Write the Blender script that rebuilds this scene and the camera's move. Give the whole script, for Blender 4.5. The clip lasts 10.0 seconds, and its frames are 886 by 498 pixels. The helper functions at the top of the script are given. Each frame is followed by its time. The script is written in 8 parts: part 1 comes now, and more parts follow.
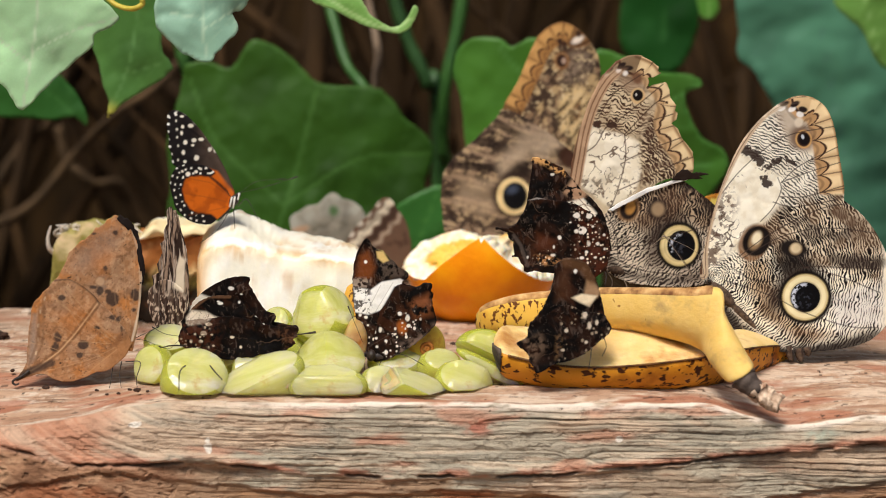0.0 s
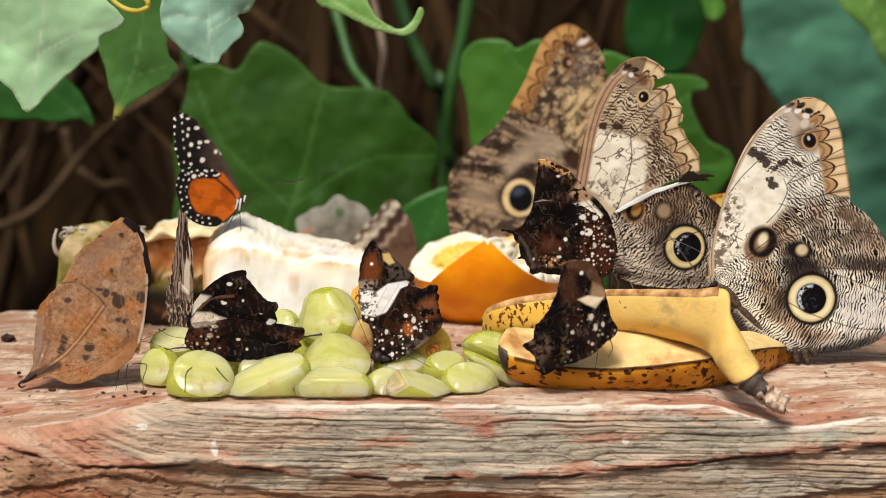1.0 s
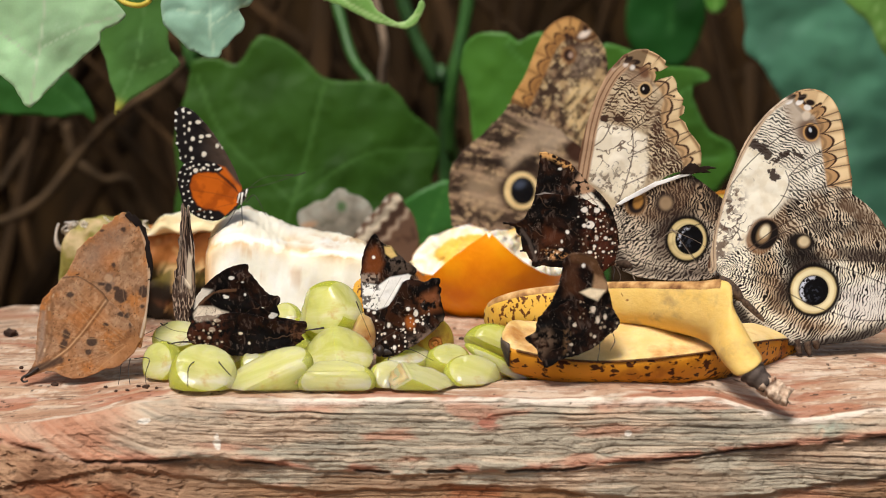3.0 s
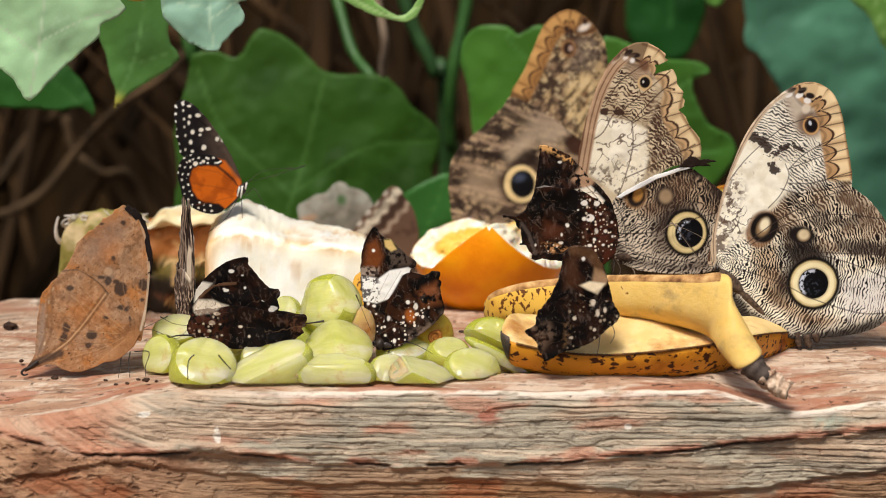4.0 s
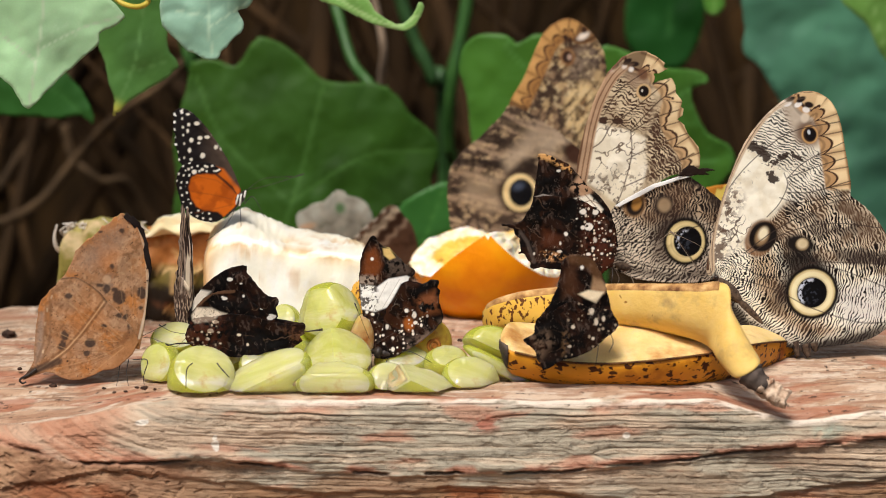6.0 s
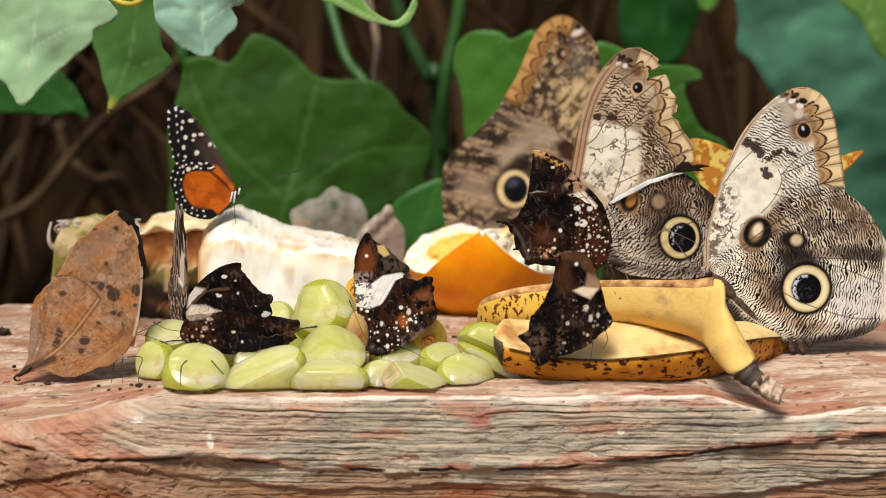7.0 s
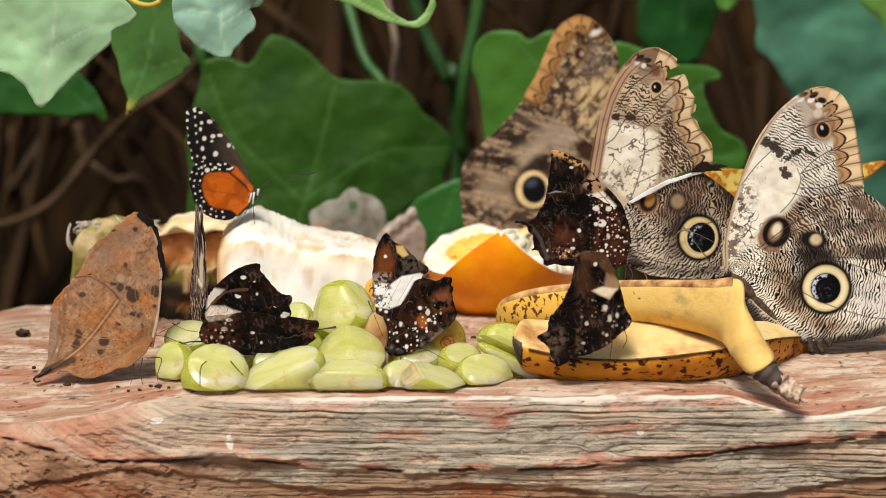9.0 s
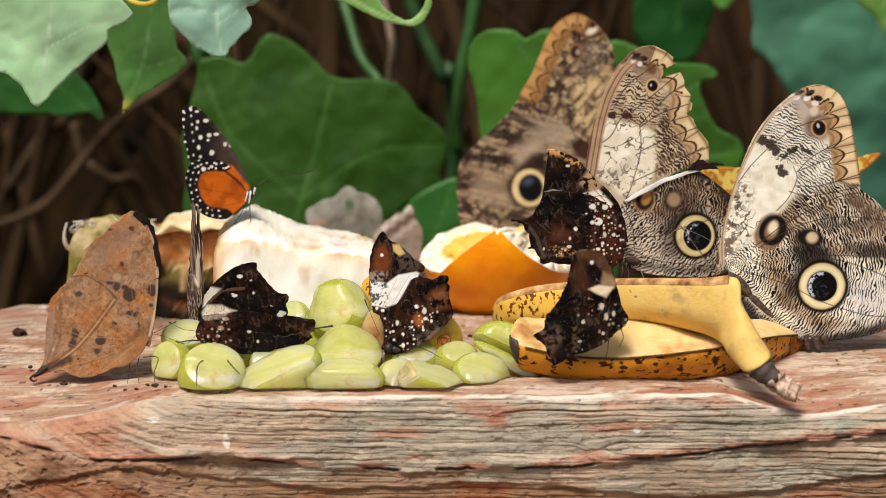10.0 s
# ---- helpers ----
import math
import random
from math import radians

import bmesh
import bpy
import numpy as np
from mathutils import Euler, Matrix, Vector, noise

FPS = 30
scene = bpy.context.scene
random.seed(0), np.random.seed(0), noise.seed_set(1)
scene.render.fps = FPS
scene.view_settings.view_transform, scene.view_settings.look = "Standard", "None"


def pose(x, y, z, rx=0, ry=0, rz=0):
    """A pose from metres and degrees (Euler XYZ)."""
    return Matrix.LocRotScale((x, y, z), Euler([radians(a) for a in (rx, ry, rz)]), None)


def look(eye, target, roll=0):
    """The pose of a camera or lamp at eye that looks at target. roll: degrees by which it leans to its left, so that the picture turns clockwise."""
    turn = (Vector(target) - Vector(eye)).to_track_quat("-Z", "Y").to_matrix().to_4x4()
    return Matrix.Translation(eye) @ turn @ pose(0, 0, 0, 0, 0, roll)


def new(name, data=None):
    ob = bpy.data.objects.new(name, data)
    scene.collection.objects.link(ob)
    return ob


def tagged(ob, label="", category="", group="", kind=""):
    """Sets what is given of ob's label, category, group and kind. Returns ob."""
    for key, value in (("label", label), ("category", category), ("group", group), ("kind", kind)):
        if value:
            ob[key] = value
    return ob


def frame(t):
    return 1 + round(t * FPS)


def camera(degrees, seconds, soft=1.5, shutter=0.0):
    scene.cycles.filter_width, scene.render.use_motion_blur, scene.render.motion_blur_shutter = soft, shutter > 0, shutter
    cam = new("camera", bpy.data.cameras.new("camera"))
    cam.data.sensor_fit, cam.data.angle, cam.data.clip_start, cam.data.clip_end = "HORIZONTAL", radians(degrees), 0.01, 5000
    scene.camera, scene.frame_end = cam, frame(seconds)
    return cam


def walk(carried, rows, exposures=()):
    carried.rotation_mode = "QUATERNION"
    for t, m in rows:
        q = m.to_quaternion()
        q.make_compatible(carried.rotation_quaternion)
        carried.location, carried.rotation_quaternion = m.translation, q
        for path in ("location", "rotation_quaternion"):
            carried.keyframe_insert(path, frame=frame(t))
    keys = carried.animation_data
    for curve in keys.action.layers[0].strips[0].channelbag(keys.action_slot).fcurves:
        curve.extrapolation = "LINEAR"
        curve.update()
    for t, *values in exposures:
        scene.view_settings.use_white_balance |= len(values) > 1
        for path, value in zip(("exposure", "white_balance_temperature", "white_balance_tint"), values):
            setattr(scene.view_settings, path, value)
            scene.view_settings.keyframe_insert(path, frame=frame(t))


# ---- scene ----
# ---- camera: a steady long lens held by a person who stands still ----
EYE = (0.0, -0.75, 1.142)
cam = camera(19.77, 10.0, soft=0.5)
cam.data.dof.use_dof = True
cam.data.dof.focus_distance = 0.762
cam.data.dof.aperture_fstop = 13.0
AIM = [  # seconds, aim x, aim z, roll
    (0.0, 0.00293, 1.03749, 0.232),
    (0.5, 0.00248, 1.03736, 0.162),
    (1.0, 0.00114, 1.03806, 0.136),
    (1.5, 0.00015, 1.03806, 0.055),
    (2.0, -0.00026, 1.03770, 0.032),
    (2.5, 0.00052, 1.03673, -0.067),
    (4.0, 0.00060, 1.03397, -0.100),
    (4.5, 0.00133, 1.03256, -0.053),
    (5.0, -0.00041, 1.03407, -0.063),
    (5.5, -0.00001, 1.03665, -0.008),
    (7.0, 0.00268, 1.03555, -0.104),
    (7.5, 0.00025, 1.03503, -0.130),
    (8.0, -0.00038, 1.03564, -0.184),
    (8.5, -0.00168, 1.03557, -0.273),
    (9.0, -0.00294, 1.03569, -0.294),
    (9.5, -0.00290, 1.03540, -0.352),
    (10.0, -0.00188, 1.03526, -0.373),
]
walk(cam, [(t, look(EYE, (ax, -0.00037, az), roll)) for t, ax, az, roll in AIM])

# ---- light: bright hazy daylight from above and in front ----
world = bpy.data.worlds.new("sky")
scene.world = world
world.use_nodes = True
wn = world.node_tree.nodes
sky = wn.new("ShaderNodeTexSky")
sky.sky_type = "NISHITA"
sky.sun_disc = False
sky.sun_elevation = radians(55)
sky.sun_rotation = radians(201)
sky.air_density, sky.dust_density, sky.ozone_density = 1.0, 4.0, 0.6
world.node_tree.links.new(sky.outputs[0], wn["Background"].inputs[0])
wn["Background"].inputs[1].default_value = 0.095
sun = new("sun", bpy.data.lights.new("sun", "SUN"))
sun.data.energy, sun.data.angle, sun.data.color = 4.1, radians(18), (1.0, 0.95, 0.90)
sun.matrix_world = look((-0.9, -2.3, 4.8), (0, 0, 1))
scene.view_settings.exposure = -0.13


# ---- small helpers ----
def C(r, g, b):
    """Linear colour from everyday 0-255 values."""
    return tuple((v / 255 / 12.92) if v < 10.3 else ((v / 255 + 0.055) / 1.055) ** 2.4 for v in (r, g, b))


def canvas(x, colour):
    return np.ones((len(x), 3)) * np.array(colour)


def hashed(i, j, seed):
    h = (i * 374761393 + j * 668265263 + seed * 974634541) & 0xFFFFFFFF
    h = ((h ^ (h >> 13)) * 1274126177) & 0xFFFFFFFF
    return ((h ^ (h >> 16)) & 0xFFFF) / 65535.0


def grain(x, y, seed=0):
    """Smooth value noise, 0 to 1."""
    i, j = np.floor(x).astype(np.int64), np.floor(y).astype(np.int64)
    a, b = x - i, y - j
    a, b = a * a * (3 - 2 * a), b * b * (3 - 2 * b)
    lo = hashed(i, j, seed) * (1 - a) + hashed(i + 1, j, seed) * a
    hi = hashed(i, j + 1, seed) * (1 - a) + hashed(i + 1, j + 1, seed) * a
    return lo * (1 - b) + hi * b


def cloud(x, y, seed=0, octaves=4):
    total, amp, norm = 0.0, 1.0, 0.0
    for k in range(octaves):
        x, y = 0.80 * x - 0.60 * y, 0.60 * x + 0.80 * y
        total = total + amp * grain(x * 2 ** k + 17.3 * k, y * 2 ** k + 5.1 * k, seed + k)
        norm += amp
        amp *= 0.5
    return total / norm


def freckles(x, z, cell, seed, share=0.5, big=0.36):
    """Scattered round flecks of uneven size, one in some of the cells."""
    best = np.full(x.shape, 9.0)
    ci, cj = np.floor(x / cell).astype(np.int64), np.floor(z / cell).astype(np.int64)
    for a in (-1, 0, 1):
        for b in (-1, 0, 1):
            i, j = ci + a, cj + b
            r = cell * big * (0.35 + 0.65 * hashed(i, j, seed + 2) ** 2)
            q = np.hypot(x - (i + 0.2 + 0.6 * hashed(i, j, seed)) * cell, (z - (j + 0.2 + 0.6 * hashed(i, j, seed + 1)) * cell) * (0.7 + 0.5 * hashed(i, j, seed + 4))) / r
            best = np.minimum(best, np.where(hashed(i, j, seed + 3) < share, q, 9.0))
    return ramp(-best, -1.2, -0.75)


def ramp(v, lo, hi):
    v = np.clip((v - lo) / (hi - lo), 0, 1)
    return v * v * (3 - 2 * v)


def mixin(c, colour, mask):
    c += (np.array(colour) - c) * np.clip(np.broadcast_to(mask, (len(c),)), 0, 1)[:, None]


def away(x, z, pts, closed=False):
    """Distance to a line of points, and the length along it."""
    best, along, run = np.full(x.shape, 1e9), np.zeros(x.shape), 0.0
    ends = list(zip(pts, pts[1:] + pts[:1] if closed else pts[1:]))
    for (ax, az), (bx, bz) in ends:
        dx, dz = bx - ax, bz - az
        n = math.hypot(dx, dz) or 1e-9
        s = np.clip(((x - ax) * dx + (z - az) * dz) / (n * n), 0, 1)
        d = np.hypot(x - ax - s * dx, z - az - s * dz)
        near = d < best
        best, along = np.where(near, d, best), np.where(near, run + s * n, along)
        run += n
    return best, along


def line(c, x, z, pts, width, colour, strength=1.0):
    d, _ = away(x, z, pts)
    mixin(c, colour, strength * ramp(-d, -width, -width * 0.35))


def spot(c, x, z, p, rx, rz, colour, turn=0.0, soft=0.22, strength=1.0):
    a, b = x - p[0], z - p[1]
    k, s = math.cos(turn), math.sin(turn)
    r = np.hypot((a * k + b * s) / rx, (-a * s + b * k) / rz)
    mixin(c, colour, strength * ramp(-r, -1 - soft, -1 + soft))


def inside(x, z, pts):
    hit = np.zeros(x.shape, bool)
    for (ax, az), (bx, bz) in zip(pts, pts[1:] + pts[:1]):
        if az == bz:
            continue
        hit ^= ((az > z) != (bz > z)) & (x < (bx - ax) * (z - az) / (bz - az) + ax)
    return hit


def area(c, x, z, pts, colour, soft=0.3, strength=1.0):
    d, _ = away(x, z, pts, True)
    d = np.where(inside(x, z, pts), d, -d)
    mixin(c, colour, strength * ramp(d, -soft, soft))


def patch(x, z, pts, soft):
    """A soft-edged mask of an outline."""
    d, _ = away(x, z, pts, True)
    return ramp(np.where(inside(x, z, pts), d, -d), -soft, soft)


def rounded(pts, n=5):
    """A closed smooth curve through the points."""
    out, m = [], len(pts)
    for i in range(m):
        p0, p1, p2, p3 = (np.array(pts[(i + k) % m], float) for k in (-1, 0, 1, 2))
        for s in np.arange(n) / n:
            q = 0.5 * (2 * p1 + (p2 - p0) * s + (2 * p0 - 5 * p1 + 4 * p2 - p3) * s ** 2 + (3 * p1 - p0 - 3 * p2 + p3) * s ** 3)
            out.append((float(q[0]), float(q[1])))
    return out


def through_points(pts, n=6):
    """An open smooth curve through points in space."""
    p = [Vector(q) for q in pts]
    p = [2 * p[0] - p[1]] + p + [2 * p[-1] - p[-2]]
    out = []
    for i in range(1, len(p) - 2):
        for s in [k / n for k in range(n)]:
            out.append(0.5 * (2 * p[i] + (p[i + 1] - p[i - 1]) * s + (2 * p[i - 1] - 5 * p[i] + 4 * p[i + 1] - p[i + 2]) * s ** 2
                              + (3 * p[i] - p[i - 1] - 3 * p[i + 1] + p[i + 2]) * s ** 3))
    return out + [p[-2]]


def tint(ob, paint):
    """Colours on a mesh, from the place of each point in the thing's own space."""
    n = len(ob.data.vertices)
    co = np.zeros(n * 3)
    ob.data.vertices.foreach_get("co", co)
    c = np.clip(paint(*co.reshape(-1, 3).T), 0, 1)
    layer = ob.data.color_attributes.new("Col", "FLOAT_COLOR", "POINT")
    layer.data.foreach_set("color", np.concatenate([c, np.ones((n, 1))], 1).astype(np.float32).ravel())
    return ob


def finish(name, me, material, parent=None, label="", smooth=True):
    for m in material if isinstance(material, (list, tuple)) else [material]:
        me.materials.append(m)
    if smooth:
        me.polygons.foreach_set("use_smooth", [True] * len(me.polygons))
    ob = new(name, me)
    ob.parent = parent
    if label:
        ob["label"] = label
    return ob


def part(name, bm, material, parent, label="", smooth=True):
    me = bpy.data.meshes.new(name)
    bmesh.ops.recalc_face_normals(bm, faces=bm.faces)
    bm.to_mesh(me)
    bm.free()
    return finish(name, me, material, parent, label, smooth)


def thing(name, m, label, category, group="", kind=""):
    ob = new(name)
    ob.matrix_world = m
    ob.empty_display_size = 0.005
    return tagged(ob, label, category, group, kind)


def tube(bm, pts, r0, r1=None, sides=7, n=5, bulge=None):
    """A smooth round rod along points, in metres."""
    r1 = r0 if r1 is None else r1
    path = through_points(pts, n) if n > 1 else [Vector(p) for p in pts]
    rings, side = [], None
    for i, p in enumerate(path):
        d = (path[min(i + 1, len(path) - 1)] - path[max(i - 1, 0)]).normalized()
        if side is None:
            side = d.orthogonal().normalized()
        side = (side - d * side.dot(d)).normalized()
        up = d.cross(side)
        s = i / (len(path) - 1)
        r = r0 + (r1 - r0) * s
        if bulge:
            r *= float(bulge(s))
        rings.append([bm.verts.new(p + r * (math.cos(a) * side + math.sin(a) * up)) for a in [2 * math.pi * k / sides for k in range(sides)]])
    for a, b in zip(rings, rings[1:]):
        for k in range(sides):
            bm.faces.new((a[k], a[(k + 1) % sides], b[(k + 1) % sides], b[k]))
    bm.faces.new(rings[0][::-1])
    bm.faces.new(rings[-1])
    return bm


FRAY = {"dark wing scales": (0.24, 0.45), "wing scales": (0.09, 0.5), "leaf blade": (0.35, 1.2)}
CRINKLE = {"dark wing scales": ((1.3, 0.16), (0.12, 0.8)), "wing scales": ((0.8, 0.2),)}


def frayed(pts, size, step):
    """The outline with small nicks and teeth."""
    if not size:
        return pts
    out = []
    for (ax, az), (bx, bz) in zip(pts, pts[1:] + pts[:1]):
        d = math.hypot(bx - ax, bz - az)
        n = max(1, round(d / step))
        for i in range(n):
            x, z = ax + (bx - ax) * i / n, az + (bz - az) * i / n
            j = size * 2 * (float(cloud(np.array([x / step * 0.7]), np.array([z / step * 0.7]), 601, 2)[0]) - 0.5)
            out.append((x - (bz - az) / (d or 1) * j, z + (bx - ax) / (d or 1) * j))
    return out


def sheet(name, outline, res, paint, material, parent, bend=None, thick=0.12, smooth=5, depth=0.0, label=""):
    """A thin sheet (a wing or a leaf) of any outline, in mm in its own upright plane, with its colours on a fine net."""
    line_ = frayed(rounded(outline, smooth) if smooth > 1 else list(outline), *FRAY.get(material.name, (0.0, 1.0)))
    px, pz = np.array([p[0] for p in line_]), np.array([p[1] for p in line_])
    gx, gz = np.arange(px.min() - res, px.max() + 2 * res, res), np.arange(pz.min() - res, pz.max() + 2 * res, res)
    X, Z = np.meshgrid(gx, gz)
    nz, nx = X.shape
    keep = inside((X[:-1, :-1] + res / 2).ravel(), (Z[:-1, :-1] + res / 2).ravel(), line_).reshape(nz - 1, nx - 1)
    count = np.zeros((nz, nx), int)
    for a in (0, 1):
        for b in (0, 1):
            count[a:nz - 1 + a, b:nx - 1 + b] += keep
    edge = (count > 0) & (count < 4)
    ex, ez = X[edge], Z[edge]
    bx, bz, bd = ex.copy(), ez.copy(), np.full(ex.shape, 1e9)
    for i in range(len(px)):
        ax, az, cx, cz = px[i], pz[i], px[(i + 1) % len(px)], pz[(i + 1) % len(px)]
        dx, dz = cx - ax, cz - az
        s = np.clip(((ex - ax) * dx + (ez - az) * dz) / (dx * dx + dz * dz + 1e-12), 0, 1)
        qx, qz = ax + s * dx, az + s * dz
        d = np.hypot(ex - qx, ez - qz)
        near = d < bd
        bx, bz, bd = np.where(near, qx, bx), np.where(near, qz, bz), np.where(near, d, bd)
    snap = bd < 0.95 * res
    X[edge], Z[edge] = np.where(snap, bx, ex), np.where(snap, bz, ez)
    idx = np.full((nz, nx), -1)
    used = count > 0
    idx[used] = np.arange(used.sum())
    x, z = X[used], Z[used]
    y = np.full(x.shape, depth) + (bend(x, z) if bend else 0.0)
    for size, freq in CRINKLE.get(material.name, ()):
        y = y + size * (cloud(x * freq, z * freq, 603, 3) - 0.5)
    ii, jj = np.nonzero(keep)
    quads = np.stack([idx[ii, jj], idx[ii, jj + 1], idx[ii + 1, jj + 1], idx[ii + 1, jj]], 1)
    me = bpy.data.meshes.new(name)
    me.from_pydata(np.stack([x, y, z], 1) / 1000.0, [], quads.tolist())
    c = np.clip(paint(x, z), 0.0, 1.0)
    layer = me.color_attributes.new("Col", "FLOAT_COLOR", "POINT")
    layer.data.foreach_set("color", np.concatenate([c, np.ones((len(c), 1))], 1).astype(np.float32).ravel())
    ob = finish(name, me, material, parent, label)
    if thick:
        mod = ob.modifiers.new("thickness", "SOLIDIFY")
        mod.thickness, mod.offset = thick / 1000.0, 0.0
    return ob


# ---- materials ----
def material(name):
    m = bpy.data.materials.new(name)
    m.use_nodes = True
    n, k = m.node_tree.nodes, m.node_tree.links
    return m, n, k, n["Principled BSDF"]


def noise_node(n, k, scale, detail=4.0, stretch=(1, 1, 1), rough=0.55, distort=0.0):
    co, mp, t = n.new("ShaderNodeTexCoord"), n.new("ShaderNodeMapping"), n.new("ShaderNodeTexNoise")
    mp.inputs["Scale"].default_value = stretch
    k.new(co.outputs["Object"], mp.inputs[0])
    k.new(mp.outputs[0], t.inputs["Vector"])
    t.inputs["Scale"].default_value, t.inputs["Detail"].default_value = scale, detail
    t.inputs["Roughness"].default_value, t.inputs["Distortion"].default_value = rough, distort
    return t.outputs["Fac"]


def ramp_node(n, k, fac, stops):
    r = n.new("ShaderNodeValToRGB")
    while len(r.color_ramp.elements) < len(stops):
        r.color_ramp.elements.new(0.5)
    for e, (p, c) in zip(r.color_ramp.elements, stops):
        e.position, e.color = p, (*c, 1)
    k.new(fac, r.inputs[0])
    return r.outputs[0]


def mix_node(n, k, fac, a, b, how="MIX"):
    m = n.new("ShaderNodeMix")
    m.data_type, m.blend_type = "RGBA", how
    for sock, v in ((m.inputs[0], fac), (m.inputs[6], a), (m.inputs[7], b)):
        if isinstance(v, (int, float)):
            sock.default_value = v
        elif isinstance(v, tuple):
            sock.default_value = (*v, 1)
        else:
            k.new(v, sock)
    return m.outputs[2]


def bump_node(n, k, height, strength, distance, bsdf, normal=None):
    b = n.new("ShaderNodeBump")
    b.inputs["Strength"].default_value, b.inputs["Distance"].default_value = strength, distance
    k.new(height, b.inputs["Height"])
    if normal:
        k.new(normal, b.inputs["Normal"])
    k.new(b.outputs[0], bsdf.inputs["Normal"])
    return b.outputs[0]


def smooth_line(pts, n=6):
    return [(p.x, p.y) for p in through_points([(a, b, 0) for a, b in pts], n)]


def painted(name, rough, spec, fine, bump, coat=0.0, through_light=0.0, grit=0.2):
    """Colours of the net, broken by fine scales and relief."""
    m, n, k, p = material(name)
    a = n.new("ShaderNodeAttribute")
    a.attribute_name = "Col"
    f = noise_node(n, k, fine, 3.0)
    col = mix_node(n, k, grit, a.outputs["Color"], ramp_node(n, k, f, [(0.3, (0.45, 0.45, 0.45)), (0.7, (1.0, 1.0, 1.0))]), "MULTIPLY")
    k.new(col, p.inputs["Base Color"])
    p.inputs["Roughness"].default_value, p.inputs["Specular IOR Level"].default_value = rough, spec
    p.inputs["Coat Weight"].default_value = coat
    bump_node(n, k, f, bump, 0.0003, p)
    if through_light:
        tr, ad = n.new("ShaderNodeBsdfTranslucent"), n.new("ShaderNodeMixShader")
        k.new(col, tr.inputs[0])
        ad.inputs[0].default_value = through_light
        k.new(p.outputs[0], ad.inputs[1])
        k.new(tr.outputs[0], ad.inputs[2])
        k.new(ad.outputs[0], n["Material Output"].inputs[0])
    return m


def plain(name, stops, scale, rough=0.5, spec=0.4, bump=0.15, stretch=(1, 1, 1), sss=0.0, radius=(0.004, 0.003, 0.001), coat=0.0, fine=None):
    """A surface whose colour wanders between the stops."""
    m, n, k, p = material(name)
    f = noise_node(n, k, scale, 5.0, stretch)
    k.new(ramp_node(n, k, f, stops), p.inputs["Base Color"])
    p.inputs["Roughness"].default_value, p.inputs["Specular IOR Level"].default_value = rough, spec
    p.inputs["Coat Weight"].default_value = coat
    if sss:
        p.inputs["Subsurface Weight"].default_value = sss
        p.inputs["Subsurface Radius"].default_value = radius
        p.inputs["Subsurface Scale"].default_value = 1.0
    bump_node(n, k, noise_node(n, k, fine or scale * 6, 4.0, stretch), bump, 0.0005, p)
    return m


M_wing = painted("wing scales", 0.7, 0.1, 2600, 0.2, through_light=0.08, grit=0.05)
M_dark_wing = painted("dark wing scales", 0.55, 0.08, 1500, 0.35)
M_leaf = painted("leaf blade", 0.45, 0.25, 1400, 0.1, through_light=0.25, grit=0.08)
M_body = plain("insect fur", [(0.3, C(48, 36, 30)), (0.7, C(110, 90, 74))], 900, 0.8, 0.2, 0.6)
M_leg = plain("insect leg", [(0.3, C(22, 18, 16)), (0.7, C(60, 48, 40))], 600, 0.5, 0.4, 0.2)
M_pale_leg = plain("pale insect leg", [(0.3, C(90, 76, 64)), (0.7, C(150, 132, 112))], 600, 0.5, 0.4, 0.2)
M_eye = plain("insect eye", [(0.3, C(14, 10, 8)), (0.7, C(40, 26, 18))], 900, 0.25, 0.6, 0.05)
M_stem = plain("green stem", [(0.3, C(36, 76, 28)), (0.7, C(62, 104, 42))], 90, 0.5, 0.4, 0.2)
M_twig = plain("dry root", [(0.3, C(40, 30, 18)), (0.7, C(90, 70, 46))], 60, 0.85, 0.2, 0.6)
M_pale_twig = plain("pale dry twig", [(0.3, C(110, 92, 74)), (0.7, C(168, 146, 122))], 60, 0.85, 0.2, 0.6)


# ---- ground, bank and tray ----
M_soil = plain("soil", [(0.25, C(34, 24, 18)), (0.5, C(58, 40, 30)), (0.75, C(86, 62, 46))], 9, 0.95, 0.15, 0.8)
bm = bmesh.new()
bmesh.ops.create_grid(bm, x_segments=60, y_segments=60, size=60)
for v in bm.verts:
    v.co.z = 0.03 * noise.noise(v.co * 0.7)
tagged(part("ground", bm, M_soil, None), "dark brown bare soil under the plants", "ground", kind="structure")

nx, nz = 150, 90
vx, vz = np.meshgrid(np.linspace(-2.2, 2.2, nx), np.linspace(-0.1, 2.3, nz))
vy = 0.78 + 0.25 * cloud(vx * 3 + 9, vz * 1.2 + 3, 5) - 0.1 * np.abs(cloud(vx * 14, vz * 2, 8) - 0.5) + 0.12 * vx ** 2 * 0.3
faces = [(i * nx + j, i * nx + j + 1, (i + 1) * nx + j + 1, (i + 1) * nx + j) for i in range(nz - 1) for j in range(nx - 1)]
me = bpy.data.meshes.new("bank")
me.from_pydata(np.stack([vx.ravel(), vy.ravel(), vz.ravel()], 1), [], faces)
bank = tagged(finish("backdrop", me, plain("root bank", [(0.25, C(20, 15, 9)), (0.5, C(46, 33, 17)), (0.78, C(88, 64, 36))], 14, 0.95, 0.1, 0.9, (2.5, 1, 0.4))),
              "dark brown bank of roots and dead stems", "bank", kind="structure")


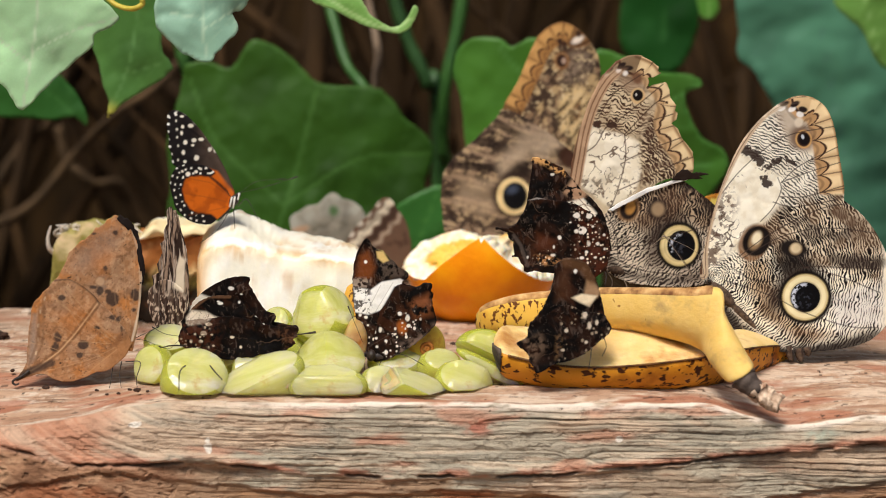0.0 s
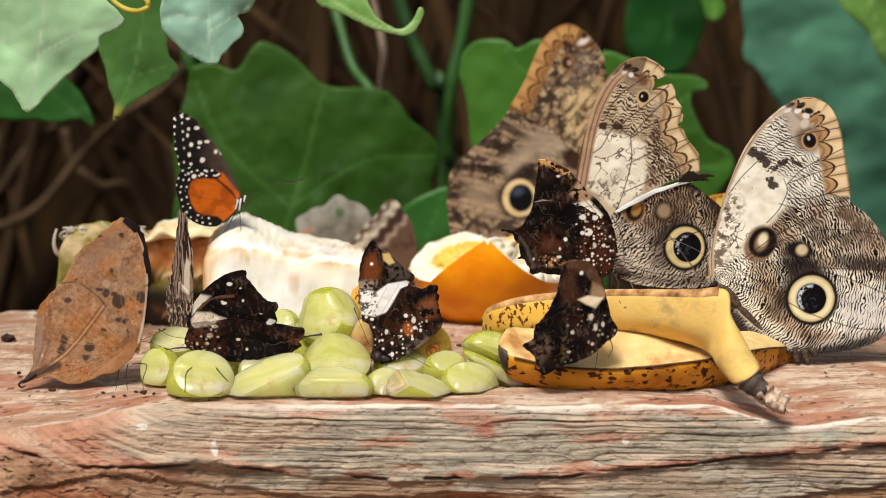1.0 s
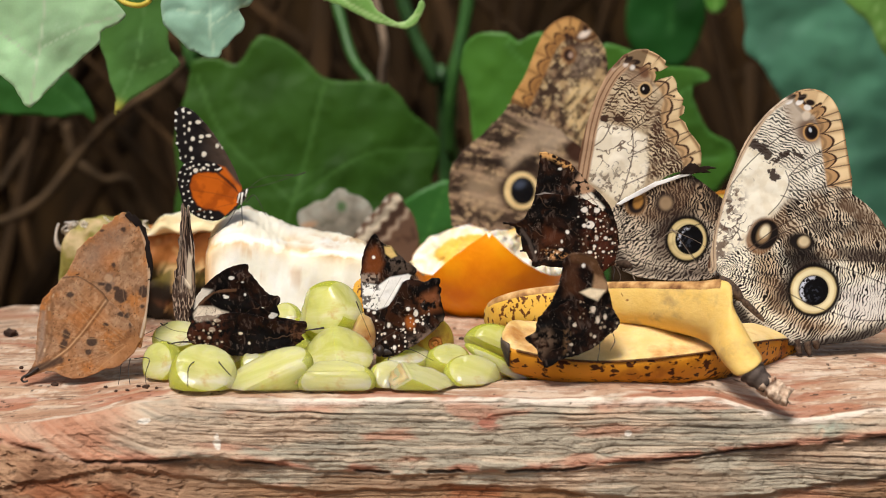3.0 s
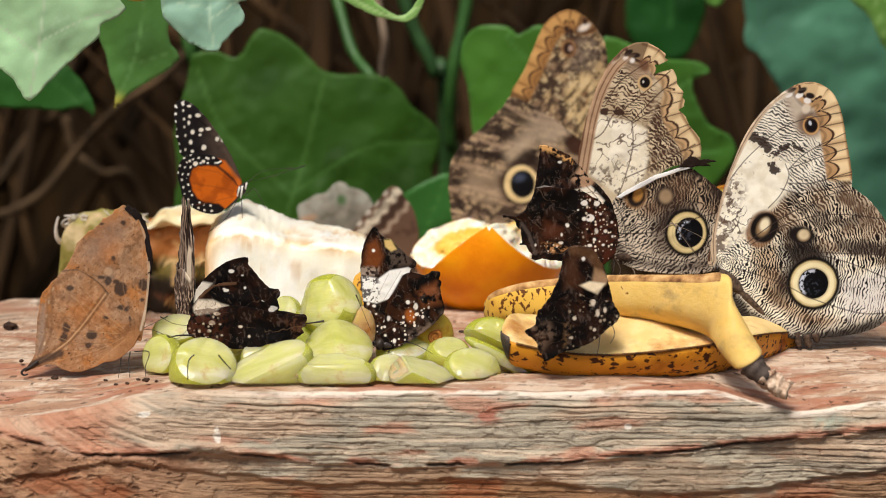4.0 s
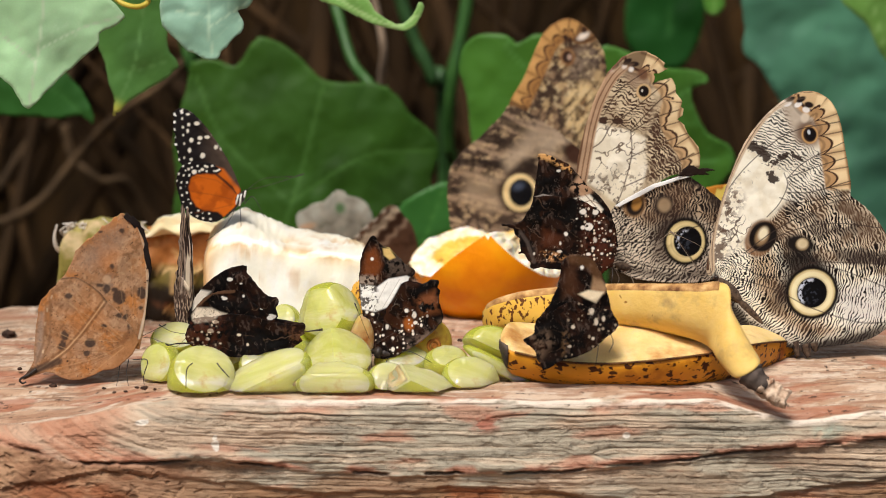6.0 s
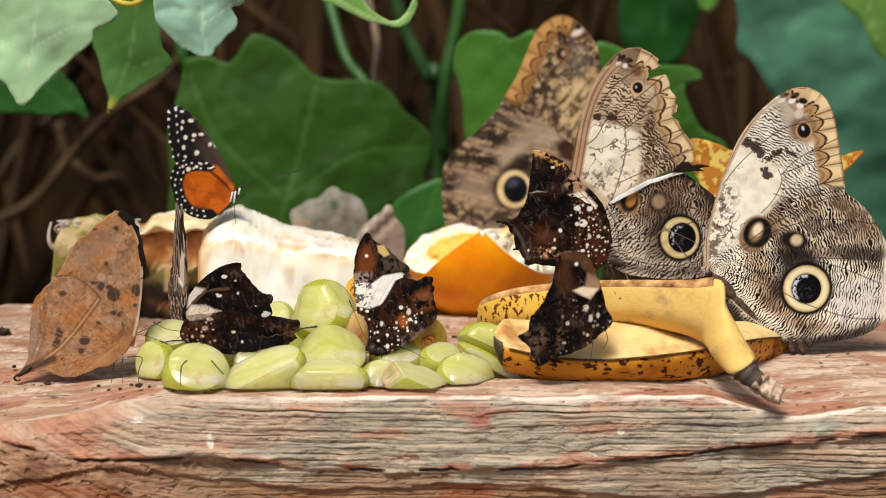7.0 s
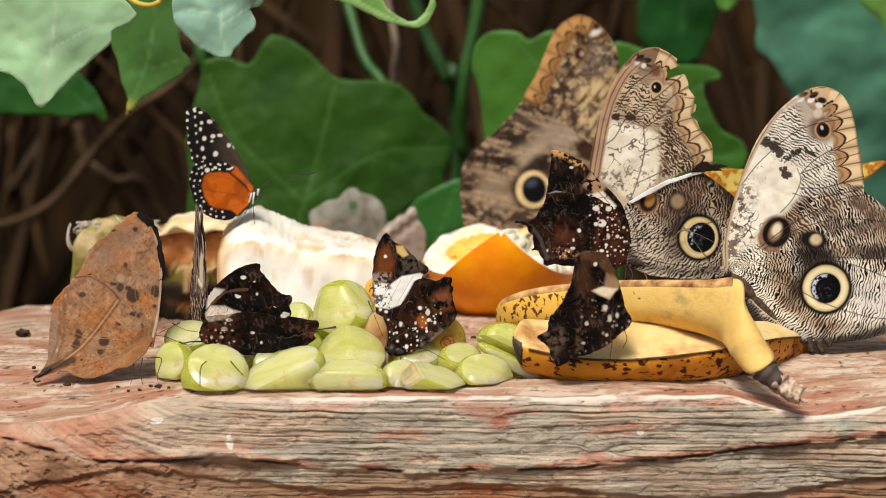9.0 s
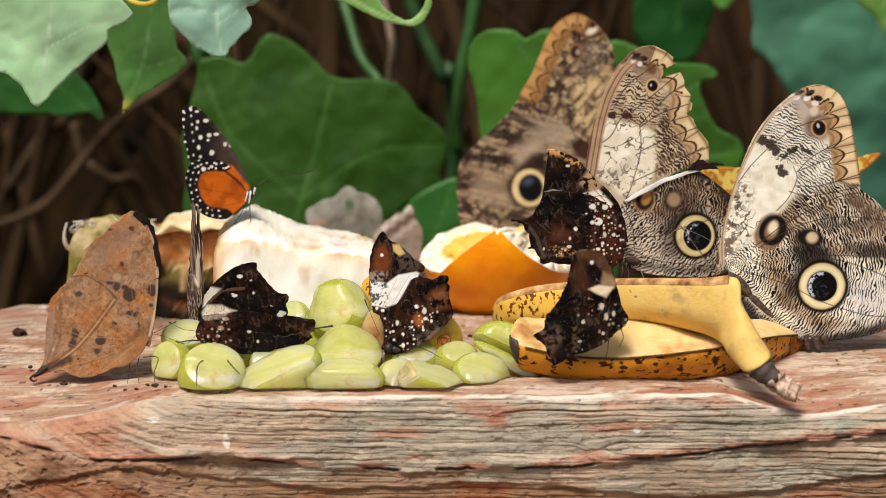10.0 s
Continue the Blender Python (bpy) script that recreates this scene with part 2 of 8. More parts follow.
def tray_material():
    m, n, k, p = material("weathered carved wood")
    a = n.new("ShaderNodeAttribute")
    a.attribute_name = "Col"
    f = noise_node(n, k, 620, 6.0, (0.5, 1, 1), 0.7)
    col = mix_node(n, k, 0.65, a.outputs["Color"], ramp_node(n, k, f, [(0.3, (0.42, 0.38, 0.35)), (0.46, (0.95, 0.95, 0.95)), (0.7, (1.0, 1.0, 1.0))]), "MULTIPLY")
    specks = ramp_node(n, k, noise_node(n, k, 420, 2.0, (0.7, 1, 1), 0.6), [(0.20, C(52, 38, 28)), (0.27, (1, 1, 1))])
    col = mix_node(n, k, 0.8, col, specks, "MULTIPLY")
    k.new(col, p.inputs["Base Color"])
    p.inputs["Roughness"].default_value, p.inputs["Specular IOR Level"].default_value = 0.75, 0.2
    b = bump_node(n, k, f, 0.5, 0.0008, p)
    b = bump_node(n, k, noise_node(n, k, 200, 5.0, (0.12, 1, 3.4), 0.68, 0.4), 0.7, 0.0013, p, b)
    bump_node(n, k, noise_node(n, k, 1500, 4.0), 0.5, 0.0003, p, b)
    return m


def wood_tone(x, v):
    """Paint of the slab's top: worn flesh-pink wood with red and pale patches."""
    u = x + 0.010 * (cloud(x * 55, v * 130, 399) - 0.5) + 0.03 * (cloud(x * 24, v * 90, 398) - 0.5)
    warp = v + 0.006 * (cloud(x * 30, v * 70, 401) - 0.5) + 0.0016 * (cloud(x * 140, v * 300, 402) - 0.5)
    c = canvas(x, C(196, 160, 132))
    mixin(c, C(220, 194, 170), ramp(cloud(u * 110, warp * 260, 403, 5), 0.44, 0.62))
    mixin(c, C(168, 126, 100), 0.7 * ramp(cloud(u * 90 + 7, warp * 420, 405, 5), 0.52, 0.66))
    mixin(c, C(110, 84, 66), 0.5 * ramp(cloud(u * 60, warp * 1100, 415), 0.60, 0.72))
    mixin(c, C(226, 208, 188), 0.75 * ramp(cloud(u * 80 + 9, warp * 800, 417), 0.58, 0.70))
    mixin(c, C(178, 112, 84), 0.7 * ramp(cloud(u * 42 + 1, warp * 120, 421, 5), 0.54, 0.68))
    mixin(c, C(60, 43, 34), 0.85 * ramp(cloud(u * 300, warp * 600, 431, 3), 0.74, 0.80))
    return c * np.array((0.82, 0.82, 0.80))


CRACK = [(-190.3, -4.2), (-126.1, -11.9), (-116.6, -14.9), (-102.1, -18.0), (-86.0, -18.9), (-73.1, -18.4), (-53.8, -19.6), (-36.1, -21.8), (-13.5, -23.0), (10.7, -22.4), (35.0, -22.2), (47.9, -20.4), (75.3, -18.0), (99.4, -15.6), (126.4, -12.8), (195.9, -8.4)]
LEDGE = [(-191.4, -33.9), (-94.1, -20.0), (-73.2, -22.9), (-50.6, -25.6), (-26.4, -28.0), (2.7, -26.0), (35.0, -28.1), (67.3, -31.2), (91.5, -28.9), (126.7, -23.4), (196.2, -16.6)]


def grain_flow(x, z):
    """Height along the grain in mm: level over most of the front, falling towards the viewer's lobe at the end."""
    f = z - 0.31 * (np.sqrt((x + 84) ** 2 + 380) - (x + 84)) + 2.6 * (cloud(x * 0.022, z * 0.03, 7, 2) - 0.5) + 0.9 * (cloud(x * 0.09, z * 0.16, 9, 2) - 0.5)
    f = f + 2.2 * np.exp(-np.hypot((x - 41.1) / 5.0, (z + 17.1) / 2.6) ** 2) * np.sign(z + 17.1)
    return f + 1.2 * np.exp(-np.hypot((x - 12.7) / 7.0, (z + 8.3) / 3.0) ** 2)


def front_face(x, z, drop):
    """Relief (mm, inwards) and paint of the carved front, from places in mm."""
    flow = grain_flow(x, z)
    crack = np.interp(x, [p[0] for p in CRACK], [p[1] for p in CRACK]) + 1.3 * (cloud(x * 0.10, x * 0, 41) - 0.5) + 0.5 * (cloud(x * 0.6, x * 0, 42) - 0.5)
    ledge = np.interp(x, [p[0] for p in LEDGE], [p[1] for p in LEDGE]) + 2.4 * (cloud(x * 0.12, x * 0 + 3, 44) - 0.5)
    fine = cloud(x * 0.06, flow * 1.7, 19, 4)
    wide = cloud(x * 0.030 + 5, flow * 0.75, 23, 3)
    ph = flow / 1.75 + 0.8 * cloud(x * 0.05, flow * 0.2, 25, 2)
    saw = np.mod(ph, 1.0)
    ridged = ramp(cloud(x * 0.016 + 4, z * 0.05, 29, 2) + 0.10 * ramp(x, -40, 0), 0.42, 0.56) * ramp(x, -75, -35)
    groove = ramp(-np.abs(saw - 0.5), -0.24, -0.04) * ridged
    slit = ramp(fine, 0.62, 0.74)
    under = ramp(crack - z, 0.0, 1.4)
    deep = ramp(ledge - z, 0.0, 1.6)
    lobe = ramp(-x, 84, 100)
    sandy = under * ramp(-x, 52, 84)
    pits = ramp(cloud(x * 0.45, z * 0.6, 33, 3), 0.60, 0.70)
    chip = np.exp(-((z - crack) / 0.5) ** 2) * ramp(cloud(x * 0.12, x * 0, 43, 3), 0.40, 0.55)
    split = np.exp(-((flow + 6.4) / 0.25) ** 2) * ramp(cloud(x * 0.05, x * 0 + 5, 47), 0.5, 0.6)
    y = 0.26 * groove + 0.15 * slit * (1 - 0.4 * lobe) + 1.0 * (0.5 - wide) + 3.0 * (cloud(x * 0.03, z * 0.05, 49, 3) - 0.5) + 0.8 * (cloud(x * 0.25, z * 0.5, 50, 3) - 0.5)
    y = y + 1.7 * chip + 0.9 * split + 1.3 * under * ramp(x, -90, -50) - 1.6 * np.exp(-((z - crack - 1.6) / 1.3) ** 2) * ramp(cloud(x * 0.06, x * 0 + 1, 46, 3), 0.36, 0.6) + 1.3 * deep + 0.9 * pits * (0.25 + 0.35 * sandy)
    c = canvas(x, C(196, 170, 144))
    mixin(c, C(172, 162, 142), 0.95 * ramp(cloud(x * 0.030, flow * 0.14, 51, 4) + 0.08 * ramp(x, -30, 30), 0.38, 0.54))
    mixin(c, C(150, 144, 128), 0.6 * ramp(cloud(x * 0.05 + 3, flow * 0.3, 53, 4), 0.54, 0.68))
    mixin(c, C(212, 190, 164), 0.7 * ramp(cloud(x * 0.06 + 9, flow * 0.9, 55, 4), 0.53, 0.70))
    mixin(c, C(196, 138, 110), 0.65 * ramp(cloud(x * 0.045 + 1, flow * 0.22, 57, 4), 0.53, 0.66))
    mixin(c, C(196, 132, 100), 0.75 * lobe * ramp(cloud(x * 0.05 + 2, flow * 0.5, 58, 4), 0.36, 0.56))
    mixin(c, C(222, 192, 164), 0.7 * lobe * ramp(cloud(x * 0.08, flow * 1.6, 59, 4), 0.5, 0.64))
    mixin(c, C(172, 84, 60), 0.7 * ramp(-np.hypot((x - 12.7) / 5.5, (z + 8.3) / 3.2), -1.2, -0.3) * ramp(cloud(x * 0.3, z * 0.6, 60), 0.3, 0.55))
    mixin(c, C(186, 112, 84), 0.7 * ramp(-np.abs(z - crack - 0.9), -2.0, -0.3) * ramp(cloud(x * 0.1, z * 0.3, 61), 0.38, 0.56))
    mixin(c, C(192, 142, 112), 0.55 * lobe)
    mixin(c, C(176, 122, 94), 0.6 * lobe * ramp(cloud(x * 0.10, z * 0.14 + x * 0.05, 62, 4), 0.5, 0.66))
    mixin(c, C(158, 118, 88), 0.9 * sandy)
    mixin(c, C(192, 154, 120), 0.5 * sandy * ramp(cloud(x * 0.2, z * 0.25, 63, 4), 0.52, 0.66))
    mixin(c, C(116, 80, 56), 0.7 * sandy * ramp(cloud(x * 0.12 + 5, z * 0.16, 65, 4), 0.52, 0.66))
    brown = deep * (1 - sandy) + 0.8 * under * (1 - sandy) * ramp(cloud(x * 0.04, z * 0.1, 67), 0.45, 0.6)
    mixin(c, C(146, 110, 78), 0.9 * np.minimum(brown, 1) * ramp(-x, -60, 0) + 0.5 * brown * ramp(x, -10, 40))
    mixin(c, C(150, 82, 46), 0.6 * deep * ramp(cloud(x * 0.06, z * 0.15, 69, 4), 0.50, 0.64))
    # recess shade painted over the grain: slits, grooves, crack and pits darken
    mixin(c, C(112, 92, 76), 0.26 * slit * (1 - sandy) * (1 - 0.5 * lobe))
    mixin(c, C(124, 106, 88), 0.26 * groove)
    mixin(c, C(62, 45, 36), 0.85 * chip)
    mixin(c, C(58, 42, 33), 0.7 * pits * (0.3 + 0.3 * sandy) * ramp(cloud(x * 0.8, z * 0.9, 71, 2), 0.5, 0.64))
    mixin(c, C(150, 176, 160), 0.5 * ramp(-np.hypot((x - 110.6) / 5, (z + 10.6) / 4), -1.2, -0.2) * ramp(cloud(x * 0.3, z * 0.4, 72), 0.4, 0.6))
    for p, rx, rz in (((-84.7, -7.2), 2.1, 0.9), ((-63.7, -14.0), 1.1, 1.7), ((-64.0, -11.9), 0.7, 0.9), ((53.1, -11.3), 1.1, 1.0)):
        q = np.hypot((x - p[0]) / rx, (z - p[1]) / rz) + 0.8 * (cloud(x * 0.8, z * 0.8, 73, 2) - 0.5)
        mixin(c, C(236, 228, 214), 0.9 * ramp(-q, -1.1, -0.8))
    # highlight along the rim put into the colour; relief is smoothed there too
    toned = ramp(-drop, -2.6, -0.6) * ramp(x, -70, -35) * ramp(cloud(x * 0.1, drop * 0.3 + x * 0, 75), 0.30, 0.5)
    mixin(c, C(236, 220, 202), 0.9 * toned)
    return y * (1 - 0.8 * toned), c * np.array((0.96, 0.96, 0.95))


def tray():
    """A thick carved slab: its flat top, the worn rim with its painted highlight, the ridged front with a long crack,
    and the foot below.
    """
    xs = np.concatenate([np.linspace(-0.42, -0.14, 40, False), np.linspace(-0.14, 0.14, 1000), np.linspace(0.14, 0.42, 40)[1:]])
    yf = -0.0375 + 0.003 * (cloud(xs * 30, xs * 0, 31) - 0.5)
    dip = np.interp(xs, [-0.2, -0.125, -0.104, -0.088, -0.074, 0.078, 0.09, 0.1015, 0.114, 0.125, 0.2], [8, 7.5, 5, 2, 0.3, 0.3, 3.5, 6.5, 5, 3.5, 3]) / 1000
    for _ in range(4):
        dip[4:-4] = sum(dip[4 + k:len(dip) - 4 + k] for k in range(-4, 5)) / 9
    yb = 0.108 + 0.08 * np.clip(1 - (xs / 0.16) ** 2, 0, 1)
    P, K = [], []
    for s in 1 - (1 - np.linspace(0, 1, 150)) ** 1.5:
        y = yb + (yf - yb) * s
        z = 1.0 + 0.0016 * (cloud(xs * 45, y * 90, 3) - 0.5) + 0.0014 * (cloud(xs * 70, y * 420, 13) - 0.5)
        z = z - dip * ramp(s, 0.72, 1.0) - 0.0012 * ramp(s, 0.96, 1.0) - 0.012 * ramp(-s, -0.05, 0.0)
        P.append(np.stack([xs, y, z], 1))
        K.append(wood_tone(xs, y))
    y0, z0 = P[-1][:, 1], P[-1][:, 2]
    for drop in np.concatenate([np.linspace(0, 0.042, 230)[1:], np.linspace(0.042, 0.075, 14)[1:]]):
        z = z0 - drop
        lean = 0.012 * ramp(-xs, 0.04, 0.14)
        y = y0 - 0.003 * np.sqrt(np.clip(drop / 0.004, 0, 1)) - lean * np.sqrt(np.clip(drop / 0.03, 0, 1)) + 0.04 * np.clip(drop - 0.03, 0, 1)
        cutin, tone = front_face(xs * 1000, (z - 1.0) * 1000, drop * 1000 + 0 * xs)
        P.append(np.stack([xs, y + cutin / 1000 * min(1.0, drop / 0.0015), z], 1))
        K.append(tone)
    back = [P[-1] * np.array([1, 0, 1]) + np.stack([0 * xs, yb - 0.02 * s, 0 * xs], 1) for s in (0.5, 0.0)]
    back[1][:, 2] = 1.0 - 0.03
    P, K = P + back, K + [np.ones((len(xs), 3)) * np.array((0.34, 0.22, 0.15))] * 2
    nx, n = len(xs), len(P)
    V, K = np.concatenate(P), np.concatenate(K)
    idx = np.arange(n * nx).reshape(n, nx)
    idx = np.concatenate([idx, idx[:1]])
    quads = np.stack([idx[:-1, :-1], idx[:-1, 1:], idx[1:, 1:], idx[1:, :-1]], -1).reshape(-1, 4)[:, ::-1]
    ends = [list(range(0, n * nx, nx))[::-1], list(range(nx - 1, n * nx, nx))]
    me = bpy.data.meshes.new("slab")
    me.from_pydata(V, [], quads.tolist() + ends)
    layer = me.color_attributes.new("Col", "FLOAT_COLOR", "POINT")
    layer.data.foreach_set("color", np.concatenate([K, np.ones((len(K), 1))], 1).astype(np.float32).ravel())
    t = thing("feeding_tray", pose(0, 0, 0), "weathered reddish-grey carved wooden feeding tray with a cracked front", "tray")
    mat = tray_material()
    finish("slab", me, mat, t)
    bm = bmesh.new()
    tube(bm, [(0, 0.06, -0.02), (0.01, 0.06, 0.4), (0, 0.06, 0.75), (0, 0.06, 0.95)], 0.11, 0.13, 24, 6, lambda s: 1.25 - 0.5 * math.sin(math.pi * s) * 0.5)
    foot = part("foot", bm, mat, t)
    layer = foot.data.color_attributes.new("Col", "FLOAT_COLOR", "POINT")
    layer.data.foreach_set("color", [0.34, 0.22, 0.15, 1.0] * len(foot.data.vertices))


tray()


# ---- fruit ----
def fruit_skin(name, base, dark, spots, sss, rough=0.3, coat=0.15, freq=55, lo=0.56, hi=0.66, bump=0.08, radius=(0.004, 0.0035, 0.001), clear=0.0, spec=0.3):
    """Fruit skin: a base tone that drifts, and bruises with soft edges."""
    m, n, k, p = material(name)
    info = n.new("ShaderNodeObjectInfo")
    a = ramp_node(n, k, noise_node(n, k, freq * 1.6, 4.0), [(0.3, base[0]), (0.7, base[1])])
    a = mix_node(n, k, info.outputs["Random"], a, base[2])
    b = ramp_node(n, k, noise_node(n, k, freq, 5.0, rough=0.6), [(lo, (0, 0, 0)), (hi, (1, 1, 1))])
    a = mix_node(n, k, b, a, dark)
    if spots:
        s = ramp_node(n, k, noise_node(n, k, spots[0], 2.0, spots[3] if len(spots) > 3 else (1, 1, 1)), [(spots[1], (0, 0, 0)), (spots[1] + 0.035, (1, 1, 1))])
        a = mix_node(n, k, s, a, spots[2])
    k.new(a, p.inputs["Base Color"])
    p.inputs["Roughness"].default_value, p.inputs["Coat Weight"].default_value = rough, coat
    p.inputs["Subsurface Weight"].default_value, p.inputs["Subsurface Radius"].default_value = sss, radius
    p.inputs["Subsurface Scale"].default_value = 1.0
    p.inputs["Transmission Weight"].default_value, p.inputs["IOR"].default_value = clear, 1.38
    p.inputs["Specular IOR Level"].default_value = spec
    bump_node(n, k, noise_node(n, k, freq * 9, 3.0), bump, 0.0006, p)
    return m


def grape_material(name, dark, mid, light, rough, bruise=0.60, brown=C(214, 168, 100), clear=0.42):
    """Wet fruit flesh that light goes deep into: pale fibres along its length, brown bruises."""
    m, n, k, p = material(name)
    info = n.new("ShaderNodeObjectInfo")
    a = ramp_node(n, k, noise_node(n, k, 130, 4.0, (0.14, 1, 1), 0.6, 0.4), [(0.34, dark), (0.5, mid), (0.66, light)])
    a = mix_node(n, k, info.outputs["Random"], a, mix_node(n, k, 0.5, a, light))
    b = ramp_node(n, k, noise_node(n, k, 62, 5.0, (1, 1, 1), 0.65), [(bruise, (0, 0, 0)), (bruise + 0.14, (1, 1, 1))])
    a = mix_node(n, k, b, a, brown)
    k.new(a, p.inputs["Base Color"])
    p.inputs["Roughness"].default_value, p.inputs["IOR"].default_value = rough, 1.36
    p.inputs["Specular IOR Level"].default_value = 0.25
    p.inputs["Coat Weight"].default_value, p.inputs["Coat Roughness"].default_value = 0.08, 0.08
    p.inputs["Transmission Weight"].default_value = clear
    p.inputs["Subsurface Weight"].default_value, p.inputs["Subsurface Radius"].default_value = 1.0, (0.0075, 0.0080, 0.0034)
    p.inputs["Subsurface Scale"].default_value = 1.0
    bump_node(n, k, noise_node(n, k, 330, 4.0, (0.25, 1, 1)), 0.5, 0.0008, p)
    return m


def grape_film():
    """The thin clear skin over the flesh."""
    m, n, k, p = material("grape skin")
    col = ramp_node(n, k, noise_node(n, k, 120, 4.0, (0.3, 1, 1)), [(0.3, C(168, 172, 54)), (0.7, C(196, 198, 96))])
    k.new(col, p.inputs["Base Color"])
    p.inputs["Roughness"].default_value, p.inputs["Specular IOR Level"].default_value = 0.24, 0.45
    tr, mx = n.new("ShaderNodeBsdfTransparent"), n.new("ShaderNodeMixShader")
    tr.inputs[0].default_value = (0.93, 0.97, 0.78, 1)
    mx.inputs[0].default_value = 0.22
    k.new(tr.outputs[0], mx.inputs[1])
    k.new(p.outputs[0], mx.inputs[2])
    k.new(mx.outputs[0], n["Material Output"].inputs[0])
    bump_node(n, k, noise_node(n, k, 300, 3.0), 0.15, 0.0004, p)
    return m


M_film = grape_film()
M_grape = grape_material("grape flesh", C(204, 204, 72), C(226, 222, 112), C(247, 243, 184), 0.26, 0.60)
M_grape_face = grape_material("wet cut grape face", C(206, 208, 98), C(228, 228, 140), C(250, 247, 204), 0.2, 0.60, C(214, 158, 84))
M_grape_brown = grape_material("browned grape flesh", C(206, 150, 78), C(224, 182, 114), C(244, 224, 178), 0.34, 0.5, C(176, 108, 48), 0.35)
M_bruised = fruit_skin("bruised grape skin", (C(222, 190, 66), C(234, 206, 96), C(214, 186, 72)), C(176, 112, 48), None, 0.6, 0.35, 0.0, 90, 0.55, 0.66, 0.1, (0.006, 0.004, 0.002), 0.3)
M_banana = fruit_skin("ripe banana peel", (C(222, 172, 66), C(236, 198, 100), C(222, 172, 66)), C(196, 136, 48), (640, 0.565, C(104, 60, 26), (1, 1, 0.8)), 0.15, 0.5, 0.0, 45, 0.56, 0.7)
M_banana_old = fruit_skin("overripe banana peel", (C(206, 136, 32), C(226, 160, 46), C(200, 126, 30)), C(150, 82, 22), (560, 0.56, C(72, 36, 14), (0.6, 1, 1.0)), 0.1, 0.45, 0.05, 50, 0.55, 0.7)
M_banana_flesh = fruit_skin("banana flesh", (C(214, 178, 112), C(240, 212, 152), C(226, 192, 126)), C(180, 126, 68), None, 0.3, 0.5, 0.0, 70, 0.52, 0.7, 0.6)
M_banana_neck = fruit_skin("pale banana neck", (C(220, 178, 92), C(238, 208, 132), C(224, 184, 100)), C(176, 146, 96), (240, 0.70, C(140, 90, 40)), 0.2, 0.5, 0.0, 75, 0.53, 0.68, 0.3, spec=0.15)
M_banana_cut = plain("dried banana cut", [(0.3, C(110, 70, 40)), (0.5, C(184, 138, 84)), (0.7, C(220, 182, 124))], 260, 0.7, 0.2, 0.5)
M_banana_tip = plain("blackened banana tip", [(0.3, C(44, 36, 32)), (0.7, C(98, 84, 74))], 260, 0.7, 0.3, 0.5)
M_peel_edge = plain("dried peel edge", [(0.3, C(54, 34, 20)), (0.7, C(128, 86, 44))], 300, 0.7, 0.2, 0.5)
M_banana_end = plain("torn dry stalk end", [(0.3, C(140, 100, 74)), (0.7, C(236, 212, 184))], 420, 0.85, 0.2, 0.8)
M_pine = painted("pineapple flesh", 0.4, 0.3, 900, 0.4, grit=0.08)
M_rind_green = plain("green pineapple rind", [(0.3, C(96, 84, 44)), (0.5, C(146, 138, 66)), (0.7, C(206, 178, 136))], 90, 0.6, 0.3, 0.6)
M_husk = plain("dry pineapple leaf", [(0.3, C(196, 186, 170)), (0.7, C(228, 218, 204))], 200, 0.7, 0.2, 0.3)


def orange_peel():
    m, n, k, p = material("orange peel")
    a = ramp_node(n, k, noise_node(n, k, 70, 5.0), [(0.3, C(234, 132, 2)), (0.5, C(246, 152, 6)), (0.7, C(252, 172, 18))])
    k.new(a, p.inputs["Base Color"])
    p.inputs["Roughness"].default_value, p.inputs["Coat Weight"].default_value = 0.42, 0.04
    p.inputs["Coat Roughness"].default_value = 0.2
    p.inputs["Subsurface Weight"].default_value, p.inputs["Subsurface Radius"].default_value = 0.05, (0.002, 0.001, 0.0003)
    t, co = n.new("ShaderNodeTexVoronoi"), n.new("ShaderNodeTexCoord")
    t.inputs["Scale"].default_value = 1500
    k.new(co.outputs["Object"], t.inputs["Vector"])
    p.inputs["Specular IOR Level"].default_value = 0.25
    lumps = bump_node(n, k, noise_node(n, k, 130, 3.0), 0.45, 0.0014, p)
    bump_node(n, k, t.outputs["Distance"], 0.22, 0.0003, p, lumps)
    return m


def orange_flesh(radius):
    """Pith near the skin, wedge-shaped cells of juice further in."""
    m, n, k, p = material("orange flesh")
    co, ln = n.new("ShaderNodeTexCoord"), n.new("ShaderNodeVectorMath")
    ln.operation = "LENGTH"
    k.new(co.outputs["Object"], ln.inputs[0])
    wob, add = noise_node(n, k, 120, 3.0), n.new("ShaderNodeMath")
    add.operation = "MULTIPLY_ADD"
    k.new(wob, add.inputs[0])
    add.inputs[1].default_value = radius * 0.16
    k.new(ln.outputs["Value"], add.inputs[2])
    dv = n.new("ShaderNodeMath")
    dv.operation = "DIVIDE"
    k.new(add.outputs[0], dv.inputs[0])
    dv.inputs[1].default_value = radius
    col = ramp_node(n, k, dv.outputs[0], [(0.0, C(246, 214, 120)), (0.60, C(246, 196, 84)), (0.72, C(253, 244, 212)), (1.0, C(254, 248, 228))])
    fib = ramp_node(n, k, noise_node(n, k, 300, 4.0, (1, 1, 0.3)), [(0.35, C(240, 196, 96)), (0.6, (1, 1, 1))])
    k.new(mix_node(n, k, 0.5, col, fib, "MULTIPLY"), p.inputs["Base Color"])
    p.inputs["Roughness"].default_value, p.inputs["Subsurface Weight"].default_value = 0.35, 0.3
    p.inputs["Subsurface Radius"].default_value = (0.004, 0.003, 0.001)
    bump_node(n, k, noise_node(n, k, 420, 4.0), 0.6, 0.001, p)
    return m


